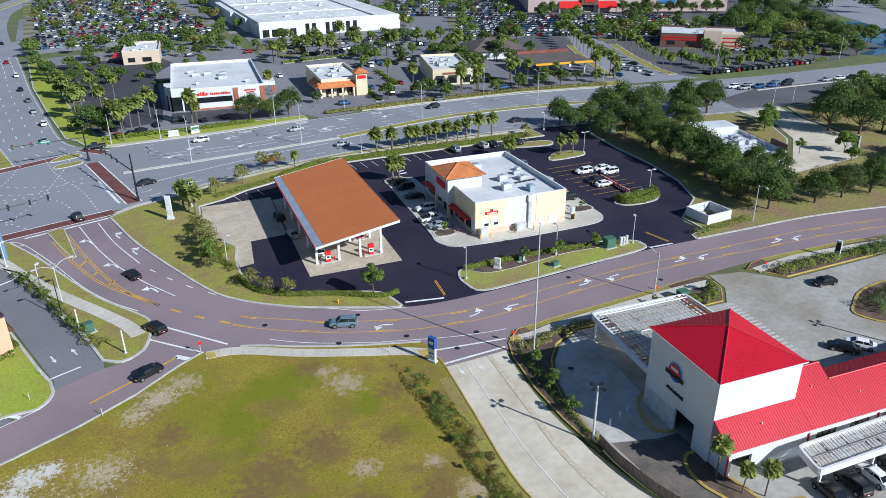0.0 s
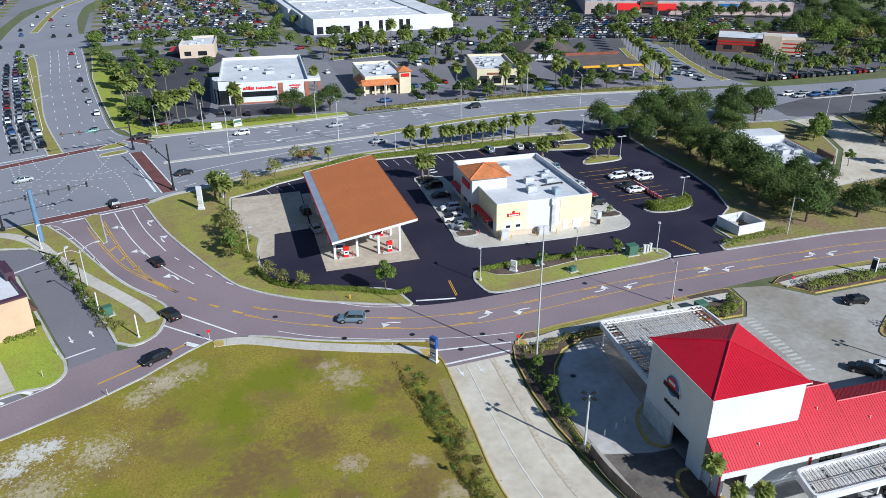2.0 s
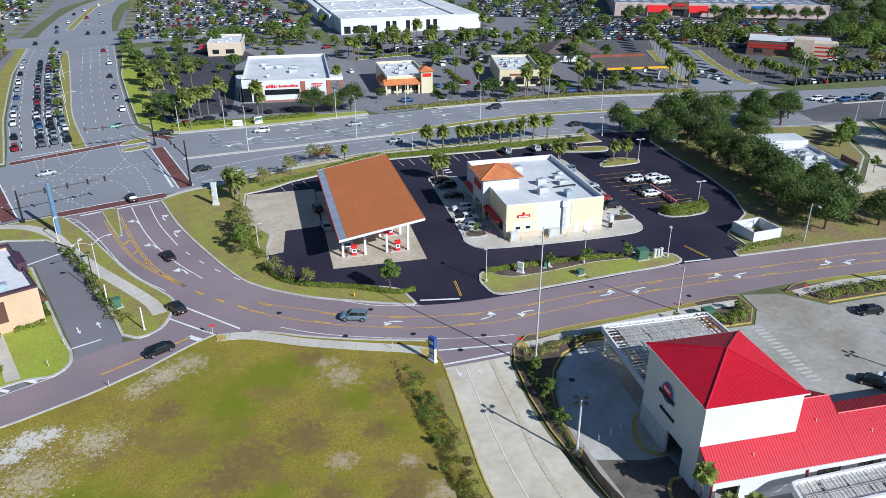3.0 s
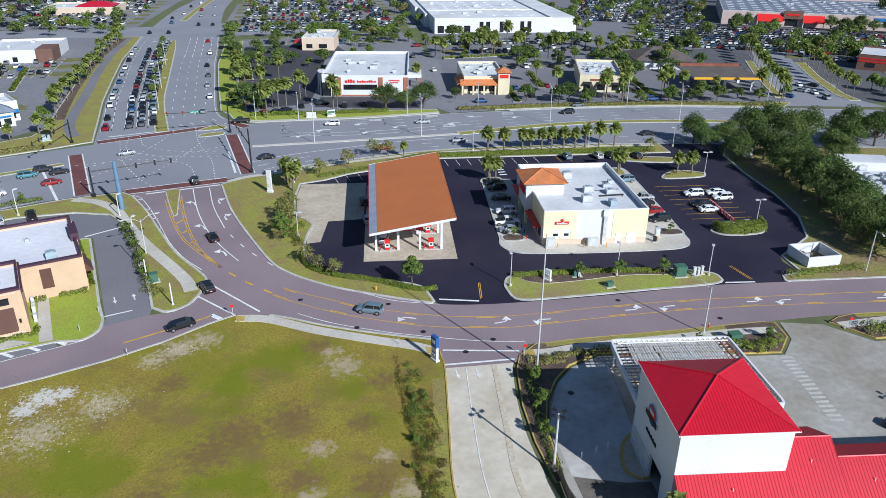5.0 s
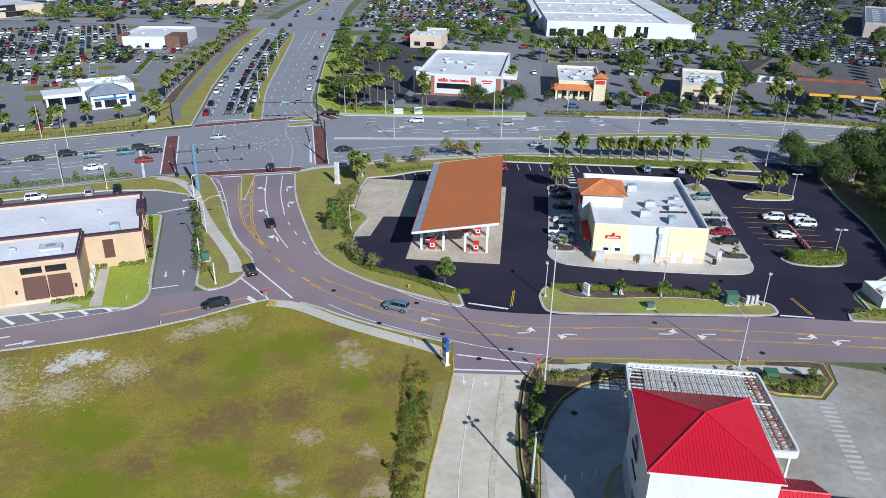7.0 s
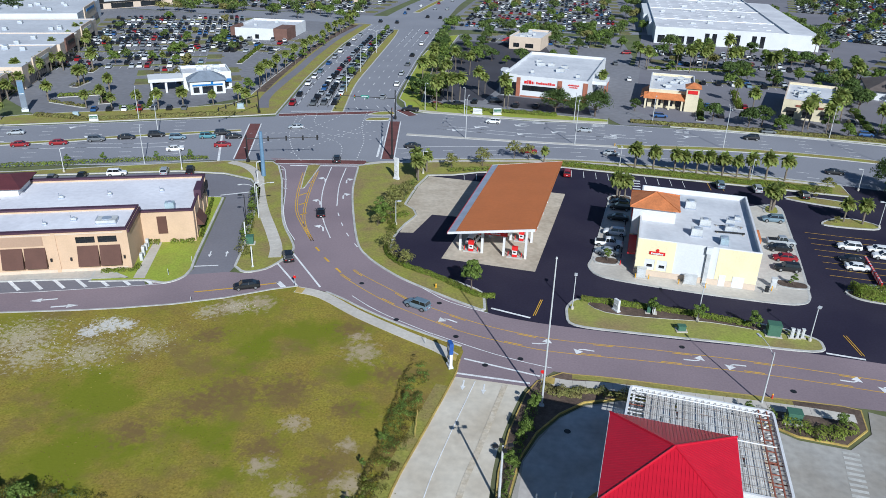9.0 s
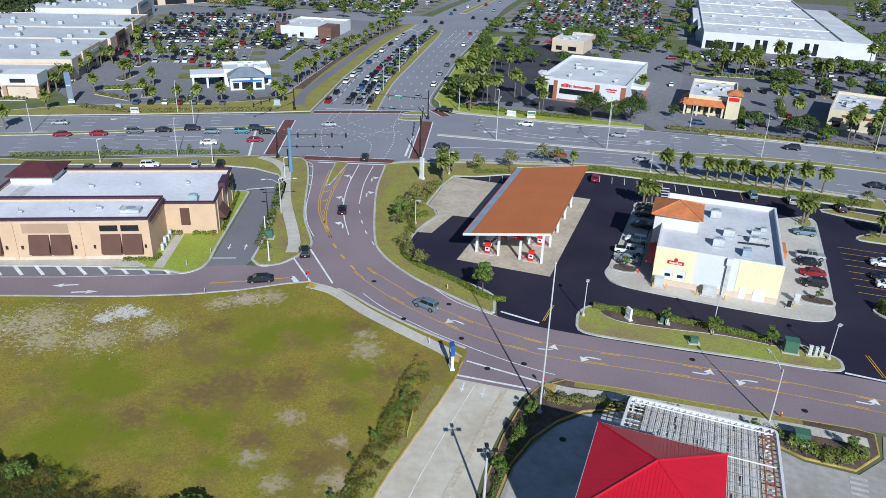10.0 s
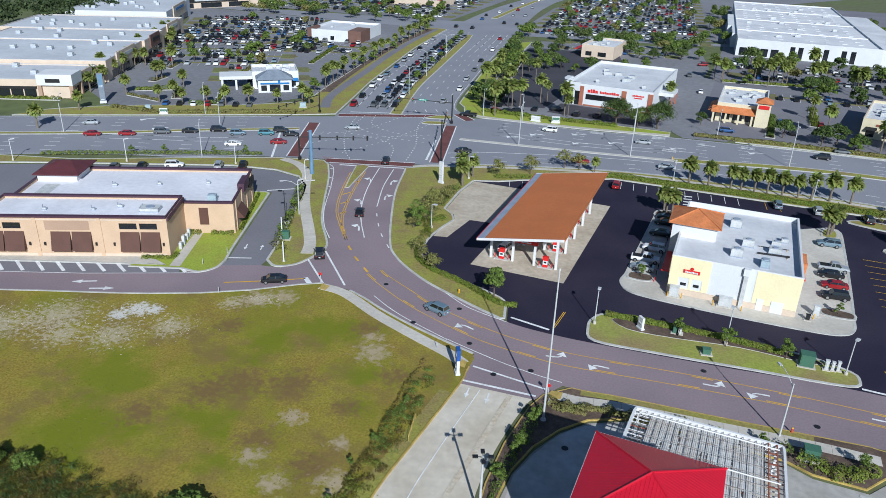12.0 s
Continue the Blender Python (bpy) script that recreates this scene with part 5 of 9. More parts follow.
part("wall_sign", boxes((84, 96, -0.4, -0.003, 5.0, 7.0)), M["blue_trim"], fw, "blue shop sign")
bm = bmesh.new()
for i in range(17):
    for j in range(8):
        box(bm, 4 + i * 7.4, 8.2 + i * 7.4, 8 + j * 10.5, 8.8 + j * 10.5, 7.2, 7.4)
tagged(part("skylight", bm, M["white_roof"], fw), kind="stuff")
fp = shop("pancake_restaurant", "distant white and pink low restaurant", "restaurant", -196, 376, 0, 44, 30, 4.5, "tan_light", "white_metal", [(4, 8, 0.5, 2.6)], 3)
part("gable", hip_roof(bmesh.new(), 20, 42, 2, 20, 4.6, 2.5, 0.5, 0.2, 8), M["red_roof"], fp)
# store behind the oaks
eb = shop("oak_side_store", "white flat-roofed store half hidden behind oak trees", "store", 105.6, 3.6, -12, 13.8, 28, 4.4, "white_wall", "white_metal", [(2, 6, 0.8, 2.8)], 12)
part("screen_wall", boxes((13.81, 14.3, 0.0, 7, 0, 6.0)), M["brick_brown"], eb, "dark brown screen wall")
part("high_block", boxes((0.5, 12.9, 20.5, 27.5, 3.605, 5.6)), M["white_wall"], eb, "raised white roof block")
part("high_roof", boxes((0.7, 12.7, 20.7, 27.3, 5.603, 5.65)), M["white_roof"], eb)
for x in (13.0, 13.5):
    part("roof_rail", tube(bmesh.new(), (x, 7.4, 4.9), (x, 20.0, 4.9), 0.06, n=5), M["rust"], eb, "rusty roof rail")
    for y in (7.5, 11.6, 15.7, 19.8):
        part("rail_post", tube(bmesh.new(), (x, y, 3.55), (x, y, 4.9), 0.05, n=5), M["rust"], eb)

# dumpster enclosure
DE = thing("dumpster_enclosure", "white walled bin enclosure with rubble inside", "enclosure", 73.5, -20.4, 0, 3)
part("wall", boxes((0, 7.0, 0, 0.25, 0, 2.2)), M["white_wall"], DE)
part("wall", boxes((0, 7.0, 6.2, 6.45, 0, 2.2)), M["white_wall"], DE)
part("wall", boxes((0, 0.25, 0.25, 6.2, 0, 2.2)), M["white_wall"], DE)
part("wall", boxes((6.75, 7.0, 0.25, 6.2, 0, 2.2)), M["white_wall"], DE)
for i in range(8):
    a, b = rng.uniform(1, 5), rng.uniform(1, 5)
    rb = thing("rubble", "dark heap of scrap and boxes in the enclosure", "rubbish", *turn([(a, b)], 73.5, -20.4, 3)[0], 0, rng.uniform(0, 90), group="scrap")
    part("box", boxes((-0.5, 0.5, -0.4, 0.4, 0, rng.uniform(0.4, 1.4))), M[rng.choice(("rust", "tan_light", "dark", "unit_grey"))], rb)

# ---- verges, islands and kerbs ----
M["lawn_dry"] = mat("lawn_dry", (0.23, 0.215, 0.055), 0.95, var=0.3, coarse=0.12, fine=1.5, bump=0.4, tint=(0.24, 0.165, 0.09))


def between(line, x0, x1):
    return [p for p in line if x0 <= p[0] <= x1]


YARD_W = [(1.3, -24.5), (0.9, -22.4), (-0.3, -18.6), (-4.2, -16.3), (-8.8, -14.5), (-16.7, -11.2), (-20.3, -6.5), (-21.6, 0.4), (-21.2, 6.8), (-20.1, 12.6), (-21.6, 15.8), (-24.2, 18.1), (-24.6, 30.2), (-23.8, 39), (-18, 40.9), (-11.9, 44.9), (-5.6, 47.2), (8.4, 55.3), (40.3, 54.6), (78.7, 53.4), (78.6, 61.8)]
island("verge_yard", [p for p in MR_E if p[0] < 1.5 and p[1] < 41.5] + bend(YARD_W[:9], 3) + YARD_W[9:] + between(HW_S, -37.5, 77)[::-1], "lawn", label="grass verge round the fuel station")
island("island_south", bend([(16.2, -26), (14.5, -22.3), (14.8, -18.8), (17.1, -16.3), (26, -15.9), (45.2, -16.9), (53.4, -19.3), (55.2, -21.7), (53.2, -24.4), (40.1, -25.2), (25.9, -26)], 4, True), "lawn_mixed", label="kerbed grass island with a hedge")
island("bed_mulch", bend([(18.4, -17.3), (30, -16.4), (44.2, -17.3), (50.3, -19.1), (47.3, -19.9), (38.1, -19.2), (28, -20.3), (20.9, -20.3)], 3, True), "mulch", "kerb", "brown mulched planting bed", z=0.19, kerb_w=0.05, category="bed")
island("verge_east", [(66.3, -24.8), (66.9, -22.8), (71.3, -21.6), (71.7, -14.5), (82, -6.7), (87, 4.4), (89.4, 18.1), (90.2, 34.2), (92.3, 49.3), (97.9, 58.7), (121.4, 54.1), (149.3, 48.9), (148.7, 33), (140.7, 18.8), (124.3, 4.3), (114.1, -4), (143.2, -1.8), (161.7, 11.3), (164.3, 33.4), (171.2, 47.1), (216.1, 46.4), (423, 28.4), (422.5, -126)] + between(MR_E, 66, 415)[::-1], "lawn_dry", label="leaf-strewn ground under the oak trees")
island("verge_wash", between(MR_W, 14, 55) + [(56.1, -38.7), (55.7, -43.2), (52.2, -47.3), (46.2, -46.9), (43.2, -45.4), (29.9, -44.4), (23.8, -44.2), (18.7, -46.5), (15.6, -49.9), (13, -54.6), (11.5, -59.9), (10.9, -70.1), (9.7, -70.3), (9.1, -62.9), (9.3, -55.2), (10.5, -46.7), (11.8, -43)], "mulch", "kerb_yellow", "planted bed with a yellow kerb beside the car wash", kerb_w=0.2)
island("verge_wash_east", [(65.1, -39.8), (67.8, -38.3)] + between(MR_W, 68, 102) + [(106.6, -45.2), (91.9, -45.8), (69.5, -45.4)], "mulch", "kerb_yellow", "planted bed at the car wash entrance", kerb_w=0.2)
surface("grass_strip", between(MR_W, 16, 50) + offset(between(MR_W, 16, 50), -1.3)[::-1], 0.125, M["lawn"], "narrow grass strip along the road", "grass")
surface("grass_strip_east", between(MR_W, 70, 100) + offset(between(MR_W, 70, 100), -1.3)[::-1], 0.125, M["lawn"], "narrow grass strip along the road", "grass")
LEFT_ISL = [(-46.7, -20.8), (-43.8, -22.6), (-40.5, -20.5), (-39.1, -16.2), (-38.7, -11.5), (-40.5, -7.7), (-44.5, -1.8), (-47.5, 3.6), (-52.1, 13.7), (-57.1, 25.1), (-62.4, 35.1)]
island("verge_left", bend(LEFT_ISL, 3) + [(-65.3, 37.7), (-72.5, 36), (-77.6, 34.6), (-98.6, 24.3), (-123.3, 11.6), (-143.3, 6.1), (-294.8, -74), (-294.9, -81.5), (-143.5, -0.8), (-126.3, 6.7), (-84.3, 23.9), (-72.7, 25.5), (-65, 23.5), (-60.2, 18.2), (-58.4, 14), (-53.6, 0.8), (-48.6, -14.1)], "lawn", label="grass verge between road and restaurant drive")
island("lawn_restaurant", bend([(-53.4, -23.8), (-53.1, -27.2), (-54.9, -30.1), (-58.7, -30.2)], 4) + [(-68.1, -33.2), (-73.6, -19.9), (-72.1, 8.9), (-66.2, 10.8), (-65, 10.4), (-55.4, -18.5)], "lawn_bright", label="bright mown lawn beside the restaurant")
surface("walk_restaurant", [(-59.5, -29.5), (-61.4, -30.1), (-66.4, -15.7), (-64.8, -15.2)], 0.135, M["concrete"], "narrow concrete path across the lawn", "path")
island("pavement_front", [(-62.2, -30), (-68.9, -27.7), (-111, -44.3), (-111.2, -48.2), (-91.1, -40.3), (-76.5, -35), (-66.1, -31.5)], "concrete", label="concrete walk before the restaurant", z=0.155, category="pavement")
island("nose_median", [(-55.7, 37.3), (-54.2, 38.7), (-52.3, 38.3), (-51.3, 31.1), (-50, 21.7), (-50.8, 20.9), (-53.1, 28.1)], "lawn", label="small grassed median nose", kerb_w=0.24)
for nm, line, w, top in (
    ("median_west", [(-415.7, -107), (-294, -46.6), (-147.2, 26.7), (-115, 45.6), (-86.3, 61.7)], 2.6, "lawn"),
    ("median_east", [(-38.7, 72.6), (-10.2, 75.2), (22.4, 78.8)], 1.6, "concrete"),
    ("median_grass", [(22.4, 79), (51.4, 85.4), (76.5, 87), (105.8, 84.2), (139.6, 75.3)], 3.6, "lawn"),
    ("median_north", [(-67, 90.8), (-76.2, 131.3), (-82.8, 175.2), (-92.5, 240.9), (-97.4, 267.2)], 4.2, "lawn"),
    ("median_north_far", [(-104.5, 342.1), (-104.7, 422.9), (-98.3, 493.5), (-50, 690)], 4.2, "lawn"),
    ("median_far_east", [(181, 69.7), (219.9, 67), (422.9, 50.5)], 1.2, "concrete"),
):
    ln = bend(line, 5)
    island(nm, offset(ln, w / 2) + offset(ln, -w / 2)[::-1], top, label="kerbed road median")
island("verge_pharmacy", bend([(-49.7, 110.3), (-46.5, 102.2), (-40.2, 99)], 3) + [(-7, 100.3), (19.6, 104), (19.6, 109.2), (3.9, 109.8), (-17.7, 111.3), (-43.9, 112.8), (-52.5, 164.9), (-60.7, 262.8), (-68.9, 252.7), (-64.9, 197.4), (-59, 154.4), (-52.9, 114.9)], "lawn_bright", label="mown grass verge by the pharmacy")
island("verge_street", offset([(172.8, 106), (173.6, 117), (183.4, 147), (196, 178)], 2.2) + offset([(172.8, 106), (173.6, 117), (183.4, 147), (196, 178)], -2.2)[::-1], "lawn", label="kerbed grass strip beside the street")
island("verge_street", offset([(147.6, 113), (161.2, 152), (174.4, 184)], 1.8) + offset([(147.6, 113), (161.2, 152), (174.4, 184)], -1.8)[::-1], "lawn", label="kerbed grass strip beside the street")
island("verge_food", [(39, 106.5), (60.4, 107.4), (100.6, 106.5), (141.2, 99.6), (147.2, 106), (102.6, 111.4), (60.4, 112.3), (40, 111.1)], "lawn", label="planted verge before the restaurants")
island("verge_bank", [(-172, 36.7), (-134.4, 55.6), (-94.5, 76.2), (-84.5, 82.3), (-89.1, 104.7), (-95.1, 132.8), (-101.1, 168.6), (-108.2, 213.3), (-115, 281), (-127, 281), (-124.5, 240), (-120, 202), (-113, 160), (-107, 122), (-103, 100), (-104, 90), (-119, 78), (-146, 64), (-157, 57), (-168, 47)], "lawn", label="grass verge before the bank")
BANK_PATH = bend([(-91.5, 88), (-97.1, 102.2), (-101.6, 127.3), (-105.3, 151.9), (-110.4, 180.8), (-116.9, 229), (-120.6, 278)], 5)
surface("path_bank", offset(BANK_PATH, 1.7) + offset(BANK_PATH, -1.7)[::-1], 0.127, M["asphalt_lot"], "grey footpath beside the road", "path")
BANK_BED = bend([(-105, 108), (-109.5, 130), (-113.5, 152), (-119.5, 192), (-123.6, 230), (-125.6, 275)], 5)
surface("bed_bank", offset(BANK_BED, -1.0) + offset(BANK_BED, -4.6)[::-1], 0.13, M["mulch"], "mulched planting strip behind the footpath", "bed")
for i, pts in enumerate(([(67.6, 31.9), (69.1, 35.5), (74.2, 37.8), (79.4, 35.3), (77.8, 32.1)], [(64, -0.4), (64.8, -3.4), (69.7, -4.3), (74.9, -3), (76.7, 2.7), (72.8, 2)], [(20.8, 33.6), (21.4, 37.3), (25.8, 37.8), (25.6, 33.4)], [(55.8, 36.1), (56.6, 40.7), (59.3, 40.5), (58.9, 36.1)], [(62.5, 47.3), (66.5, 50.1), (76.7, 48.6), (74.7, 44.3)], [(18.7, -1.1), (18.9, 1.9), (23.2, 1.8), (22.8, -1.2)], [(52, -2.1), (52.2, 0.9), (57.1, 0.5), (56.9, -2.3)])):
    island("planter", bend(pts, 4, True), "mulch" if i in (1, 2, 5, 6) else "lawn", z=0.2, label="kerbed planting island in the yard")


def walkway(name, line, w, step, label, z=0.14):
    """A concrete footway of separate slabs with open joints."""
    e = thing(name, label, "pavement", kind="structure")
    s, end = 0.0, length_of(line)
    while s < end - 0.4:
        c = cut(line, s, min(s + step - 0.03, end - 0.01))
        if len(c) > 1:
            part("slab", ribbon(bmesh.new(), c, w, z - 0.12, z), M["concrete"], e)
        s += step
    return e


walkway("pavement_field", bend([(-32, -26.3), (-28.4, -26.7), (-25.2, -28), (-18.8, -31.7), (-10.5, -35.5), (-4.1, -38.2), (-0.8, -40.2)], 6), 2.1, 1.9, "pale concrete footway along the field")
for pts in ([(-32.3, -25.5), (-30.6, -25.7), (-30.6, -27.4), (-31.8, -27.5)], [(-2.1, -38.8), (-0.6, -39.4), (-0.5, -41.1), (-2, -40.7)], [(12.7, -41.8), (14.3, -41.7), (14.3, -43.4), (12.2, -43.6)]):
    surface("tactile_pad", pts, 0.147, M["kerb_yellow"], "yellow tactile paving at the kerb ramp", "pavement")
walkway("pavement_wash_side", bend([(13.1, -42.6), (16.7, -42.7), (22.2, -41.9), (35, -41.3), (47.3, -40.8), (55.1, -41)], 6), 1.9, 1.9, "pale concrete footway by the car wash")
walkway("pavement_wash_far", bend([(66.3, -41), (76.2, -40.2), (83.4, -40.7), (103.3, -42.9)], 6), 1.9, 1.9, "pale concrete footway by the car wash")
walkway("pavement_left", bend([(-75.5, 34.1), (-69.7, 31.8), (-64, 26), (-59.8, 17.8), (-53.6, 6.5), (-46.4, -4.8), (-42.6, -11.2), (-40.9, -15.7)], 6), 2.4, 2.0, "pale concrete footway beside the main road")
walkway("pavement_corner", bend([(-41.7, 42.6), (-37.8, 45.4), (-32.2, 47.4), (-23.4, 50.7), (-11.5, 54.8), (8.4, 59.7), (30.3, 61.3), (60.5, 61.5), (76.6, 60.3)], 6), 1.6, 2.0, "pale concrete footway along the highway", 0.13)
walkway("pavement_pharmacy", bend([(-45, 103.2), (-38.3, 100.6), (-7, 101.7), (19.6, 105.4)], 6), 1.6, 2.0, "pale concrete footway along the highway", 0.13)

island("slip_island", bend([(-56.4, 90.5), (-48.6, 92.9), (-49.5, 96.5), (-53.9, 95.5)], 3, True), "lawn", label="small kerbed grass island at the junction")
island("slip_island", bend([(-55, 83.7), (-48.4, 85.8), (-48.9, 88.9), (-54.6, 87.2)], 3, True), "lawn", label="small kerbed grass island at the junction")
# rough field in front: grass, bare soil and shell rock
fm = mat("field_grass", (0.275, 0.23, 0.038), 0.95, var=0.32, coarse=0.16, fine=3.2, bump=0.6, tint=(0.26, 0.19, 0.04), spec=0.15)
fn, fl_ = fm.node_tree.nodes, fm.node_tree.links
geo = fn.new("ShaderNodeTexCoord")


def field_noise(scale, detail, rough):
    q = fn.new("ShaderNodeTexNoise")
    q.inputs["Scale"].default_value, q.inputs["Detail"].default_value, q.inputs["Roughness"].default_value = scale, detail, rough
    fl_.new(geo.outputs["Object"], q.inputs["Vector"])
    return q.outputs["Fac"]


def field_mix(under, fac, colour, lo, hi, most=1.0):
    rr, mm = fn.new("ShaderNodeMapRange"), fn.new("ShaderNodeMix")
    rr.inputs[1].default_value, rr.inputs[2].default_value, rr.inputs[4].default_value = lo, hi, most
    mm.data_type = "RGBA"
    fl_.new(fac, rr.inputs[0])
    fl_.new(rr.outputs[0], mm.inputs[0])
    fl_.new(under, mm.inputs[6])
    mm.inputs[7].default_value = (*colour, 1)
    return mm.outputs[2]


def field_blob(x, y, r0, noise):
    """Noise that rises towards one spot of the field, so that a patch there gets a ragged edge."""
    dist, fall, add = fn.new("ShaderNodeVectorMath"), fn.new("ShaderNodeMapRange"), fn.new("ShaderNodeMath")
    dist.operation, add.operation = "DISTANCE", "ADD"
    dist.inputs[1].default_value = (x, y, 0.06)
    fl_.new(geo.outputs["Object"], dist.inputs[0])
    fall.inputs[2].default_value, fall.inputs[3].default_value, fall.inputs[4].default_value = r0 * 1.8, 0.24, -0.24
    fl_.new(dist.outputs["Value"], fall.inputs[0])
    fl_.new(fall.outputs[0], add.inputs[0])
    fl_.new(noise, add.inputs[1])
    return add.outputs[0]


soft_n, mid_n, stony_n = field_noise(0.22, 8, 0.6), field_noise(0.9, 8, 0.65), field_noise(1.3, 8, 0.74)
last = next(x for x in fn if x.bl_idname == "ShaderNodeHueSaturation").outputs[0]
last = field_mix(last, field_noise(0.075, 8, 0.62), (0.195, 0.20, 0.02), 0.46, 0.60, 0.75)
last = field_mix(last, field_noise(0.13, 8, 0.66), (0.20, 0.14, 0.05), 0.48, 0.63, 0.8)
last = field_mix(last, mid_n, (0.31, 0.265, 0.07), 0.56, 0.72, 0.6)
GREEN_SOIL, BROWN_SOIL = (0.165, 0.185, 0.013), (0.18, 0.118, 0.048)
for x, y, r0 in ((-24, -39, 6), (-31, -46, 5), (-29, -65, 4), (-11, -56, 2.5), (-41, -74, 7), (-46, -62, 7), (-14, -49, 3), (-22, -71, 3)):
    last = field_mix(last, field_blob(x, y, r0, soft_n), GREEN_SOIL, 0.42, 0.64, 0.85)
for x, y, r0 in ((-29, -56.5, 4.5), (-32, -60, 3.5), (-22, -54, 4), (-37, -67, 3), (-11.7, -68, 3), (-12.5, -56, 2.5), (-39, -44, 3), (-18.5, -36.5, 2.5), (-20, -66, 3), (-9, -47, 3)):
    last = field_mix(last, field_blob(x, y, r0, mid_n), BROWN_SOIL, 0.43, 0.68, 0.9)
for x, y, r0 in ((-14.6, -42.3, 3.2), (-16.5, -38.5, 1.8), (-36, -32.4, 3), (-40, -34.6, 3), (-18, -60.5, 2), (-18.8, -69, 2), (-14, -72, 2), (-7.5, -69.5, 2.5), (-10, -63, 1.5)):
    last = field_mix(last, field_blob(x, y, r0, mid_n), (0.41, 0.325, 0.215), 0.47, 0.69, 0.9)
for x, y, r0 in ((-47.5, -47.6, 4), (-54, -53, 4.5), (-66, -52, 6.5), (-72, -57, 6), (-61, -56, 4), (-39.5, -34.4, 2.6), (-43, -37.5, 2.5)):
    last = field_mix(last, field_blob(x, y, r0 * 1.5, stony_n), (0.45, 0.385, 0.265), 0.585, 0.72, 0.85)
for x, y, r0 in ((-55.6, -45, 3.0), (-57.4, -47.6, 2.4), (-53, -44.2, 1.8)):
    last = field_mix(last, field_blob(x, y, r0, stony_n), (0.60, 0.58, 0.54), 0.52, 0.64, 0.95)
fl_.new(last, fn["Principled BSDF"].inputs["Base Color"])
M["field"] = fm
FIELD = SR_S[::-1][:-1] + [(-27.8, -26.1)] + [p for p in MR_W if p[0] > -27 and p[0] < 0.2 and p[1] < -20] + [p for p in DR_W if p[1] < -38] + [(14.5, -175.2), (-256.8, -176.2)]
solo("ground_field", prism(bmesh.new(), FIELD, -0.12, 0.06), M["field"], "rough olive grass field with bare sandy patches", "field", kind="structure")
# loose shell rock on the bare patches
r = np.random.RandomState(41)
lumps = bmesh.new()
for x, y, spread, n in ((-55.8, -45.6, 2.6, 220), (-47.5, -47.6, 3.4, 110), (-54, -53, 4.0, 130), (-66, -52, 5.5, 200), (-39.5, -34.2, 2.2, 120), (-72, -57, 5, 130)):
    for px_, py_, q in zip(r.normal(x, spread * 0.9, n), r.normal(y, spread * 0.5, n), r.uniform(0.04, 0.11, n)):
        if py_ < np.interp(px_, [-82, -63, -49, -42, -32], [-51.5, -44.5, -38.6, -34.4, -29.6]):
            a = r.uniform(0, 6.3)
            prism(lumps, [(px_ + q * r.uniform(0.6, 1.3) * math.cos(a + i * 1.257), py_ + q * r.uniform(0.6, 1.3) * math.sin(a + i * 1.257)) for i in range(5)], 0.03, 0.06 + q * 0.45)
M["shell_rock"] = mat("shell_rock", (0.47, 0.43, 0.35), 0.95, var=0.2, coarse=0.5, fine=4.0, island=0.3, tint=(0.46, 0.40, 0.31))
solo("shell_rock", lumps, M["shell_rock"], "loose pale lumps of shell rock on the field", "rocks", kind="stuff")
kb = thing("kerb_line", "pale concrete kerb along the roads and the driveway", "kerb", kind="structure")
part("kerb", ribbon(bmesh.new(), offset(SR_S[1:], -0.2), 0.35, -0.1, 0.13), M["kerb"], kb)
part("kerb", ribbon(bmesh.new(), [p for p in MR_W if -27.4 < p[0] < 0.2 and p[1] < -20], 0.4, -0.1, 0.14), M["kerb"], kb)
part("kerb", ribbon(bmesh.new(), [p for p in DR_W if p[1] < -40], 0.2, -0.1, 0.14), M["kerb_yellow"], kb, "yellow painted kerb")
part("kerb", ribbon(bmesh.new(), [p for p in DR_E if p[1] < -69], 0.2, -0.1, 0.14), M["kerb_yellow"], kb, "yellow painted kerb")
part("kerb", ribbon(bmesh.new(), between(HW_N, 38, 140), 0.4, -0.1, 0.14), M["kerb"], kb)

# ---- painted markings ----
wm, ym = bmesh.new(), bmesh.new()
zm = Z_ROAD + 0.022


def solid(bm, pts, w=0.15, z=zm):
    ribbon(bm, pts, w, z)


# brown road
YN = bend([(-24.8, -16.1), (-22.9, -17.7), (-16.3, -21.8), (-10.5, -25.2), (0.1, -29.1), (7.7, -30.6), (14.8, -31), (30, -30), (44.8, -29.6), (60, -30), (77.1, -30.7), (102.1, -32.9), (163.5, -45.5)], 5)
YS = bend([(-26.7, -18.7), (-24.7, -20.3), (-19.4, -24), (-14, -27.2), (-6.4, -30.6), (-0.2, -32.8), (7.7, -34.2), (14.2, -34.6), (28.7, -33.5), (43.7, -32.8), (58.5, -33.1), (75.1, -34.1), (102.1, -36.4), (163.4, -48.5)], 5)
solid(ym, YN)
solid(ym, YS)
dashes(ym, offset(YN, -0.32), 3.0, 9.0, 0.2, zm)
dashes(ym, offset(YS, 0.32), 3.0, 9.0, 0.2, zm)
dashes(ym, [(-35.3, -8.8), (-32, -12.8), (-28.6, -16.2), (-26.5, -18.3)], 2.1, 3.1, 0.4, zm)
GL = bend([(-54.5, 32), (-50.5, 18.7), (-46.4, 8.1), (-42.4, 1.4), (-37, -6.3)], 5)
GRT = bend([(-51.6, 34), (-48.2, 20), (-44.4, 7.5), (-41.1, 0.1), (-37, -6.3)], 5)
for gl in (GL, GRT):
    for o in (0.22, -0.22):
        solid(ym, offset(gl, o), 0.16)
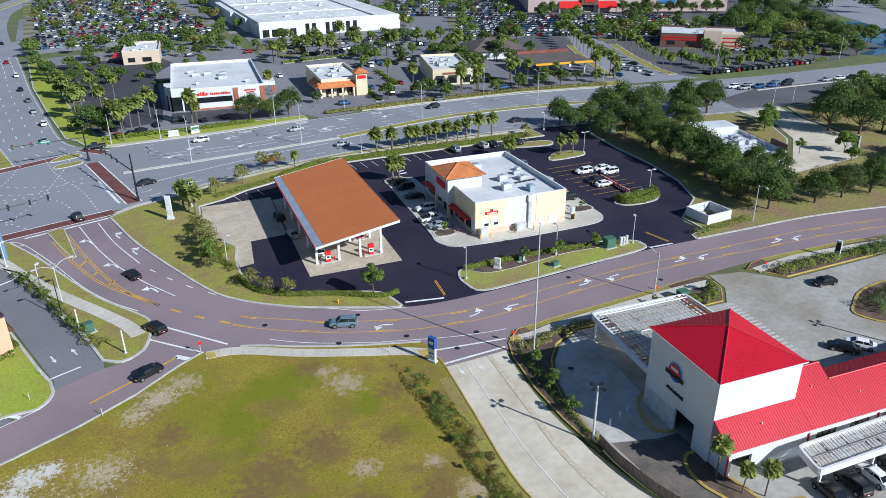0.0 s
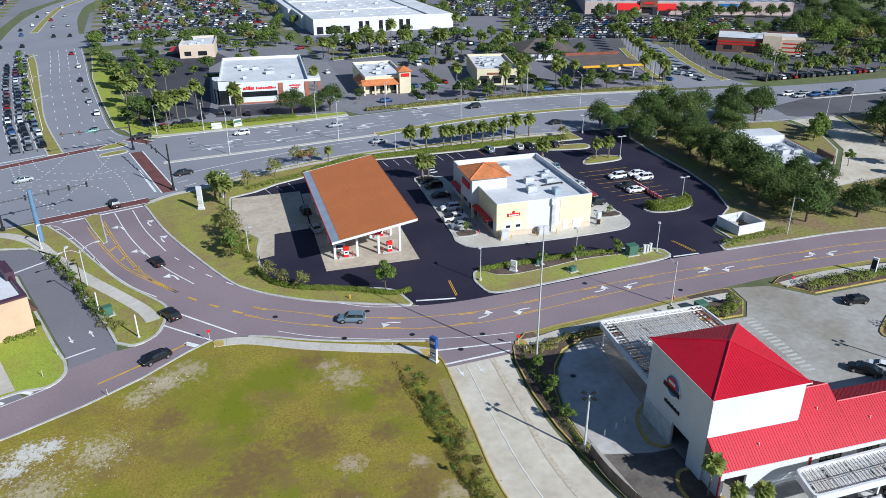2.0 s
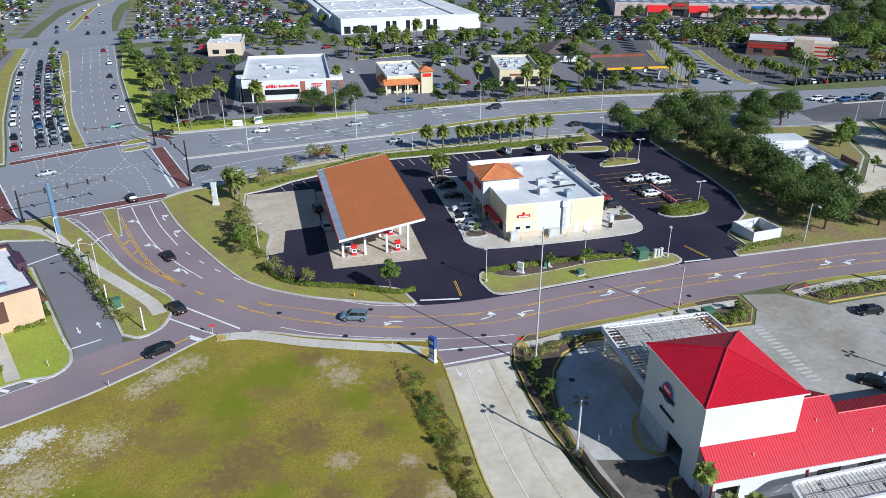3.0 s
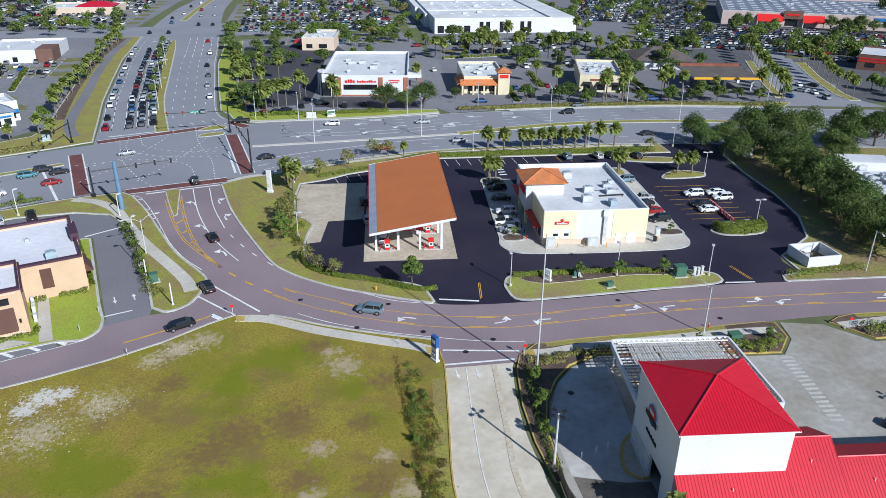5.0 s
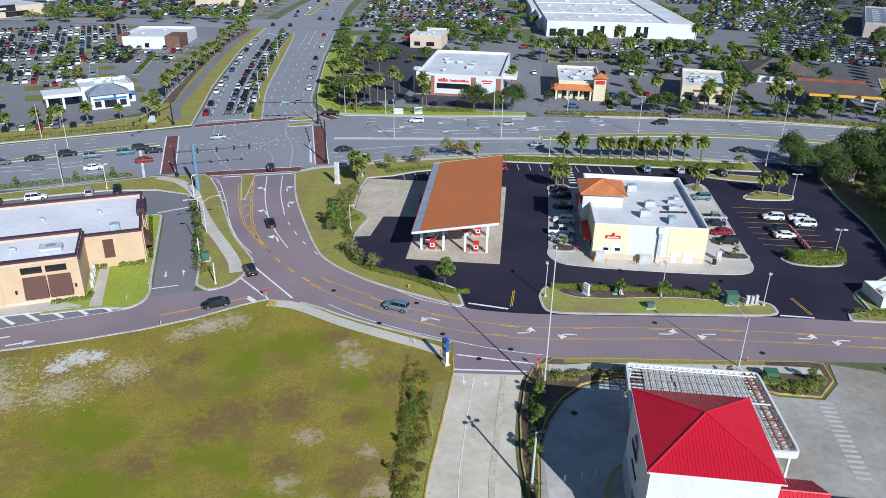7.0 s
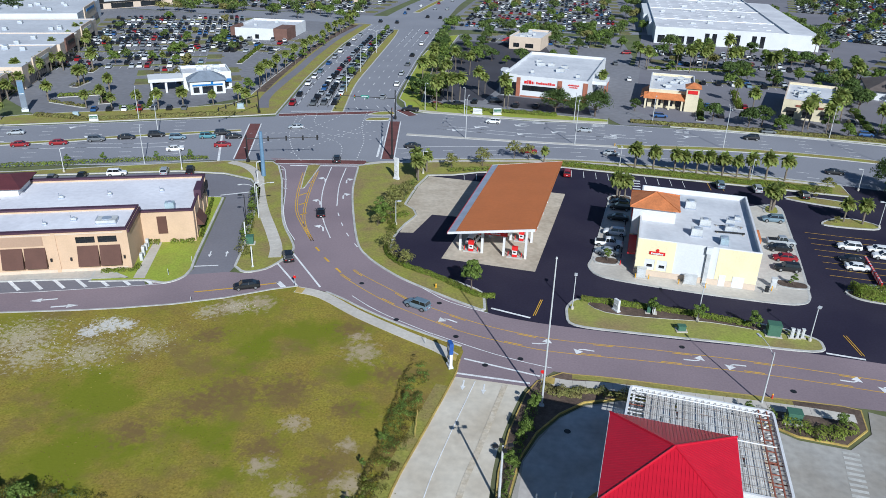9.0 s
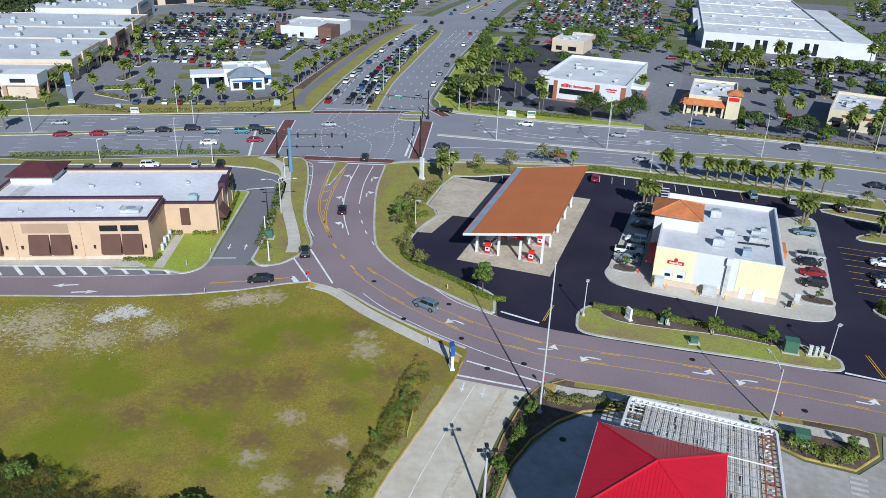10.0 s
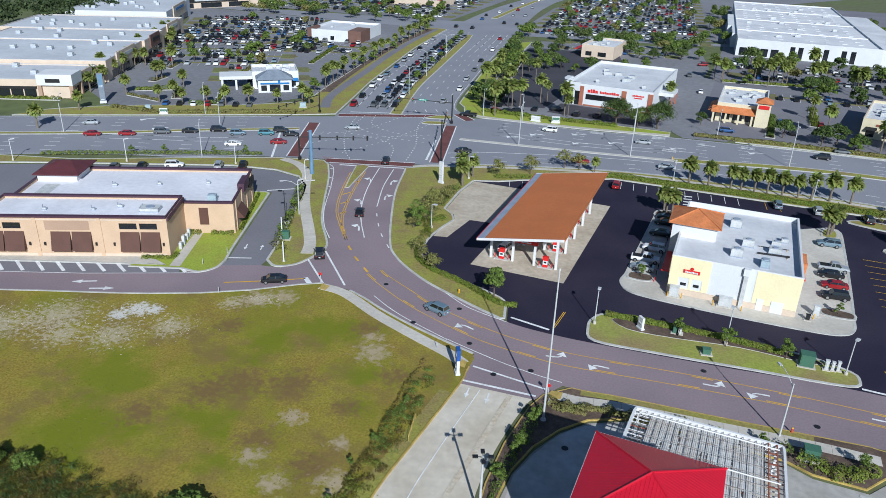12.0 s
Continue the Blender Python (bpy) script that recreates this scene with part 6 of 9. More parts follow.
for a, b in (((-49.4, 16.6), (-48, 19.2)), ((-47.1, 11.2), (-46.1, 13.2)), ((-44.6, 5.8), (-43.7, 7.3)), ((-50.6, 25.4), (-49.7, 26.6))):
    ribbon(ym, [a, b], 0.4, zm)
WL1 = bend([(-49.4, 38.2), (-46.1, 24), (-42.3, 12.3), (-38.5, 3.9), (-34.1, -3.9)], 5)
WL2 = bend([(-45.6, 38.6), (-42.8, 25.6), (-38.8, 12.9)], 5)
solid(wm, WL1, 0.22)
solid(wm, WL2, 0.22)
dashes(wm, bend([(-37.2, 9.2), (-34.8, 4.5), (-31.3, -1.4), (-25.2, -9.5)], 5), 1.8, 3.8, 0.22, zm)
solid(wm, bend([(-62.5, 35.5), (-59.7, 32.4), (-54.1, 19.9), (-49.1, 7.2), (-44.7, -1.2), (-40.5, -6.9)], 5), 0.18)
for a, b in (((-60.8, 32.5), (-59.5, 32.2)), ((-57.8, 26.2), (-56.4, 25.8)), ((-55.1, 20.3), (-53.8, 20)), ((-52.6, 14.2), (-51.7, 14))):
    ribbon(wm, [a, b], 0.3, zm)
for a, b, w in (((-38.3, -12.8), (-28.4, -24.3), 0.35), ((-40, -17), (-32.3, -25.1), 0.35), ((-36.3, -24.4), (-33.7, -26.8), 0.9), ((0.5, -40), (12.1, -41.7), 0.35), ((0.1, -44), (10.9, -43.8), 0.4)):
    ribbon(wm, [a, b], w, zm)
solid(ym, bend([(-48.6, -31.7), (-42.4, -28.4), (-36.1, -24.7)], 4), 0.32)
solid(wm, offset([p for p in MR_W if -8 < p[0] < 14 and p[1] < -24], 0.75), 0.15)
# yard exits
for a, b, m_ in (((2.1, -23.8), (8.9, -25.3), wm), ((55, -24.1), (60.6, -24.5), wm), ((9.3, -24.5), (10, -18.6), ym), ((60.3, -23.5), (59.1, -17.6), ym), ((9.6, -24.3), (10.3, -18.5), ym), ((60.7, -23.5), (59.5, -17.6), ym)):
    ribbon(m_, [a, b], 0.45 if m_ is wm else 0.13, zm)


def arrow(x, y, rz, kind="left", k=1.0):
    """A painted lane arrow pointing along +y before it is turned."""
    sgn = -1 if kind == "left" else 1
    if kind == "ahead":
        shapes = [[(-0.15, -1.7), (0.15, -1.7), (0.15, 0.2), (-0.15, 0.2)], [(-0.5, 0.2), (0.5, 0.2), (0, 1.6)]]
    else:
        shaft = [(0.24, -1.6), (0.24, -0.5), (0.16, 0.15), (-0.05, 0.55), (-0.4, 0.8)]
        inner = [(-0.24, 0.34), (-0.06, 0.1), (-0.06, -0.5), (-0.06, -1.6)]
        shapes = [[(-sgn * p, q) for p, q in shaft + inner], [(-sgn * p, q) for p, q in ((-0.1, 1.35), (-1.45, 0.85), (-0.55, -0.1))]]
    for s in shapes:
        q = turn([(a * k, b * k) for a, b in s], x, y, rz)
        sheet(wm, q, zm + 0.002)


for x, y, rz in ((11.7, -32.7, 280), (34.7, -31.5, 272), (56.9, -31.4, 268), (-10.2, -26.9, 252), (-4.2, -29.4, 68), (17.9, -32.9, 88), (40.4, -31.3, 92), (61.6, -31.7, 90), (85.4, -33.1, 90), (80.6, -33, 268)):
    arrow(x, y, rz, "left", 1.08)
for x, y in ((-47.7, 28.8), (-43.5, 14.4), (-37.5, 0.6)):
    arrow(x, y, 22, "left", 1.2)
for x, y in ((-42.2, 29.4), (-39.5, 19.4)):
    arrow(x, y, 20, "right", 1.2)
for x, y, rz in ((-50.5, -16.2, 20), (-53.4, -17.3, 200), (1.7, -46.7, 184), (4.7, -46.9, 184)):
    arrow(x, y, rz, "ahead", 0.75)
for x, y, rz in ((-71.1, -40.8, 116), (-66.3, -41.6, -66)):
    arrow(x, y, rz, "ahead", 1.3)
solid(wm, bend([(-22, -25.8), (-18, -28.6), (-13.4, -31.1), (-5.5, -34.5)], 5), 0.16)
solid(wm, bend([(-13.8, -17.7), (-9.7, -20.7), (-5.2, -23.5), (2, -25.6)], 5), 0.16)
solid(wm, bend([(3.2, -45.3), (2, -59.1), (1.5, -69.5), (2.4, -80.7), (6.8, -92.7)], 5), 0.13)
solo("drive_stripe", ribbon(bmesh.new(), bend([(7.5, -44.9), (6.3, -58.3), (5.4, -69.5), (6.9, -80.7), (12.5, -92.8)], 6), 0.75, zm), mat("mark_tan", (0.50, 0.42, 0.31), 0.9, var=0.2, coarse=0.5, fine=2.0, tint=(0.56, 0.50, 0.41)), "faded tan stripe along the driveway", "road marking", kind="structure")
surface("verge_drive", offset([p for p in DR_W if -100 < p[1] < -47], -0.25) + offset([p for p in DR_W if -100 < p[1] < -47], -2.0)[::-1], 0.068, M["lawn"], "patchy grass strip beside the driveway", "verge")
for s in range(16):
    a = turn([(0, 0)], -57.2 - s * 3.35, -31.0 - s * 1.33, 0)[0]
    ribbon(wm, [a, (a[0] - 4.3, a[1] + 2.6)], 0.6, Z_ROAD + 0.028)
solid(wm, [(-54.8, -30.1), (-58.1, -31.7), (-73.7, -38.5), (-87.5, -43.6), (-147.8, -69.1)], 0.16, Z_ROAD + 0.028)
ribbon(wm, [(-53.7, -22.8), (-49.6, -21.2)], 0.35, zm)
ribbon(wm, [(-66.6, 11.7), (-59.5, 16.7)], 0.5, zm)
# parking bays of the fuel station
zl = Z_LOT + 0.03
for i in range(13):
    x = 11 + i * 3.1
    if not 44 > x > 40:
        ribbon(ym if x > 40 else wm, [(x, 53.6), (x + 0.35, 48.6)], 0.12, zl)
for i in range(8):
    ribbon(ym, [(62.5, 5.6 + i * 3.0), (76.5, 5.2 + i * 3.0)], 0.12, zl)
for i in range(6):
    x = 28.4 + 0.02 * i
    ribbon(wm, [(26.0 + 0.5, 40 + i * 2.0), (28.4, 40.2 + i * 2.0)], 0.7, zl)
for i in range(3):
    ribbon(wm, [(-9.5 - i * 3, 44.6 - i * 1.0), (-8.6 - i * 3, 40.2 - i * 0.8)], 0.12, zl)
# junction: brick crossings with white edges
CROSS = (((-83.1, 81.5), (-50, 96.5)), ((-85.7, 69.9), (-74.4, 37.2)), ((-45.9, 85.5), (-37.5, 48.5)), ((-64.9, 38.1), (-42.1, 44.3)), ((-48.4, 100.3), (-42.3, 94.2)))
for k, (a, b) in enumerate(CROSS):
    surface("crossing", [*offset([a, b], 1.5), *offset([a, b], -1.5)[::-1]], zm - 0.004 + 0.001 * k, M["brick_paver"], "red brick-paved pedestrian crossing", "crossing")
    for o in (1.75, -1.75):
        ribbon(wm, offset([a, b], o), 0.3, zm + 0.004)
for a, b in (((-81.5, 87), (-67.9, 91.9)), ((-89.8, 56.7), (-78.8, 33.6)), ((-44.8, 68.4), (-40.7, 49.6)), ((-59.9, 36.1), (-43.4, 40.6))):
    ribbon(wm, [a, b], 0.6, zm + 0.004)
# highway lanes
for line, x0, x1, offs in ((HW_N, -38, 165, (-3.7, -7.4, -11.1, -14.8, -18.2)), (HW_N, -300, -100, (-3.7, -7.4, -11.1)), (HW_S, -34, 165, (3.7, 7.4)), (HW_S, -300, -82, (3.7, 7.4, 11.1, 14.8, 18.4))):
    seg = between(line, x0, x1)
    for i, o in enumerate(offs):
        dashes(wm, offset(seg, o), 3.0, 9.0, 0.22, zm)
    solid(wm, offset(seg, 0.7 * (1 if offs[0] > 0 else -1)), 0.2)
for line, x0, x1, o in ((HW_N, -36, 30, -14.8), (HW_N, -36, 16, -18.2), (HW_S, -130, -83, 14.8), (HW_S, -130, -83, 18.4), (HW_S, -34, 20, 11.4)):
    solid(wm, offset(between(line, x0, x1), o), 0.26)
for x, y, k in ((-7.1, 94.1, "left"), (12.6, 96.5, "left"), (30.5, 98.9, "ahead"), (-18.9, 88, "left"), (4.7, 89.6, "left"), (22.5, 91.9, "left"), (-24.9, 82.6, "left"), (-5.2, 84.5, "left"), (44.4, 97.3, "left")):
    arrow(x, y, 90, k, 1.6)
for x, y in ((-4.1, 97.3), (14.6, 99.5), (18.5, 87.5), (40.4, 100.5)):
    for j in range(3):
        ribbon(wm, [(x + j * 0.1, y + j * 1.0), (x + 4.0, y + j * 1.0)], 0.5, zm)
for x, y in ((-144.3, 31), (-123.6, 44.5), (-133.5, 51.2)):
    arrow(x, y, 118, "left", 1.6)
# north road lanes
nw, ne = [p for p in NR_W if 90 < p[1] < 285], [p for p in NR_E if 104 < p[1] < 285]
for o in (-3.7, -7.4, -10.8, -14.2):
    dashes(wm, offset(nw, o), 3.0, 9.0 if o < -4 else 5.0, 0.22, zm)
    solid(wm, offset([p for p in nw if p[1] < 150], o), 0.22)
for o in (3.7, 7.4, 11.1, 14.6):
    dashes(wm, offset(ne, o), 3.0, 9.0, 0.22, zm)
    solid(wm, offset([p for p in ne if p[1] > 215], o), 0.22)
solid(wm, offset(nw, -0.7), 0.15)
solid(wm, offset(ne, 0.7), 0.15)
# dotted turning guides inside the junction
for pts in ([(-75.3, 84.8), (-72.7, 73.4), (-62.2, 65.9), (-46.7, 64.3)], [(-72.4, 86.8), (-68.8, 76.4), (-60.2, 70.8), (-46.6, 68.1)], [(-51, 93.1), (-54.2, 75.7), (-58.4, 60.2), (-64.6, 44.6)], [(-49, 42.8), (-54.6, 58.3), (-68, 63.9), (-83.5, 59.8)], [(-45.1, 44.9), (-48.6, 62.3), (-54.2, 77.6), (-57.8, 94.8)], [(-79.8, 57.9), (-69.9, 67.7), (-65.8, 79.3), (-63.6, 90.9)], [(-46.5, 73.9), (-58.3, 66), (-72.1, 56.1), (-78.1, 46.3)], [(-77.3, 82.9), (-71.9, 63.8), (-64.5, 48.5), (-58.8, 40.7)]):
    dashes(wm, bend(pts, 8), 0.7, 1.5, 0.25, zm)
solo("road_markings_white", wm, M["mark_white"], "worn white painted lane lines and arrows", "road marking", kind="structure")
solo("road_markings_yellow", ym, M["mark_yellow"], "worn yellow painted lane lines", "road marking", kind="structure")
# car wash crossing and manholes
bm = bmesh.new()
for i in range(16):
    ribbon(bm, [(51.2 - i * 0.12, -48.6 - i * 1.0), (53.2 - i * 0.12, -48.7 - i * 1.0)], 0.5, Z_LOT + 0.03)
solo("crossing_wash", bm, M["kerb"], "white striped pedestrian crossing in the yard", "crossing", kind="structure")
for x, y in ((3.9, -40.9), (-1.9, -34.2), (8.8, -37.9), (33, -28.1), (47.8, -36.2), (-12.4, -31.6), (-62.4, -44.2), (-21.8, -21), (16.8, -53.2), (-6.8, -24.4), (15.3, -41)):
    solo("manhole_cover", tube(bmesh.new(), (0, 0, 0.0), (0, 0, 0.014), 0.45, n=16), M["black_metal"], "round dark iron manhole cover set in the road", "manhole cover", group="manhole covers", x=x, y=y, z=0.012)

# ---- plants ----
M["oak_leaf"] = mat("oak_leaf", (0.11, 0.165, 0.042), 0.75, var=0.25, coarse=0.35, fine=1.5, island=0.5, per_object=0.22, tint=(0.07, 0.11, 0.032), spec=0.3, leafy=0.35)
M["oak_light"] = mat("oak_light", (0.16, 0.215, 0.06), 0.75, var=0.25, coarse=0.35, fine=1.5, island=0.5, per_object=0.2, tint=(0.11, 0.15, 0.045), spec=0.3, leafy=0.4)
M["light_leaf"] = mat("light_leaf", (0.185, 0.265, 0.055), 0.75, var=0.2, coarse=0.5, fine=2.0, island=0.45, tint=(0.145, 0.20, 0.045), spec=0.3, leafy=0.45)
M["olive_leaf"] = mat("olive_leaf", (0.27, 0.275, 0.085), 0.75, var=0.2, coarse=0.5, fine=2.0, island=0.45, tint=(0.25, 0.215, 0.085), spec=0.3, leafy=0.45)
M["hedge_leaf"] = mat("hedge_leaf", (0.20, 0.27, 0.038), 0.75, var=0.2, coarse=0.8, fine=2.0, island=0.45, tint=(0.22, 0.24, 0.05), spec=0.3, leafy=0.45)
M["wood_leaf"] = mat("wood_leaf", (0.075, 0.105, 0.04), 0.8, var=0.2, coarse=0.2, fine=1.0, island=0.45, tint=(0.05, 0.075, 0.03), spec=0.3, leafy=0.35)
M["weed_leaf"] = mat("weed_leaf", (0.125, 0.125, 0.024), 0.8, var=0.25, coarse=0.4, fine=2.0, island=0.45, tint=(0.17, 0.125, 0.045), spec=0.2, leafy=0.4)
M["palm_leaf"] = mat("palm_leaf", (0.28, 0.36, 0.09), 0.65, var=0.2, coarse=0.8, fine=2.0, island=0.5, tint=(0.31, 0.31, 0.10), spec=0.35, leafy=0.5)
M["dry_frond"] = mat("dry_frond", (0.20, 0.15, 0.075), 0.85, var=0.2, island=0.3)
M["grass_blade"] = mat("grass_blade", (0.19, 0.175, 0.028), 1.0, var=0.2, island=0.12, tint=(0.16, 0.13, 0.035), spec=0.1)
M["bark"] = mat("bark", (0.13, 0.10, 0.08), 0.95, var=0.25, coarse=0.8, fine=5.0, bump=0.5)
M["palm_bark"] = mat("palm_bark", (0.20, 0.165, 0.13), 0.95, var=0.2, coarse=0.8, fine=5.0, bump=0.5)


def leaf_mesh(name, centres, normals, size, material, seed, aspect=1.5):
    """Many small bent leaf tufts as one mesh."""
    r = np.random.RandomState(seed)
    n = len(centres)
    nr = normals / (np.linalg.norm(normals, axis=1, keepdims=True) + 1e-9)
    a = np.cross(nr, r.normal(size=(n, 3)))
    a /= np.linalg.norm(a, axis=1, keepdims=True) + 1e-9
    b = np.cross(nr, a)
    s = size * r.uniform(0.6, 1.4, (n, 1))
    p = np.stack([centres - a * s * aspect * 0.5, centres - b * s * 0.5 + nr * s * 0.12, centres + a * s * aspect * 0.5, centres + b * s * 0.5 + nr * s * 0.12], 1).reshape(-1, 3)
    me = bpy.data.meshes.new(name)
    me.vertices.add(4 * n)
    me.vertices.foreach_set("co", p.astype(np.float32).ravel())
    idx = np.arange(4 * n, dtype=np.int32).reshape(-1, 4)
    tri = idx[:, [0, 1, 2, 0, 2, 3]].reshape(-1)
    me.loops.add(len(tri))
    me.loops.foreach_set("vertex_index", tri)
    me.polygons.add(2 * n)
    me.polygons.foreach_set("loop_start", np.arange(0, 6 * n, 3, dtype=np.int32))
    me.update(calc_edges=True)
    me.materials.append(material)
    return me


def clump_points(r, clumps, per, spread=0.6):
    cs, ns = [], []
    for c, rad in clumps:
        d = r.normal(size=(per, 3))
        d /= np.linalg.norm(d, axis=1, keepdims=True)
        d[:, 2] = np.where(d[:, 2] < -0.35, -d[:, 2], d[:, 2])
        k = 1 - spread * r.rand(per, 1) ** 1.6
        cs.append(np.array(c) + d * np.array(rad) * k)
        ns.append(d + r.normal(size=(per, 3)) * 0.4)
    return np.concatenate(cs), np.concatenate(ns)


def make_tree(kind, h, width, leaf, count, leaf_size, seed, trunk=0.35, base=0.3, label="", n_clump=16, low=0.0):
    """A broadleaf tree: tapered trunk, limbs and a crown of leaf tufts in uneven clumps."""
    r = np.random.RandomState(seed)
    e = thing(kind, label, "tree", group="")
    bm = bmesh.new()
    k = h * base
    tube(bm, (0, 0, -0.1), (0.1, 0.05, k), trunk * 0.5, trunk * 0.36, 8)
    clumps = []
    for i in range(n_clump):
        a, q = i * 2.4 + r.uniform(-0.4, 0.4), math.sqrt((i + 0.5) / n_clump)
        x, y = math.cos(a) * q * width * 0.34, math.sin(a) * q * width * 0.34
        z = h * (0.76 - 0.34 * q * q + r.uniform(-0.14 - low, 0.12))
        rad = width * r.uniform(0.10, 0.25)
        clumps.append(((x, y, z), (rad, rad, rad * r.uniform(0.65, 0.9))))
        if i % 2 == 0:
            tube(bm, (0.1, 0.05, k * 0.9), (x * 0.8, y * 0.8, z - 0.1 * h), trunk * 0.24, trunk * 0.06, 5, False)
    part("trunk", bm, M["bark"], e)
    cs, ns = clump_points(r, clumps, count // n_clump)
    crown = new("crown", leaf_mesh("crown", cs, ns, leaf_size, M[leaf], seed + 1))
    crown.parent = e
    return e


def make_palm(h, seed, crown_r=1.7, fronds=56, dry=True, label="cabbage palm with a ragged green crown on a slim trunk"):
    r = random.Random(seed)
    e = thing("palm_tree", label, "palm tree")
    bm = bmesh.new()
    lean = (r.uniform(-0.25, 0.25), r.uniform(-0.25, 0.25))
    for i in range(6):
        a, b = i / 6, (i + 1) / 6
        tube(bm, (lean[0] * a * a, lean[1] * a * a, h * a - (0.1 if i == 0 else 0)), (lean[0] * b * b, lean[1] * b * b, h * b), 0.2 - 0.05 * a, 0.21 - 0.05 * a, 8, i == 5)
    part("trunk", bm, M["palm_bark"], e)

    def frond_set(n, up0, up1, length, material, name):
        bm = bmesh.new()
        for i in range(n):
            az = i * 2.399 + r.uniform(-0.3, 0.3)
            el = up0 + (up1 - up0) * i / n + r.uniform(-0.1, 0.1)
            L = length * r.uniform(0.8, 1.15)
            p, w = Vector((lean[0], lean[1], h)), 0.10
            d = Vector((math.cos(az) * math.cos(el), math.sin(az) * math.cos(el), math.sin(el)))
            side = Vector((-math.sin(az), math.cos(az), 0))
            prev = None
            for s in range(6):
                t = s / 5
                width = L * (0.06 + 0.30 * math.sin(math.pi * min(1, t * 0.95 + 0.08)) * (1.0 if s % 2 else 0.72))
                up = side.cross(d).normalized()
                row = [bm.verts.new(p + side * width - up * width * 0.35), bm.verts.new(p), bm.verts.new(p - side * width - up * width * 0.35)]
                if prev:
                    bm.faces.new((prev[0], prev[1], row[1], row[0]))
                    bm.faces.new((prev[1], prev[2], row[2], row[1]))
                prev = row
                p = p + d * L / 5
                d = (d + Vector((0, 0, -0.26))).normalized()
        return part(name, bm, M[material], e)
    frond_set(fronds, 1.4, -0.7, crown_r, "palm_leaf", "crown")
    if dry:
        frond_set(9, -0.3, -0.9, crown_r * 0.75, "dry_frond", "dry_fronds")
    return e


def put(base, x, y, rz=None, k=1.0, z=0.0, kz=None):
    o = copy_thing(base, pose(x, y, z, 0, 0, rng.uniform(0, 360) if rz is None else rz))
    o.scale = (k, k, kz or k)
    return o


OAKS = [make_tree("oak_tree", 10.5, 12.0, "oak_light" if i == 2 else "oak_leaf", 6000, 0.28, 20 + i, 0.7, 0.24, "spreading dark green live oak tree", 30) for i in range(3)]
LIGHTS = [make_tree("young_tree", 5.6, 2.9, "light_leaf", 1300, 0.17, 40 + i, 0.18, 0.3, "slender young tree with light green leaves", 10, 0.22) for i in range(2)]
OLIVES = [make_tree("crape_myrtle", 3.4, 3.4, "olive_leaf", 620, 0.17, 50 + i, 0.16, 0.22, "low multi-stemmed tree with sparse olive leaves", 9) for i in range(2)]
MIDS = [make_tree("shade_tree", 7.0, 7.6, "oak_leaf" if i else "oak_light", 1500, 0.40, 60 + i, 0.4, 0.22, "rounded dark green shade tree in a car park", 13) for i in range(3)]
MIDL = [make_tree("elm_tree", 6.4, 6.6, "light_leaf", 1300, 0.42, 70 + i, 0.35, 0.22, "rounded light green shade tree in a car park", 12) for i in range(2)]
PALMS = [make_palm(4.0, 80 + i, 1.75) for i in range(3)]
TALLP = [make_palm(8.2, 90 + i, 2.6, 56, False, "tall cabbage palm with a full crown") for i in range(3)]
ALL_BASES = (OAKS, LIGHTS, OLIVES, MIDS, MIDL, PALMS, TALLP)
used = set()


def plant(kind, x, y, k=1.0, z=0.1, kz=None):
    base = rng.choice(kind)
    if base.name not in used:
        used.add(base.name)
        base.matrix_basis = pose(x, y, z, 0, 0, rng.uniform(0, 360))
        base.scale = (k, k, kz or k)
        return base
    o = copy_thing(base, pose(x, y, z, 0, 0, rng.uniform(0, 360)))
    o.scale = (k, k, kz or k)
    return o


def place(kind, rows, k=1.0, jitter=0.12, z=0.1):
    for row in rows:
        plant(kind, row[0], row[1], (row[2] if len(row) > 2 else k) * rng.uniform(1 - jitter, 1 + jitter), z)


# palms along the back of the fuel station and in its beds
place(PALMS, [(27.1, 59.1), (31.8, 59.4), (37.2, 59.9), (39.7, 60.3), (42.8, 59.8), (45.8, 60.2), (49.2, 59.7), (52.9, 60.4), (56, 60.8), (60.1, 60.9), (64.8, 61.2)], 1.22)
place(PALMS, [(23.2, 36.4), (24.4, 35.4), (22.6, 35), (57.7, 37.9), (58.3, 39.5), (57, 37.1), (76.1, 34.8), (72.3, 35.2), (-27.3, 39.6), (-25.3, 33.9), (-25, 41.5), (-26.3, 36.6)], 1.15)
place(PALMS, [(3.4, 57.9)], 0.8)
# young trees
place(LIGHTS, [(-2.1, -19.5, 1.55), (28.8, -19.3, 0.8), (36.1, -19.7, 1.05), (44.9, -19.9, 0.9), (54.6, -0.9, 0.6), (21, 0.5, 0.6)])
place(LIGHTS, [(-26.6, 5.4, 1.35), (-25.6, 8.6, 0.9)])
place(OLIVES, [(-21, -6.7, 1.1), (-18.8, -10), (-15.8, -12.9, 1.1), (-26.7, 4.6, 1.0), (-25.1, 9.2, 1.3), (-26, 15.9, 1.5), (-25.5, 12.4, 1.4), (-25.3, 21.1, 1.2), (-25.6, 24.6, 1.1), (-12, 49.9, 1.5), (-19.2, 44.5, 1.3), (-4.8, 58.7, 1.4), (-0.8, 58.9, 1.5), (69.6, 48.8, 1.0), (74, 56.8, 1.3), (70.6, 33.9, 0.6)])
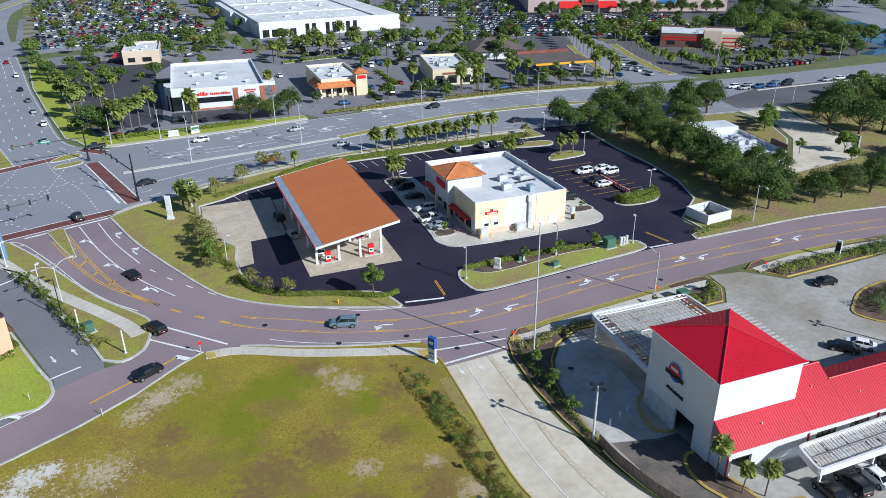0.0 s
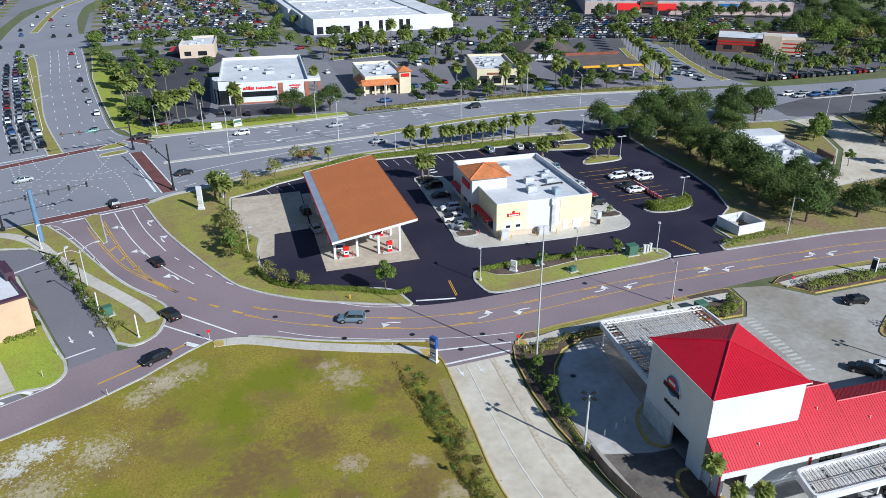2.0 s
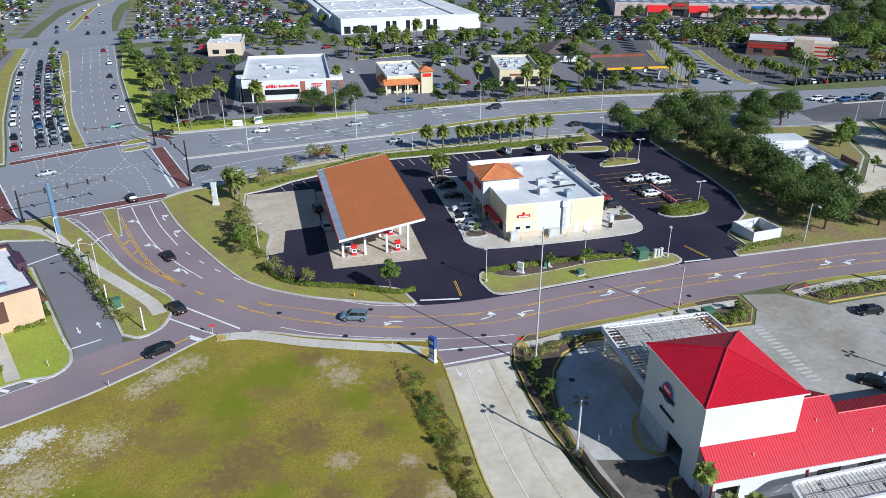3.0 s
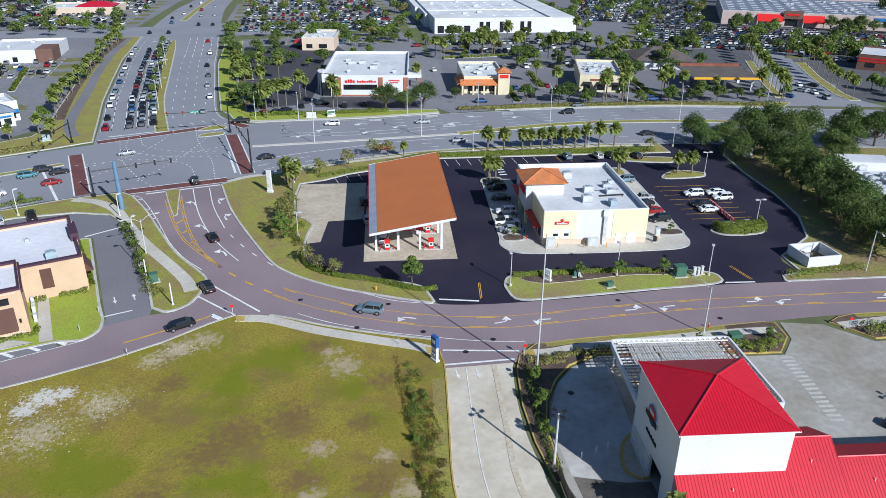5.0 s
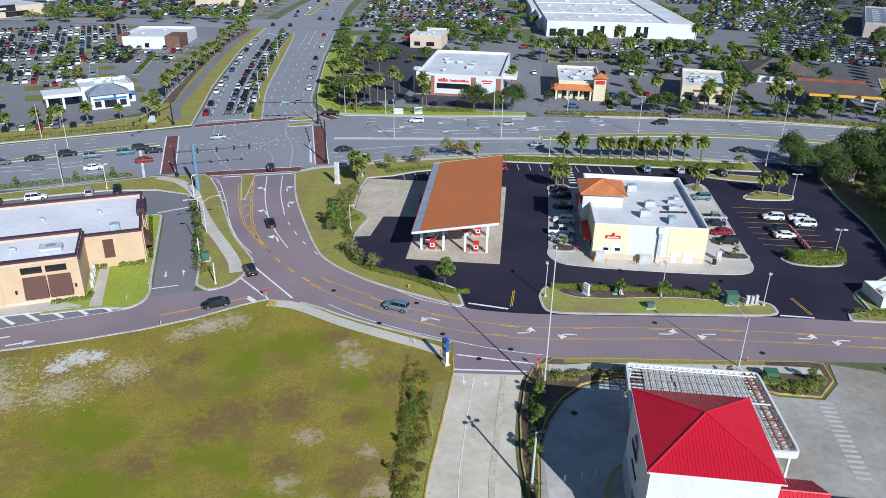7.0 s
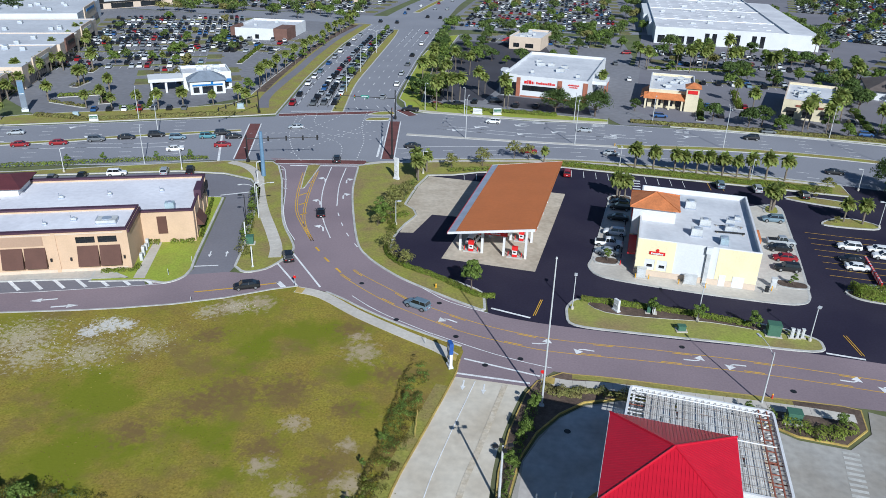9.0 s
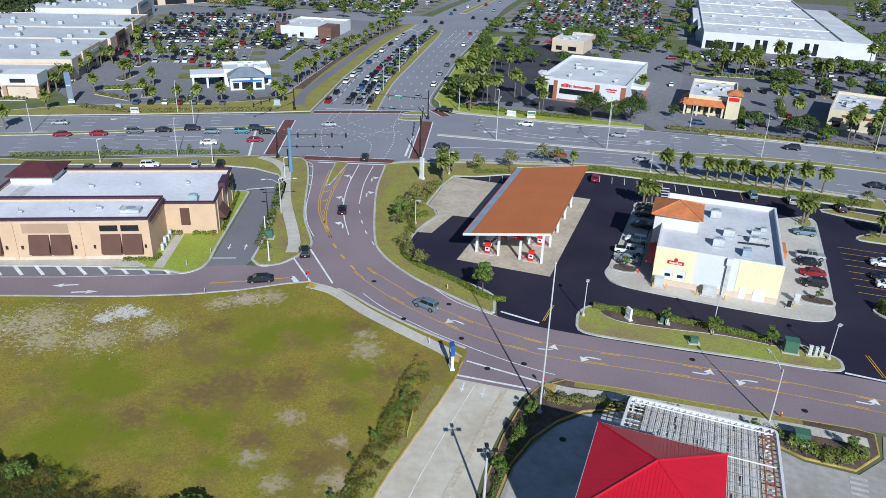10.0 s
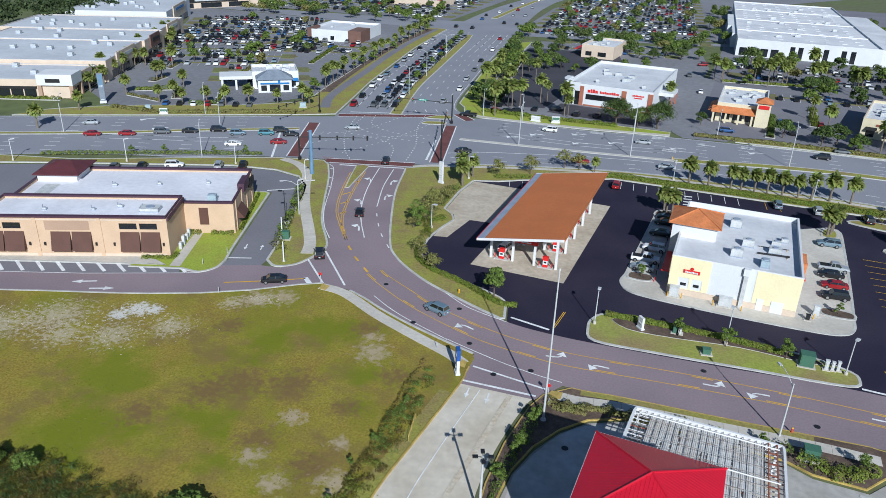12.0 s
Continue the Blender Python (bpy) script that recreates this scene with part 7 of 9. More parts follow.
# oaks on the east side
place(OAKS, [(89.3, 61.6, 0.95), (95.9, 55.4, 0.9), (105, 59.5, 1.0), (114.3, 53.9, 0.95), (101.1, 43.7, 0.9), (97.2, 27.7, 0.88), (96.8, 19.1, 0.86), (96.3, 11.1, 0.86), (94.9, 3.5, 0.84), (92.4, -4.1, 0.8), (91, -11.2, 0.75), (92.5, -19.2, 0.85), (109.3, 41.9, 0.9), (105, -21, 0.9), (113.3, -21.4, 0.85), (122.2, -22, 0.95), (129.7, 49.3, 0.9), (141, 52.6, 1.0), (149.1, 58.8, 0.75), (99.7, -15, 0.75), (131.3, -22.7, 0.9), (141.9, -24.4, 0.95), (154.1, -25.3, 1.0), (195.8, 16.5, 1.2), (169.6, 27.5, 1.15), (186.3, 33, 1.1), (211.3, 27.1, 1.1), (226.2, 15.1, 1.2), (201.8, 35, 1.0), (221.7, 38.6, 1.0), (247.3, 27.8, 1.1), (172.2, -22.8, 1.0), (194.7, -16.3, 1.1), (121.6, 44.1, 0.8), (88.8, 53.2, 0.75), (102, 50.6, 0.9), (101.2, 33.7, 1.05), (100.8, 24.7, 1.05), (100.4, 15.7, 1.0), (98.9, 7.1, 0.95), (97, -0.5, 0.9), (96, -9.5, 0.85), (112.1, 61.8, 1.0), (122.4, 58.1, 1.0), (134.7, 57.4, 1.0), (92.9, 43.4, 0.8), (119.6, 38.1, 0.8), (162.5, -12.8, 1.0), (178.9, -2.3, 1.1), (156.3, -14.9, 0.9), (133.2, 56.4, 0.85), (146, 58.7, 0.85)])
place(OAKS, [(102.6, 3.6, 0.72), (108.6, 1.2, 0.7), (114.8, -1.6, 0.68), (104, -6, 0.7), (287, 119, 1.0), (293, 129, 1.1), (299, 141, 1.15), (306, 152, 1.2), (313, 165, 1.2), (322, 192, 1.25), (334, 204, 1.3), (346, 214, 1.3), (300, 178, 1.2), (286, 186, 1.2), (272, 178, 1.1), (362, 236, 1.3), (330, 222, 1.3), (310, 206, 1.2)])
place(LIGHTS, [(131.9, 7.1, 1.15)])
place(MIDL, [(144, 30.9, 0.95), (140.5, 27.8, 0.8), (144.3, 2.8, 0.95), (139.1, -3.4, 0.8)])
place(OAKS, [(114.8, -48.5, 0.7), (124.6, -52.4, 0.8), (136.8, -58.1, 0.8)])
# pharmacy and restaurant grounds
place(MIDS, [(28.3, 124, 0.65), (-45.3, 117, 1.0), (-40.9, 115.7, 0.8), (-49.5, 121.6, 0.8), (53.2, 119, 0.9), (63.9, 114.9, 1.15), (68.4, 117.3, 0.9), (73.8, 112.6, 1.0), (88.5, 117.8, 0.8), (104.5, 112.4, 0.9), (130.7, 113.3, 0.7), (118.6, 116.8, 0.9), (100.3, 149.1, 0.9), (105.2, 158.8, 1.0), (108.1, 170.4, 1.0)])
place(MIDS, [(-59.5, 208.8), (-61.1, 222.3), (-64, 236.8), (-66.1, 252.7), (-51.3, 230.3), (-41.9, 222.6), (-38.3, 205.3), (-32.7, 196.9), (-19.4, 196.9), (-42.9, 252.5), (-25.9, 252.2), (-8.8, 248.2), (8.5, 252.4), (16.3, 258.3), (-51.5, 170.6), (3.8, 289.7, 0.9), (-15.8, 289.8, 0.9), (-35.7, 286.2, 0.9)], 1.05)
place(MIDL, [(-38.5, 192), (-3.5, 242.3), (7.6, 289.7), (23.7, 252.3), (31.3, 241.1), (-25.3, 190.2, 0.7), (62.2, 238.2), (99.6, 232.4), (127.3, 235.4), (36.8, 220.4), (44.6, 200.1, 0.8), (95.9, 198.4, 0.8), (2.1, 216.5, 0.8)])
place(OAKS, [(-54.4, 178.5, 0.6), (-50, 197.6, 0.62), (-59.1, 220.3, 0.6), (-43.9, 249.6, 0.6), (-44.6, 128.9, 0.62), (-40.3, 125.7, 0.55), (-47.8, 135.9, 0.55), (3.3, 241.5, 0.55), (15.9, 248.5, 0.55), (158.9, 20.3, 1.0), (163.8, 13.3, 1.05), (171.5, 11.8, 1.0), (182.1, 33.9, 1.1), (201.1, 37.6, 1.1), (191.4, 22.5, 1.1)])
place(MIDL, [(-52, 188, 0.9), (-55.8, 201.4, 0.8), (-5.9, 200.2, 0.9), (-47.6, 218.6, 0.9), (72.4, 111.1, 0.7), (92.5, 110.7, 0.7), (107.5, 117.4, 0.8), (115.6, 113.8, 0.8), (150.1, 113.9, 0.8)])
place(OAKS, [(2.2, 110.4, 0.85), (9.0, 111.0, 0.7), (15.2, 112.0, 0.92)])
place(TALLP, [(-36.7, 103.4), (-33.7, 114.5), (-31.2, 115.5), (-27.1, 129.9, 0.9), (-25.2, 132.8, 0.8), (-15.5, 114.5), (-14.1, 113.6, 0.7), (-36, 118.2), (-38.9, 123.9, 0.9), (-54.2, 174.5), (-52.5, 168.7, 0.9), (-49.3, 134.9), (-47.2, 141.6), (-41.4, 144.6, 0.8), (16.4, 146.4, 0.8), (34.4, 207.3, 0.8), (34.9, 214.7, 0.8), (34.8, 199.8, 0.9)])
place(TALLP, [(79.9, 113.8), (86.7, 113), (88.5, 115.9), (82.4, 117.7), (106.8, 120.3), (108.9, 128.1), (112.4, 120.4), (103.6, 118.3), (125.1, 119.8, 0.7), (139.7, 113.6), (146.1, 109.9), (52.4, 200.5), (54.8, 211.9), (58.3, 206.4), (69.2, 203), (72.1, 206.9), (83.4, 199.8), (86, 203.7), (47.2, 204), (31.4, 205.3), (66.4, 126.9, 0.9), (92.4, 127.6), (95.4, 131.6), (60.3, 210.2, 1.1), (64.3, 147.9, 0.8)])
for i in range(15):
    plant(TALLP, 146.8 + i * 2.9 * (0.93 + 0.005 * i), 110 + i * 7.2, rng.uniform(0.75, 1.0))
for i in range(10):
    plant(TALLP, 172.4 + i * 2.6 + rng.uniform(-0.8, 0.8), 108 + i * 7.6, rng.uniform(0.75, 1.0))
for x, y in ((205, 45), (213, 38), (199, 38), (208, 30), (151, 36), (148, 33)):
    plant(MIDL, x, y, 1.5 if x > 190 else 0.9)
for i in range(9):
    plant(PALMS, 186 + i * 7.5, 100 + rng.uniform(-2, 1), rng.uniform(1.0, 1.3))
for i in range(15):
    t = i / 14
    plant(TALLP, -104.5 - 20 * t + rng.uniform(-1.2, 1.2), 112 + 166 * t, rng.uniform(0.6, 0.85))
for i in range(17):
    t = i / 16
    plant(rng.choice((PALMS, TALLP, MIDL)), -106 - 20 * t + rng.uniform(-1.6, 1.6), 108 + 172 * t, rng.uniform(0.6, 0.8))
for x, y in ((-115.1, 79), (-122.7, 77), (-107.4, 84.8), (-101.7, 92.6), (-128.4, 73.2), (-136, 71.2), (-143.3, 69.2), (-98, 88.6)):
    plant(PALMS, x + rng.uniform(-1, 1), y + rng.uniform(-1, 1), rng.uniform(0.9, 1.3))
for i in range(16):
    t = i / 15
    plant(TALLP if i % 3 else MIDL, -180 - 50 * t + rng.uniform(-2, 2), 78 + 108 * t, rng.uniform(0.6, 0.9))
for i in range(9):
    plant(MIDL, -78 - 22 * i / 8 + rng.uniform(-0.5, 0.5), 130 + 130 * i / 8, rng.uniform(0.42, 0.6))
place(PALMS, [(-153.7, 29, 1.5), (-158.6, 50.1, 1.3)])
# car-park trees near enough to count
for x0, x1, y0, y1, n, kinds, k_ in ((118, 160, 196, 218, 8, (MIDS, MIDL), 1.0), (-182, -140, 130, 200, 9, (PALMS, MIDL), 0.8), (38, 118, 222, 262, 12, (MIDL, MIDS, TALLP), 1.0), (100, 128, 152, 205, 12, (MIDS, MIDS, TALLP), 1.05), (50, 108, 165, 205, 9, (MIDS, MIDL, TALLP), 0.9), (-56, -34, 140, 195, 5, (MIDS, TALLP), 1.0), (250, 330, 112, 150, 9, (MIDS, MIDL), 1.0)):
    for _ in range(n):
        plant(rng.choice(kinds), rng.uniform(x0, x1), rng.uniform(y0, y1), k_ * rng.uniform(0.85, 1.3), 0.0)


def far_grove(name, points, seed, label):
    """Uncountable small trees of the far car parks, joined: each a crown of tufts on a short stem."""
    r = np.random.RandomState(seed)
    cl, pick = [], []
    stems = bmesh.new()
    for x, y, k in points:
        h, w = r.uniform(4.6, 7.0) * k, r.uniform(3.2, 5.2) * k
        tube(stems, (x, y, 0), (x, y, h * 0.6), 0.15, 0.1, 5, False)
        pick += [r.rand()] * 6
        for _ in range(6):
            cl.append(((x + r.uniform(-0.5, 0.5) * w, y + r.uniform(-0.5, 0.5) * w, h * r.uniform(0.45, 0.85)), (w * 0.5, w * 0.5, w * r.uniform(0.35, 0.5))))
    cs, ns = clump_points(r, cl, 70)
    pick = np.array(pick).repeat(70)
    e = thing(name, label, "trees", kind="stuff")
    for leaf, sel in (("oak_light", pick < 0.4), ("light_leaf", (pick >= 0.4) & (pick < 0.85)), ("olive_leaf", pick >= 0.85)):
        o = new("crowns", leaf_mesh("crowns", cs[sel], ns[sel], 0.62, M[leaf], seed))
        o.parent = e
    part("stems", stems, M["bark"], e)
    return e


# the far lots: x, y, turn, double rows, bays in a row, spacing, share filled, trees for each strip, their size
LOTS = (
    (-66, 300, 3, 13, 31, 19.0, 0.7, 4, 0.9), (-40, 254, 0, 2, 17, 19.0, 0.25, 4, 1.1), (142, 238, -24, 5, 46, 16.5, 0.9, 6, 1.05), (134, 334, -24, 8, 29, 16.5, 0.9, 4, 1.05), (204, 190, -24, 1, 18, 16.5, 0.6, 5, 1.1),
    (40, 246, 0, 1, 26, 17.0, 0.8, 4, 1.0), (44, 222, 0, 1, 24, 17.0, 0.5, 4, 0.9), (-214, 168, 26, 6, 24, 16.5, 0.66, 1, 0.6), (-196, 122, 26, 3, 20, 16.5, 0.45, 1, 0.6), (-168, 178, 8, 3, 14, 16.0, 0.4, 1, 0.6),
    (-290, 325, 3, 12, 54, 19.0, 0.6, 7, 0.9), (226, 150, -40, 1, 20, 16.0, 0.5, 2, 1.0), (150, 462, -10, 8, 40, 18.0, 0.6, 6, 1.1), (-146, 112, 30, 2, 9, 16.0, 0.35, 0, 0.6), (-48, 131, 96, 1, 12, 15.0, 0.12, 0, 1.0), (56, 182, 0, 1, 14, 16.0, 0.35, 2, 0.8))
lot_rng = random.Random(5)
far_points = [(x, y, 1.0) for x, y in [(lot_rng.uniform(-70, 25), lot_rng.uniform(268, 296)) for _ in range(16)] + [(lot_rng.uniform(-250, -125), lot_rng.uniform(284, 312)) for _ in range(34)] + [(lot_rng.uniform(26, 38), lot_rng.uniform(290, 470)) for _ in range(12)]]
far_points += [(lot_rng.uniform(188, 315), lot_rng.uniform(104, 134), lot_rng.uniform(0.8, 1.3)) for _ in range(34)] + [(lot_rng.uniform(262, 320), lot_rng.uniform(135, 200), lot_rng.uniform(1.0, 1.5)) for _ in range(40)] + [(lot_rng.uniform(200, 246), lot_rng.uniform(192, 216), lot_rng.uniform(0.9, 1.4)) for _ in range(12)]
far_points += [(lot_rng.uniform(123.5, 131), lot_rng.uniform(282, 430), lot_rng.uniform(0.8, 1.2)) for _ in range(24)]
strips = bmesh.new()
for x, y, rz, rows, n, gap, fill, trees, k_ in LOTS:
    for j in range(rows):
        width = n * 2.9
        prism(strips, turn(rect(-6, width + 6, j * gap - 0.9, j * gap + 0.9), x, y, rz), -0.1, 0.13)
        for ex in (-6, width):
            prism(strips, turn(rect(ex - 1, ex + 5, j * gap - 4.6, j * gap + 4.6), x, y, rz), -0.1, 0.125)
        for i in range(trees):
            u = (i + lot_rng.uniform(0.1, 0.9)) / trees * (width + 8) - 4
            far_points.append((*turn([(u, j * gap + lot_rng.uniform(-0.5, 0.5))], x, y, rz)[0], k_ * lot_rng.uniform(0.75, 1.2)))
solo("lot_strips", strips, M["lawn_lot"], "narrow planted strips between rows of parked cars", "planting", kind="stuff")
far_grove("far_trees", far_points, 31, "many small green trees across the far car parks")
place(OAKS, [(*turn([(u, -9 - 3 * (i % 2))], 222, 304, -25)[0], 0.75 + 0.08 * (i % 3)) for i, u in enumerate((60, 67, 75, 82, 90, 97, 105, 113, 121, 8, 14))])
place(MIDS, [(112, 111.4, 0.85), (121.5, 110.6, 0.9), (109, 160, 0.9), (106.5, 167, 1.0), (110, 176, 1.0), (141, 184, 1.0), (146.5, 176, 0.9), (113, 164, 0.8)])
place(MIDL, [(136.6, 108.6, 0.75), (141, 166, 0.7), (104, 112.5, 0.7)])
place(OAKS, [(274.7, 101.4, 0.7), (267.5, 106, 0.6), (326.9, 179.1, 1.1), (317.8, 182, 1.0), (308.6, 181.6, 0.9), (336.4, 193.8, 1.1), (350.4, 218.1, 1.2), (302.9, 195.1, 1.0), (287.9, 184.9, 0.9)])


def far_wood(name, x0, x1, y0, y1, n, seed, label):
    r = np.random.RandomState(seed)
    cl = [((r.uniform(x0, x1), r.uniform(y0, y1), r.uniform(5, 9)), (r.uniform(3, 6), r.uniform(3, 6), r.uniform(3, 5))) for _ in range(n)]
    cs, ns = clump_points(r, cl, 110)
    return tagged(new(name, leaf_mesh(name, cs, ns, 1.1, M["wood_leaf"], seed)), label, "woods", kind="stuff")


far_wood("far_woods", -480, -285, 20, 300, 240, 5, "dense dark woods behind the shops")
far_wood("far_woods", 330, 620, 190, 480, 220, 6, "dense green woods beyond the pond")
far_wood("far_woods", 240, 420, 400, 640, 150, 7, "dense green woods beyond the lots")


def hedge(line, w, h, leaf="hedge_leaf", label="clipped green hedge round the yard", name="hedge", density=75, size=0.19, z=0.12, seed=3, ragged=0.25, category="hedge", kind=""):
    """Leaf tufts over a long mound; split into its single shrubs unless it is uncountable scrub."""
    r = np.random.RandomState(seed)
    L = length_of(line)
    n = int(L * density)
    pts = np.array(line)
    seg = np.linalg.norm(np.diff(pts, axis=0), axis=1)
    cum = np.concatenate([[0], np.cumsum(seg)])
    s = np.sort(r.rand(n)) * L
    c = np.stack([np.interp(s, cum, pts[:, 0]), np.interp(s, cum, pts[:, 1])], 1)
    d = np.stack([np.interp(s + 0.1, cum, pts[:, 0]), np.interp(s + 0.1, cum, pts[:, 1])], 1) - np.stack([np.interp(s - 0.1, cum, pts[:, 0]), np.interp(s - 0.1, cum, pts[:, 1])], 1)
    d /= np.linalg.norm(d, axis=1, keepdims=True) + 1e-9
    nx = np.stack([-d[:, 1], d[:, 0]], 1)
    wob = np.interp(s, np.linspace(0, L, int(L / 1.1) + 3), r.uniform(1 - ragged, 1 + ragged * 0.8, int(L / 1.1) + 3))
    a = r.uniform(0, math.pi, n)
    rad = 1 - 0.4 * r.rand(n) ** 2
    u, v = np.cos(a) * rad, np.sin(a) ** 0.6 * rad
    cs = np.concatenate([c + nx * (u * w / 2 * wob)[:, None], (z + v * h * wob)[:, None]], 1)
    ns = np.concatenate([nx * u[:, None], v[:, None] + 0.2], 1) + r.normal(size=(n, 3)) * 0.25
    if kind:
        return tagged(new(name, leaf_mesh(name, cs, ns, size, M[leaf], seed)), label, category, kind=kind)
    e = thing(name, label, category)
    k = max(1, int(L / max(1.6, w)))
    which = np.minimum((s / L * k + r.normal(size=n) * 0.06).clip(0).astype(int), k - 1)
    for i in range(k):
        if (which == i).sum() > 3:
            o = new("shrub", leaf_mesh("shrub", cs[which == i], ns[which == i], size, M[leaf], seed + i))
            o.parent = e
    return e


hedge(bend([(-22.5, -1.6), (-20.8, -8), (-16.2, -12.4), (-8.3, -15.9), (-1.3, -20.1), (2.2, -20.2)], 6), 1.2, 0.85, seed=1, ragged=0.2, density=200, size=0.17)
hedge([(16.8, -17), (26.8, -17.1), (34.5, -17.3), (44.6, -18.6)], 1.2, 0.95, seed=2, density=230, ragged=0.15, size=0.17)
hedge([(-4.6, 49.1), (8.4, 57), (38.3, 56.5), (74.6, 55.3)], 2.2, 1.2, seed=3, density=210, ragged=0.2)
hedge([(-19.5, 42.9), (-9.6, 47), (-3.6, 49.5)], 1.4, 1.2, seed=4)
hedge([(64.8, 0), (65.4, -2.8), (69.7, -3.7), (74.9, -2.6), (76.1, 1.5)], 1.4, 1.9, seed=5, density=260, ragged=0.15)
hedge([(65.6, -0.8), (75.4, -0.6)], 3.0, 1.8, seed=6, density=330, ragged=0.15)
hedge([(67.5, -23), (79.1, -22.2), (84.3, -21.7)], 1.8, 1.1, seed=7)
hedge(bend([(-60.8, 17.3), (-56.5, 8), (-52.2, -3.4), (-48.4, -13.8)], 6), 2.0, 1.5, seed=8, ragged=0.6, label="ragged green shrubs on the drive island")
hedge([(-49, -13.3), (-45.7, -16.7)], 2.6, 0.9, "olive_leaf", seed=9, ragged=0.6, label="low brownish shrubs in mulch")
hedge([(-24.7, 8.8), (-22.1, 12.3)], 1.6, 1.1, seed=11)
hedge(bend([(-6.5, -41.6), (-6.8, -48.2), (-6.3, -56.3), (-5.9, -64.4), (-5.8, -72.5), (-4.6, -80.6)], 5), 0.6, 0.6, "weed_leaf", "ragged weeds along the field's edge", density=16, seed=12, ragged=0.9, size=0.17)
hedge(bend([(12.6, -44.6), (15.7, -44.8), (19.7, -43.8), (27.9, -43.6)], 5), 1.9, 0.8, "olive_leaf", seed=14, ragged=0.6, label="low mixed shrubs in a mulched bed", density=150, size=0.16)
hedge([(13.6, -45.5), (18.2, -45.4)], 1.4, 0.6, "olive_leaf", seed=44, ragged=0.8, label="low brownish shrubs in mulch", density=150, size=0.16)
hedge(bend([(12, -46.1), (11.6, -52.2), (10.7, -60.3), (10.2, -69.5)], 5), 1.3, 0.7, "light_leaf", seed=15, ragged=0.9, label="light green shrubs beside the driveway", density=60, size=0.16)
hedge([(27.9, -43.2), (44.2, -43.3)], 1.5, 1.0, "light_leaf", seed=16, ragged=0.8, density=70, size=0.18)
hedge([(-27.2, 12.2), (-25.3, 8.8), (-23.4, 4.8), (-22.6, 0.9)], 2.4, 1.1, seed=45, ragged=0.6, density=100, size=0.18, label="dense green shrubs beside the forecourt")
hedge([(-26, 18.7), (-26.3, 25.6), (-26, 32.5)], 1.8, 0.9, "light_leaf", seed=46, ragged=0.7, density=70, size=0.18, label="loose green shrubs beside the forecourt")
hedge([(44.7, -44.5), (49.8, -46.3), (53.8, -43.4)], 2.8, 1.5, seed=17, ragged=0.5, density=120, label="bushy green shrubs by the car wash exit")
hedge([(68.9, -43.1), (81.4, -43.4), (102.3, -44.3)], 3.0, 1.3, "hedge_leaf", seed=18, ragged=0.5, density=110, label="bushy green shrubs by the car wash exit")
hedge([(71.7, -60.2), (78.5, -58.9), (86.9, -59.3)], 4.0, 1.7, "oak_leaf", seed=47, ragged=0.6, density=150, label="dark green bushes round the wash yard")
hedge([(75.5, -64.6), (86, -63.4)], 3.4, 1.3, "light_leaf", seed=48, ragged=0.7, density=110, label="bushy green shrubs by the car wash exit")
hedge([(89.8, -44.6), (100.3, -46.8), (105.6, -52.7), (108.3, -60.8)], 3.4, 2.2, "oak_leaf", seed=19, ragged=0.5, density=150, label="dark green bushes round the wash yard")
hedge([(-152.7, 57.7), (-134.5, 58.3), (-113.5, 69.5), (-96.3, 77.9)], 2.2, 1.0, "olive_leaf", seed=20, size=0.35, label="brownish low hedge along the verge")
hedge([(-42, 107.6), (-18.7, 107.3), (2.9, 108)], 1.8, 1.2, seed=21, size=0.32)
hedge([(26.6, 108.4), (60.4, 109.8), (100.6, 109), (137, 103.3)], 2.0, 0.9, "olive_leaf", seed=22, size=0.35, label="brownish low hedge along the verge")
hedge([(-133.7, 10.8), (-97.5, 28.2), (-82.2, 34.8)], 1.4, 1.0, seed=23, label="low green hedge behind the restaurant")
hedge([(186.4, 100), (218.5, 100.6), (255.2, 100.7)], 1.6, 0.9, seed=24, size=0.35)
hedge(turn([(10.6, 9.0), (10.6, 30.5)], GX, GY, GR), 0.8, 0.9, "hedge_leaf", seed=25, label="shrubs along the restaurant wall")
hedge(turn([(0.9, 7.5), (3.0, 7.5)], GX, GY, GR), 1.0, 0.9, seed=26)
hedge(turn([(5.0, 7.5), (9.6, 7.5)], GX, GY, GR), 1.0, 0.9, seed=27)
hedge(turn([(-5.2, -4.0), (0.6, -4.0), (0.9, -2.4)], GX, GY, GR), 0.9, 0.8, seed=28)


def scrub(x0, x1, y0, y1, n, h, leaf, seed, label):
    """Low weeds in uneven clumps, thinning out towards the far edge."""
    r = np.random.RandomState(seed)
    x, y = r.uniform(x0, x1, n), y1 - (y1 - y0) * r.rand(n) ** 0.6 + 1.2 * np.sin(r.rand(n) * 6)
    cl = [((x[i], y[i], 0.1 + h * r.uniform(0.0, 0.4)), (r.uniform(0.35, 1.1), r.uniform(0.35, 1.1), h * r.uniform(0.3, 0.7))) for i in range(n)]
    cs, ns = clump_points(r, cl, 60)
    cs[:, 2] = np.maximum(cs[:, 2], 0.08)
    return tagged(new("scrub", leaf_mesh("scrub", cs, ns + np.array((0, 0, 0.6)), 0.115, M[leaf], seed)), label, "scrub", kind="stuff")


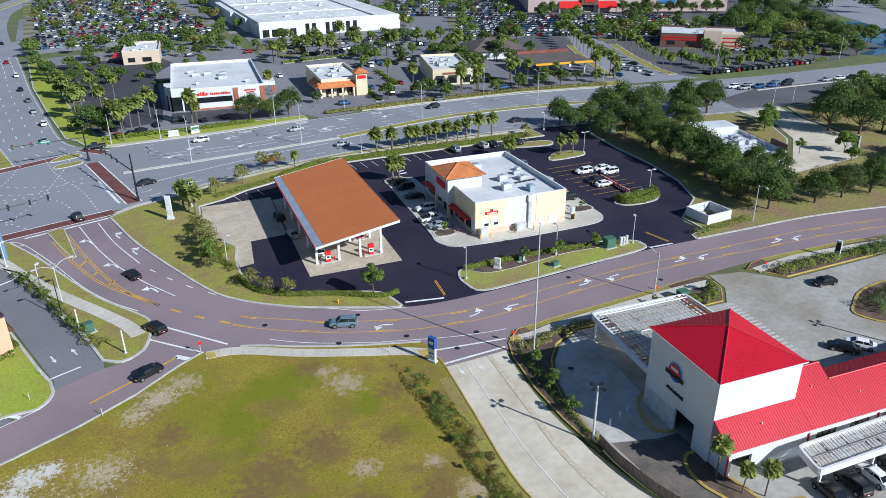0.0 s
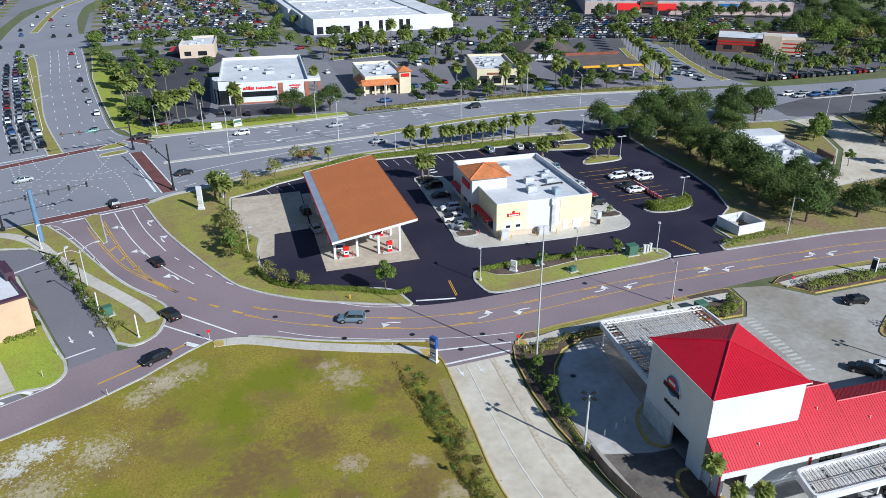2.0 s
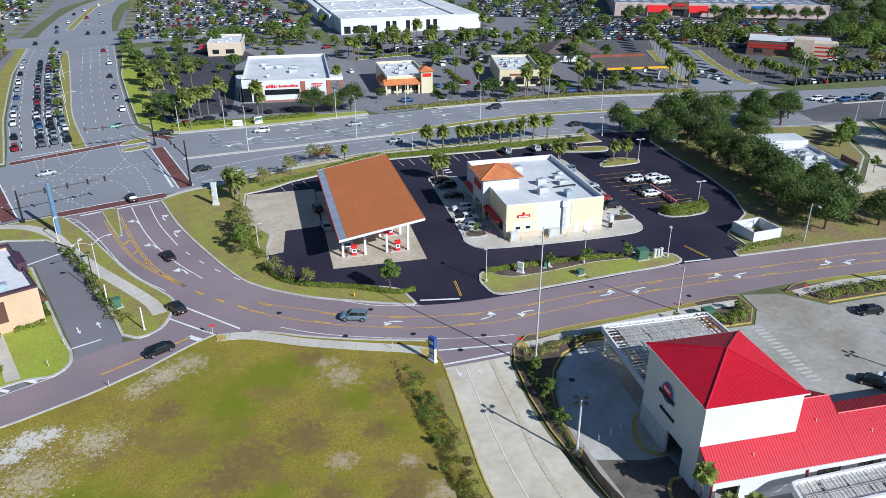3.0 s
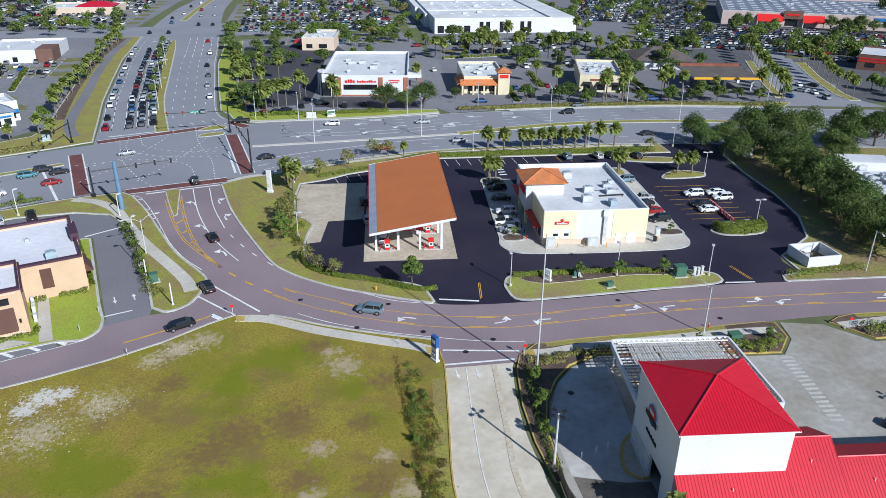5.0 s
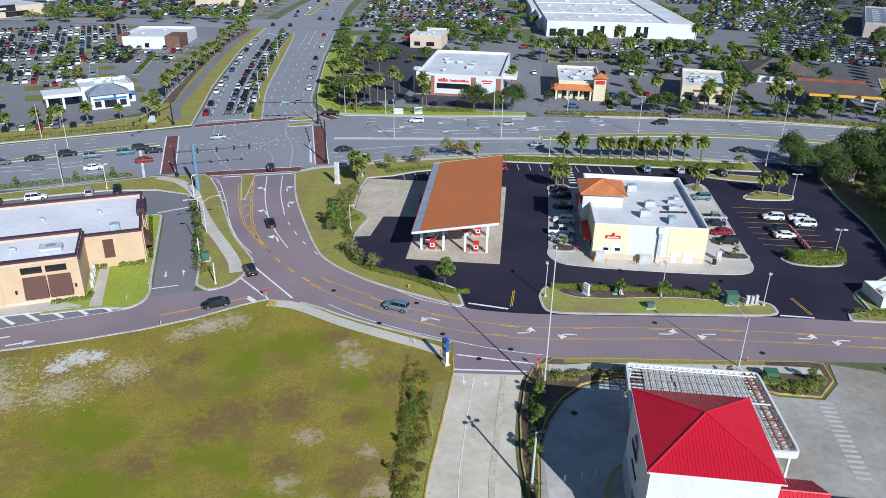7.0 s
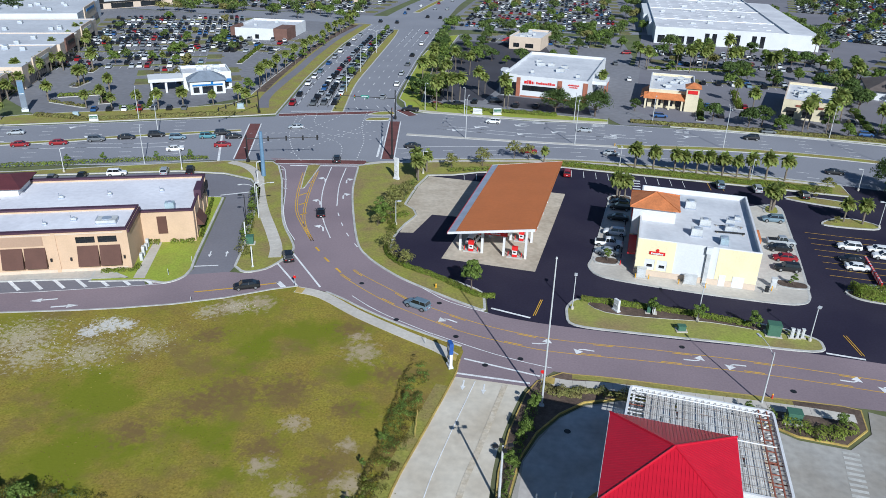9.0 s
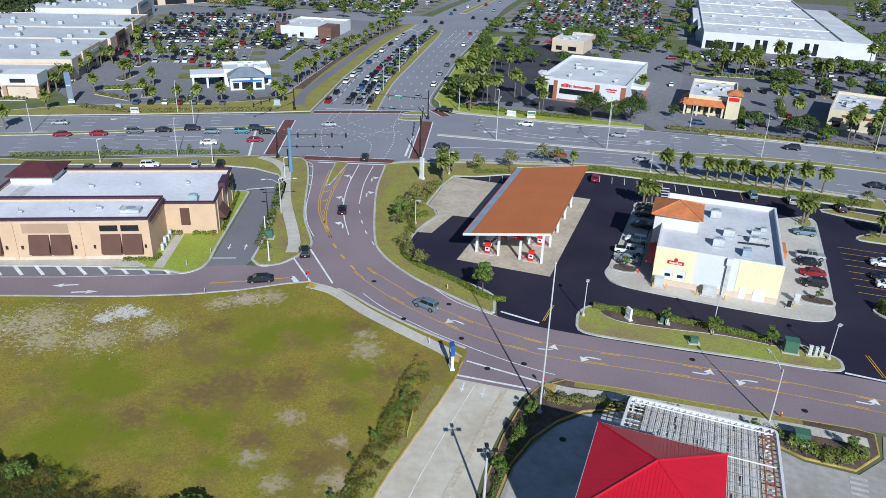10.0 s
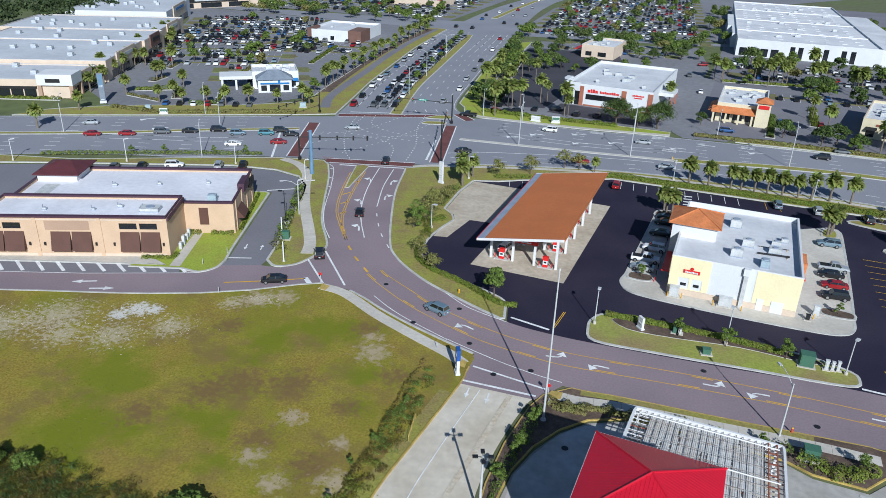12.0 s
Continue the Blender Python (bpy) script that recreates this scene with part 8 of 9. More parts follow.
scrub(-6.4, -3.4, -62, -41.5, 65, 0.5, "light_leaf", 31, "tall light green weeds at the field's edge")
scrub(-6.4, -3.0, -74, -42, 70, 0.45, "weed_leaf", 32, "straw-coloured weeds at the field's edge")
scrub(-6.2, -4.0, -84, -56, 60, 0.5, "hedge_leaf", 33, "low green weeds at the field's edge")
scrub(-66, -16, -90, -78.6, 900, 1.0, "oak_leaf", 29, "dense weedy scrub at the field's near end")
scrub(-66, -12, -90, -78.0, 1000, 0.8, "weed_leaf", 30, "straw-coloured weeds at the field's near end")
scrub(-64, -14, -89, -78.2, 1100, 0.9, "weed_leaf", 35, "olive weeds at the field's near end")
for x, y, k_ in ((-20.4, -79.6, 0.85), (-42, -80.5, 0.5), (-45.5, -81.5, 0.45)):
    plant(MIDL, x, y, k_, 0.0, 0.42)
place(TALLP, [(19.6, -79.9, 0.52), (22.5, -84.7, 0.55), (20.4, -83.3, 0.4)], 0.5)
for x, y in ((12.2, -50.7), (11.6, -56.2), (10.5, -62.8)):
    plant(LIGHTS, x, y, rng.uniform(0.85, 0.95), kz=0.8)
place(LIGHTS, [(40.5, -43.3, 0.55), (52.2, -43.7, 0.6), (-58, 11.9, 0.75), (-54.8, 3.7, 0.75), (-50.5, -8.9, 0.6), (-52.6, -1.8, 0.65), (-105.2, 23.8, 0.7), (-93.6, 29.2, 0.7), (-86, 32.6, 0.7), (-112.9, 20.4, 0.6)])
place(LIGHTS, [(-6.8, -66.4, 0.4), (-5.9, -61.3, 0.35), (-6.4, -73, 0.45), (-5.2, -52.2, 0.35)])


def planted_strip(line, w, h, leaf, seed, label, size=0.3):
    island("planter", offset(line, w / 2) + offset(line, -w / 2)[::-1], "mulch", label="kerbed planting strip in the car park")
    hedge(line, w * 0.8, h, leaf, label, seed=seed, ragged=0.6, size=size, density=60, kind="stuff" if size > 0.35 else "")


for k, (line, w, h, leaf) in enumerate((([(-195.6, 50.3), (-182.9, 55.1), (-174.1, 58.5)], 3.0, 0.8, "hedge_leaf"), ([(-162.5, 80.4), (-150.3, 89.1)], 3.0, 1.0, "hedge_leaf"), ([(-149.4, 87.7), (-142.3, 76.8)], 4.0, 1.4, "light_leaf"), ([(-159.9, 73.8), (-145.1, 71.1)], 2.0, 0.7, "olive_leaf"), ([(-166.8, 94), (-167.9, 102.8)], 3.0, 0.9, "olive_leaf"), ([(-177, 117.1), (-179.2, 124.2)], 2.6, 0.8, "olive_leaf"), ([(-126.9, 77.9), (-137.6, 98.6)], 2.2, 0.9, "hedge_leaf"), ([(-133.1, 71.3), (-126.1, 76.6)], 2.6, 1.0, "light_leaf"))):
    planted_strip(line, w, h, leaf, 60 + k, "low shrubs in a car-park planting strip")
for k, (line, w, h, leaf) in enumerate((([(-40.9, 118.1), (-45.1, 153.9)], 3.0, 0.8, "hedge_leaf"), ([(-48.7, 165), (-53.8, 205.2)], 4.0, 1.0, "hedge_leaf"), ([(-21.5, 184.7), (9.4, 188.6)], 3.0, 0.8, "light_leaf"), ([(49.4, 116.8), (51.4, 147.5)], 3.0, 0.9, "light_leaf"), ([(64.3, 138.4), (66.3, 167)], 3.0, 0.9, "hedge_leaf"), ([(101.6, 118.2), (104.3, 149.2)], 3.0, 0.9, "light_leaf"), ([(34.8, 203.6), (70.1, 208.7)], 3.0, 0.8, "hedge_leaf"), ([(-142.6, 107.4), (-151.7, 143.2)], 2.4, 0.8, "olive_leaf"), ([(-132.6, 153), (-142.7, 197.2)], 2.4, 0.8, "hedge_leaf"))):
    planted_strip(line, w, h, leaf, 80 + k, "low shrubs in a car-park planting strip", 0.4)
place(PALMS, [(-177.8, 67.4, 1.3), (-173.9, 71.2, 1.3), (-180.8, 79.9, 1.4), (-178.4, 82.7, 1.3), (-183.5, 93.3, 1.4), (-186.1, 100.9, 1.5), (-188.4, 104.8, 1.4), (-192.5, 115.4, 1.4), (-188.9, 117.5, 1.4), (-165.8, 95.9, 1.5), (-166.7, 99.7, 1.4), (-177.6, 119.9, 1.5), (-205.5, 154.6, 1.4), (-213.9, 166.7, 1.5), (-150.2, 91, 1.2), (-143.2, 76.8, 1.2), (-161.7, 74.7, 1.2)])
# weeds and tufts over the field
r = np.random.RandomState(77)
nt_ = 9000
tx, ty = r.uniform(-78, 0, nt_), r.uniform(-92, -26, nt_)
ok = (ty < np.interp(tx, [-82, -63, -49, -42, -32, -18, -10, 0], [-50.5, -43.5, -37.6, -33.4, -28.6, -34.4, -38.2, -41])) & (tx < np.interp(ty, [-112, -95, -75, -57, -44], [10, 4, -1.8, -1.2, -0.2]))
keep_ = r.rand(nt_) < 0.35 + 0.65 * (np.sin(tx * 0.35 + 2) * np.sin(ty * 0.3) > 0)
tx, ty = tx[ok & keep_], ty[ok & keep_]
cs = np.stack([tx, ty, np.full(len(tx), 0.085)], 1)
ns = np.stack([r.normal(size=len(tx)), r.normal(size=len(tx)), np.full(len(tx), 2.6)], 1)
tagged(new("field_tufts", leaf_mesh("field_tufts", cs, ns, 0.14, M["grass_blade"], 9)), "scattered weeds and grass tufts on the field", "grass", kind="stuff")
for b_ in (o for grp in ALL_BASES for o in grp):
    if b_.name not in used:
        plant([b_], -300 + rng.uniform(-20, 20), 330, 1.0)

# ---- vehicles ----
PAINTS = {"white": (0.78, 0.78, 0.78), "silver": (0.45, 0.47, 0.49), "grey": (0.16, 0.17, 0.18), "black": (0.012, 0.012, 0.014), "red": (0.26, 0.010, 0.014), "blue": (0.03, 0.09, 0.24), "teal": (0.10, 0.26, 0.30), "bluegrey": (0.20, 0.28, 0.34)}
for k_, c_ in PAINTS.items():
    M["paint_" + k_] = mat("paint_" + k_, c_, 0.28, metal=0.35 if k_ in ("silver", "grey", "bluegrey", "teal") else 0.0, var=0.03, spec=0.6)
M["tyre"] = mat("tyre", (0.012, 0.012, 0.012), 0.9)
M["rim"] = mat("rim", (0.45, 0.45, 0.46), 0.35, metal=0.7)
M["head_lamp"] = mat("head_lamp", (0.75, 0.75, 0.75), 0.1)
M["tail_lamp"] = mat("tail_lamp", (0.35, 0.01, 0.01), 0.2)
M["car_glass"] = mat("car_glass", (0.012, 0.014, 0.017), 0.05, spec=0.8)
# stations along the length: x, top of the hull, half width, bottom
HULLS = {
    "sedan": ([(-2.35, 0.78, 0.72, 0.34), (-2.2, 0.95, 0.86, 0.25), (-1.5, 1.0, 0.92, 0.2), (0.0, 0.98, 0.93, 0.2), (1.0, 0.95, 0.92, 0.2), (1.9, 0.82, 0.87, 0.22), (2.25, 0.66, 0.74, 0.32)], [(-1.75, -1.05, 0.55, 1.25)], 1.44),
    "suv": ([(-2.3, 0.95, 0.8, 0.4), (-2.2, 1.08, 0.9, 0.32), (-1.4, 1.12, 0.95, 0.28), (0.0, 1.1, 0.96, 0.28), (1.05, 1.06, 0.95, 0.28), (1.95, 0.95, 0.9, 0.3), (2.3, 0.75, 0.78, 0.38)], [(-2.1, -1.85, 0.45, 1.15)], 1.72),
    "pickup": ([(-2.85, 1.02, 0.92, 0.5), (-2.75, 1.1, 0.96, 0.4), (-1.2, 1.1, 0.98, 0.36), (0.2, 1.12, 0.98, 0.36), (1.2, 1.12, 0.97, 0.36), (2.45, 1.02, 0.93, 0.4), (2.75, 0.8, 0.84, 0.48)], [(-0.75, -0.55, 0.75, 1.35)], 1.85),
}


def hull(bm, kind, mi=0):
    rows = []
    for x, top, w, bot in HULLS[kind][0]:
        rows.append([bm.verts.new((x, sy * ww, z)) for sy, ww, z in ((-1, w * 0.9, bot), (-1, w, bot + (top - bot) * 0.45), (-1, w * 0.9, top), (-1, w * 0.55, top + 0.035), (1, w * 0.55, top + 0.035), (1, w * 0.9, top), (1, w, bot + (top - bot) * 0.45), (1, w * 0.9, bot))])
    for a, b in zip(rows, rows[1:]):
        for i in range(8):
            bm.faces.new((a[i], a[(i + 1) % 8], b[(i + 1) % 8], b[i])).material_index = mi
    bm.faces.new(rows[0][::-1]).material_index = mi
    bm.faces.new(rows[-1]).material_index = mi
    bmesh.ops.recalc_face_normals(bm, faces=bm.faces)
    return bm


def cabin(kind):
    (x0, x0t, x1t, x1), roof = HULLS[kind][1][0], HULLS[kind][2]
    w = HULLS[kind][0][3][2]
    zb = HULLS[kind][0][3][1] + 0.02
    return x0, x0t, x1t, x1, roof, w, zb


def greenhouse(bm, kind, mi=0):
    x0, x0t, x1t, x1, roof, w, zb = cabin(kind)
    lo = [bm.verts.new(p) for p in ((x0, -w * 0.84, zb), (x1, -w * 0.84, zb - 0.03), (x1, w * 0.84, zb - 0.03), (x0, w * 0.84, zb))]
    hi = [bm.verts.new(p) for p in ((x0t, -w * 0.68, roof - 0.05), (x1t, -w * 0.68, roof - 0.05), (x1t, w * 0.68, roof - 0.05), (x0t, w * 0.68, roof - 0.05))]
    for i in range(4):
        bm.faces.new((lo[i], lo[(i + 1) % 4], hi[(i + 1) % 4], hi[i])).material_index = mi
    return lo, hi


def roof_panel(bm, kind, mi=0):
    x0, x0t, x1t, x1, roof, w, zb = cabin(kind)
    lo = [bm.verts.new(p) for p in ((x0t - 0.1, -w * 0.71, roof - 0.07), (x1t + 0.1, -w * 0.71, roof - 0.07), (x1t + 0.1, w * 0.71, roof - 0.07), (x0t - 0.1, w * 0.71, roof - 0.07))]
    hi = [bm.verts.new(p) for p in ((x0t + 0.1, -w * 0.58, roof), (x1t - 0.1, -w * 0.58, roof), (x1t - 0.1, w * 0.58, roof), (x0t + 0.1, w * 0.58, roof))]
    bm.faces.new(lo[::-1]).material_index = mi
    bm.faces.new(hi).material_index = mi
    for i in range(4):
        bm.faces.new((lo[i], lo[(i + 1) % 4], hi[(i + 1) % 4], hi[i])).material_index = mi
    return bm


def pillars(e, kind, paint):
    x0, x0t, x1t, x1, roof, w, zb = cabin(kind)
    xm = (x0t + x1t) / 2 - 0.1
    for sy in (-1, 1):
        for xa, xb in ((x1, x1t), (xm, xm), (x0, x0t)):
            part("pillar", tube(bmesh.new(), (xa, sy * w * 0.85, zb - 0.02), (xb, sy * w * 0.69, roof - 0.06), 0.045, n=4), paint, e)


CAR_BASE = {}


def make_car(kind, colour, detail=True):
    nm = {"sedan": "sedan_car", "suv": "suv_car", "pickup": "pickup_truck"}[kind]
    lb = {"sedan": "sedan car", "suv": "tall estate car", "pickup": "pickup truck"}[kind]
    e = thing(nm, f"{'blue-grey' if colour == 'bluegrey' else colour} painted {lb} with dark windows", "car", group="cars")
    p = M["paint_" + colour]
    part("body", hull(bmesh.new(), kind), p, e, smooth=False)
    part("glass", (lambda b: (greenhouse(b, kind), b)[1])(bmesh.new()), M["car_glass"], e, "dark tinted windows")
    part("roof", roof_panel(bmesh.new(), kind), p, e)
    L = HULLS[kind][0]
    xw = (L[0][0] + 0.85, L[-1][0] - 0.88)
    r_, w = (0.34 if kind == "sedan" else 0.4), L[3][2]
    if "wheel" + kind not in CAR_BASE:
        bm = tube(bmesh.new(), (0, -0.11, 0), (0, 0.11, 0), r_, n=14)
        me = bpy.data.meshes.new("tyre")
        bm.to_mesh(me)
        bm.free()
        me.materials.append(M["tyre"])
        bm = tube(bmesh.new(), (0, -0.125, 0), (0, 0.125, 0), r_ * 0.62, n=10)
        mr = bpy.data.meshes.new("rim")
        bm.to_mesh(mr)
        bm.free()
        mr.materials.append(M["rim"])
        CAR_BASE["wheel" + kind] = (me, mr)
    me, mr = CAR_BASE["wheel" + kind]
    for x in xw:
        for sy in (-1, 1):
            o = new("wheel", me)
            o.parent = e
            o.matrix_basis = pose(x, sy * (w - 0.07), r_)
            if detail:
                rr = new("rim", mr)
                rr.parent = o
    if detail:
        pillars(e, kind, p)
        xf, xb = L[-1][0], L[0][0]
        zf, zb = L[-1][1], L[0][1]
        for sy in (-1, 1):
            part("headlight", boxes((xf - 0.16, xf + 0.012, sy * w * 0.58 - 0.17, sy * w * 0.58 + 0.17, zf - 0.14, zf - 0.01)), M["head_lamp"], e)
            part("tail_light", boxes((xb - 0.012, xb + 0.14, sy * w * 0.62 - 0.15, sy * w * 0.62 + 0.15, zb - 0.16, zb - 0.02)), M["tail_lamp"], e)
            part("mirror", boxes((cabin(kind)[3] - 0.42, cabin(kind)[3] - 0.26, sy * (w + 0.08) - 0.09, sy * (w + 0.08) + 0.09, cabin(kind)[6], cabin(kind)[6] + 0.14)), p, e)
        part("bumper", boxes((xf - 0.04, xf + 0.03, -w * 0.7, w * 0.7, L[-1][3] + 0.02, L[-1][3] + 0.14)), M["dark"], e)
        part("number_plate", boxes((xb - 0.02, xb + 0.01, -0.16, 0.16, zb - 0.32, zb - 0.2)), M["white_metal"], e)
    if kind == "pickup":
        part("bed", boxes((-2.6, -0.9, -0.8, 0.8, 1.13, 1.15)), M["dark"], e, "open load bed")
    return e


def car(kind, colour, x, y, rz, detail=True, z=0.02):
    key = (kind, colour, detail)
    if key not in CAR_BASE:
        CAR_BASE[key] = make_car(kind, colour, detail)
        CAR_BASE[key].matrix_basis = pose(x, y, z, 0, 0, rz)
        return CAR_BASE[key]
    return copy_thing(CAR_BASE[key], pose(x, y, z, 0, 0, rz))


# cars parked at the shop and in the yard
for kind, col, x, y, rz in (
    ("suv", "black", 23.4, 28.7, 178), ("sedan", "black", 22.9, 22.2, 176), ("suv", "white", 22.3, 13.7, 176), ("pickup", "white", 21.2, 7.6, 0), ("sedan", "silver", 20.9, 3.6, 178), ("sedan", "black", 23.6, 32.2, 178),
    ("pickup", "silver", 56, 18.1, 2), ("sedan", "black", 55.1, 14.8, 182), ("sedan", "maroon" if "maroon" in PAINTS else "red", 55.2, 10.1, 182), ("suv", "black", 54.8, 5.3, 182), ("suv", "bluegrey", 56.6, 30.9, 182),
    ("suv", "white", 69.5, 19.7, 178), ("sedan", "white", 75.2, 19.9, 178), ("suv", "white", 75.2, 16.5, 178), ("sedan", "black", 68.2, 13.1, 180), ("sedan", "white", 68.5, 9.7, 0),
    ("suv", "bluegrey", 47.8, 51.6, 92), ("suv", "silver", 56.5, 51.2, 92), ("sedan", "black", 59.9, 51.2, 268), ("suv", "black", 66.9, 49.7, 95), ("suv", "red", 10.1, 49.5, 92),
    ("suv", "white", -5.7, 2.1, 78), ("sedan", "silver", -8.6, 13, 95), ("suv", "black", -8.8, 23.8, 92),
    ("sedan", "white", 68.7, -0.1, 10), ("sedan", "silver", 72.8, 0.4, 12)):
    car(kind, col, x, y, rz, z=0.13 if 15 < x < 28 or (50 < x < 58 and y < 35) else 0.0)
# on the brown road and the side street
for kind, col, x, y, rz in (("suv", "bluegrey", -10, -26.8, 160), ("suv", "black", -38.3, -17.2 + 2, 118), ("sedan", "black", -40.4, 7.2, 112), ("suv", "black", -49.6, 42.8, 108), ("sedan", "black", -40.6, -28, 208)):
    car(kind, col, x, y, rz)
# waiting on the highway
for kind, col, x, y, rz in (("sedan", "black", -112.5, 44.4, 27), ("suv", "bluegrey", -99, 48.3, 27), ("suv", "teal", -91.7, 51.9, 27), ("suv", "black", -89.3, 56.1, 27), ("sedan", "black", -84.7, 54, 27), ("sedan", "red", -83.9, 45.9, 27), ("sedan", "silver", -72, 68.7, 200), ("sedan", "white", -94.1, 38.8, 27), ("suv", "black", -106, 48.9, 27), ("suv", "grey", -119, 40.1, 27), ("sedan", "red", -126.5, 34.5, 27), ("sedan", "red", -134.9, 30.1, 27), ("sedan", "silver", -144, 39.2, 207), ("sedan", "black", -33.6, 60.6, 18), ("suv", "white", -15.9, 93.1, 182), ("sedan", "silver", 12.6, 92.3, 184), ("suv", "black", 62.4, 99.2, 184), ("sedan", "black", 79.1, 71.2, 2), ("sedan", "silver", 21, 70.5, 4), ("sedan", "red", -1.5, 65.7, 10), ("pickup", "black", -44.6, 99.5, 190), ("suv", "black", 49.4, 70.7, 4)):
    car(kind, col, x, y, rz)
COLS = ["white", "white", "silver", "grey", "black", "black", "black", "grey", "black", "red", "blue", "bluegrey", "silver"]
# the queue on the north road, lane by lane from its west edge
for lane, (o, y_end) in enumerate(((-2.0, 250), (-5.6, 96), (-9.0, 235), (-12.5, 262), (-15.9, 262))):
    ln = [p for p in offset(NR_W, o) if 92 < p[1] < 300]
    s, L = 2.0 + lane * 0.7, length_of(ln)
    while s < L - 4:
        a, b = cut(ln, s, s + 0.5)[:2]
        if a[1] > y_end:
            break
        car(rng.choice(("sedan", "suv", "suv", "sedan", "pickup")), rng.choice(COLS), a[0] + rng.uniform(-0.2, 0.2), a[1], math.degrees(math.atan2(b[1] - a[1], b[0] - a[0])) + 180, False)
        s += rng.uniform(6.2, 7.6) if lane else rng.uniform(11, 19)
for x, y in ((-59.1, 134.8), (-62.8, 154.5), (-65.3, 173.6), (-68.9, 195), (-72, 225.2), (-58.4, 113.9), (-78.1, 260.8), (-84.2, 321.6), (-92.2, 321.7), (-96.9, 362.2), (-101.3, 392.6), (-109, 372.5), (-111.5, 412.9), (-95.6, 412.7), (-109.3, 332.1), (-113.2, 291.8), (-103.2, 291.6), (-112.6, 352.4), (-107.7, 433), (-102.1, 463.2), (-89, 364.1)):
    car(rng.choice(("sedan", "suv")), rng.choice(COLS), x, y, 97, False)
# vacuum bays
for i, c in enumerate(("black", "black", "white", "black", "silver", "black")):
    car(("sedan", "suv")[i % 2], c, 29.4 + i * 3.5, -87.7 - 0.2 * i, 84, True)
for kind, col, x, y, rz in (("sedan", "silver", 60.4, -74.6, 95), ("sedan", "white", 63.2, -73.6, 92), ("sedan", "black", 73.1, -50.3, 170), ("suv", "white", 89.8, -69.4, 90), ("sedan", "black", 106.3, -60.9, 80)):
    car(kind, col, x, y, rz)
# behind the restaurant
for kind, col, x, y, rz in (("suv", "white", -96.8, 17, 27), ("sedan", "black", -103.6, 13.2, 115), ("suv", "silver", -86.6, 21.3, 115), ("pickup", "black", -80.9, 23.5, 115), ("sedan", "grey", -109.2, 9.8, 115)):
    car(kind, col, x, y, rz)
# pharmacy and restaurant parking
for x, y, rz in ((-11.7, 116.8, 88), (-4.9, 118.2, 88), (-34.2, 110.2, 40), (-38.1, 109.2, 40), (-31.3, 112.7, 40), (-26.3, 117.6, 95), (-19.1, 120.6, 10), (-38.9, 118.2, 95), (36.5, 117.9, 5), (68.9, 108.4, 5), (98.6, 114.3, 5), (56.4, 124.7, 92), (53.4, 138, 92), (26.1, 237.1, 200), (21.2, 207.7, 95), (-0.2, 240.5, 10), (66.3, 140.3, 92), (98.4, 129.8, 92), (26.9, 175.1, 92), (-9.7, 203.8, 95), (3.7, 200.5, 95), (128.5, 128.7, 0), (151.1, 113.9, 120), (161.2, 122, 120), (171.2, 130.2, 120)):
    car(rng.choice(("sedan", "suv")), rng.choice(COLS), x, y, rz, False)
for i in range(7):
    car(rng.choice(("sedan", "suv")), rng.choice(COLS), -140 + i * 4.2, 68.4 + i * 1.75, 116, False)
# the queue on the road by the grill
for k_row in range(2):
    for i in range(9):
        if rng.random() < 0.85:
            car(rng.choice(("sedan", "suv")), rng.choice(COLS + ["red", "blue"]), 176 + i * 6.6 + k_row * 2, 76.5 - k_row * 3.6 - i * 0.5, 176, False)
for i in range(20):
    car(rng.choice(("sedan", "suv")), rng.choice(COLS), 186 + i * 2.9, 100.6 - i * 0.1, 90, False)

# seas of parked cars in the far lots, too many to count
car("sedan", "black", 57.4, -66.9, 128)
car("sedan", "white", 60.4, -67.4, 128)
for kind, colour, x, y in (("sedan", "silver", 165.2, 124.7), ("sedan", "white", 164.2, 117.8), ("suv", "silver", 163.6, 109.4), ("sedan", "white", 166.4, 131.5)):
    car(kind, colour, x, y, -103, False)


def simple_car(kind):
    x0, x0t, x1t, x1, roof, w, zb = cabin(kind)
    L = HULLS[kind][0]
    xb, xf = L[0][0], L[-1][0]
    verts = [(xb, -w, 0.3), (xf, -w, 0.3), (xf, w, 0.3), (xb, w, 0.3), (xb, -w, zb - 0.05), (xf, -w, zb - 0.25), (xf, w, zb - 0.25), (xb, w, zb - 0.05),
             (x0, -w * 0.9, zb), (x1, -w * 0.9, zb), (x1, w * 0.9, zb), (x0, w * 0.9, zb), (x0t, -w * 0.7, roof), (x1t, -w * 0.7, roof), (x1t, w * 0.7, roof), (x0t, w * 0.7, roof)]
    faces = [((0, 1, 5, 4), 0), ((1, 2, 6, 5), 0), ((2, 3, 7, 6), 0), ((3, 0, 4, 7), 0), ((4, 5, 9, 8), 0), ((5, 6, 10, 9), 0), ((6, 7, 11, 10), 0), ((7, 4, 8, 11), 0),
             ((8, 9, 13, 12), 1), ((9, 10, 14, 13), 1), ((10, 11, 15, 14), 1), ((11, 8, 12, 15), 1), ((12, 13, 14, 15), 0)]
    return np.array(verts), faces


FV, FF, FM = [], [], []
shapes_ = [simple_car("sedan"), simple_car("suv")]


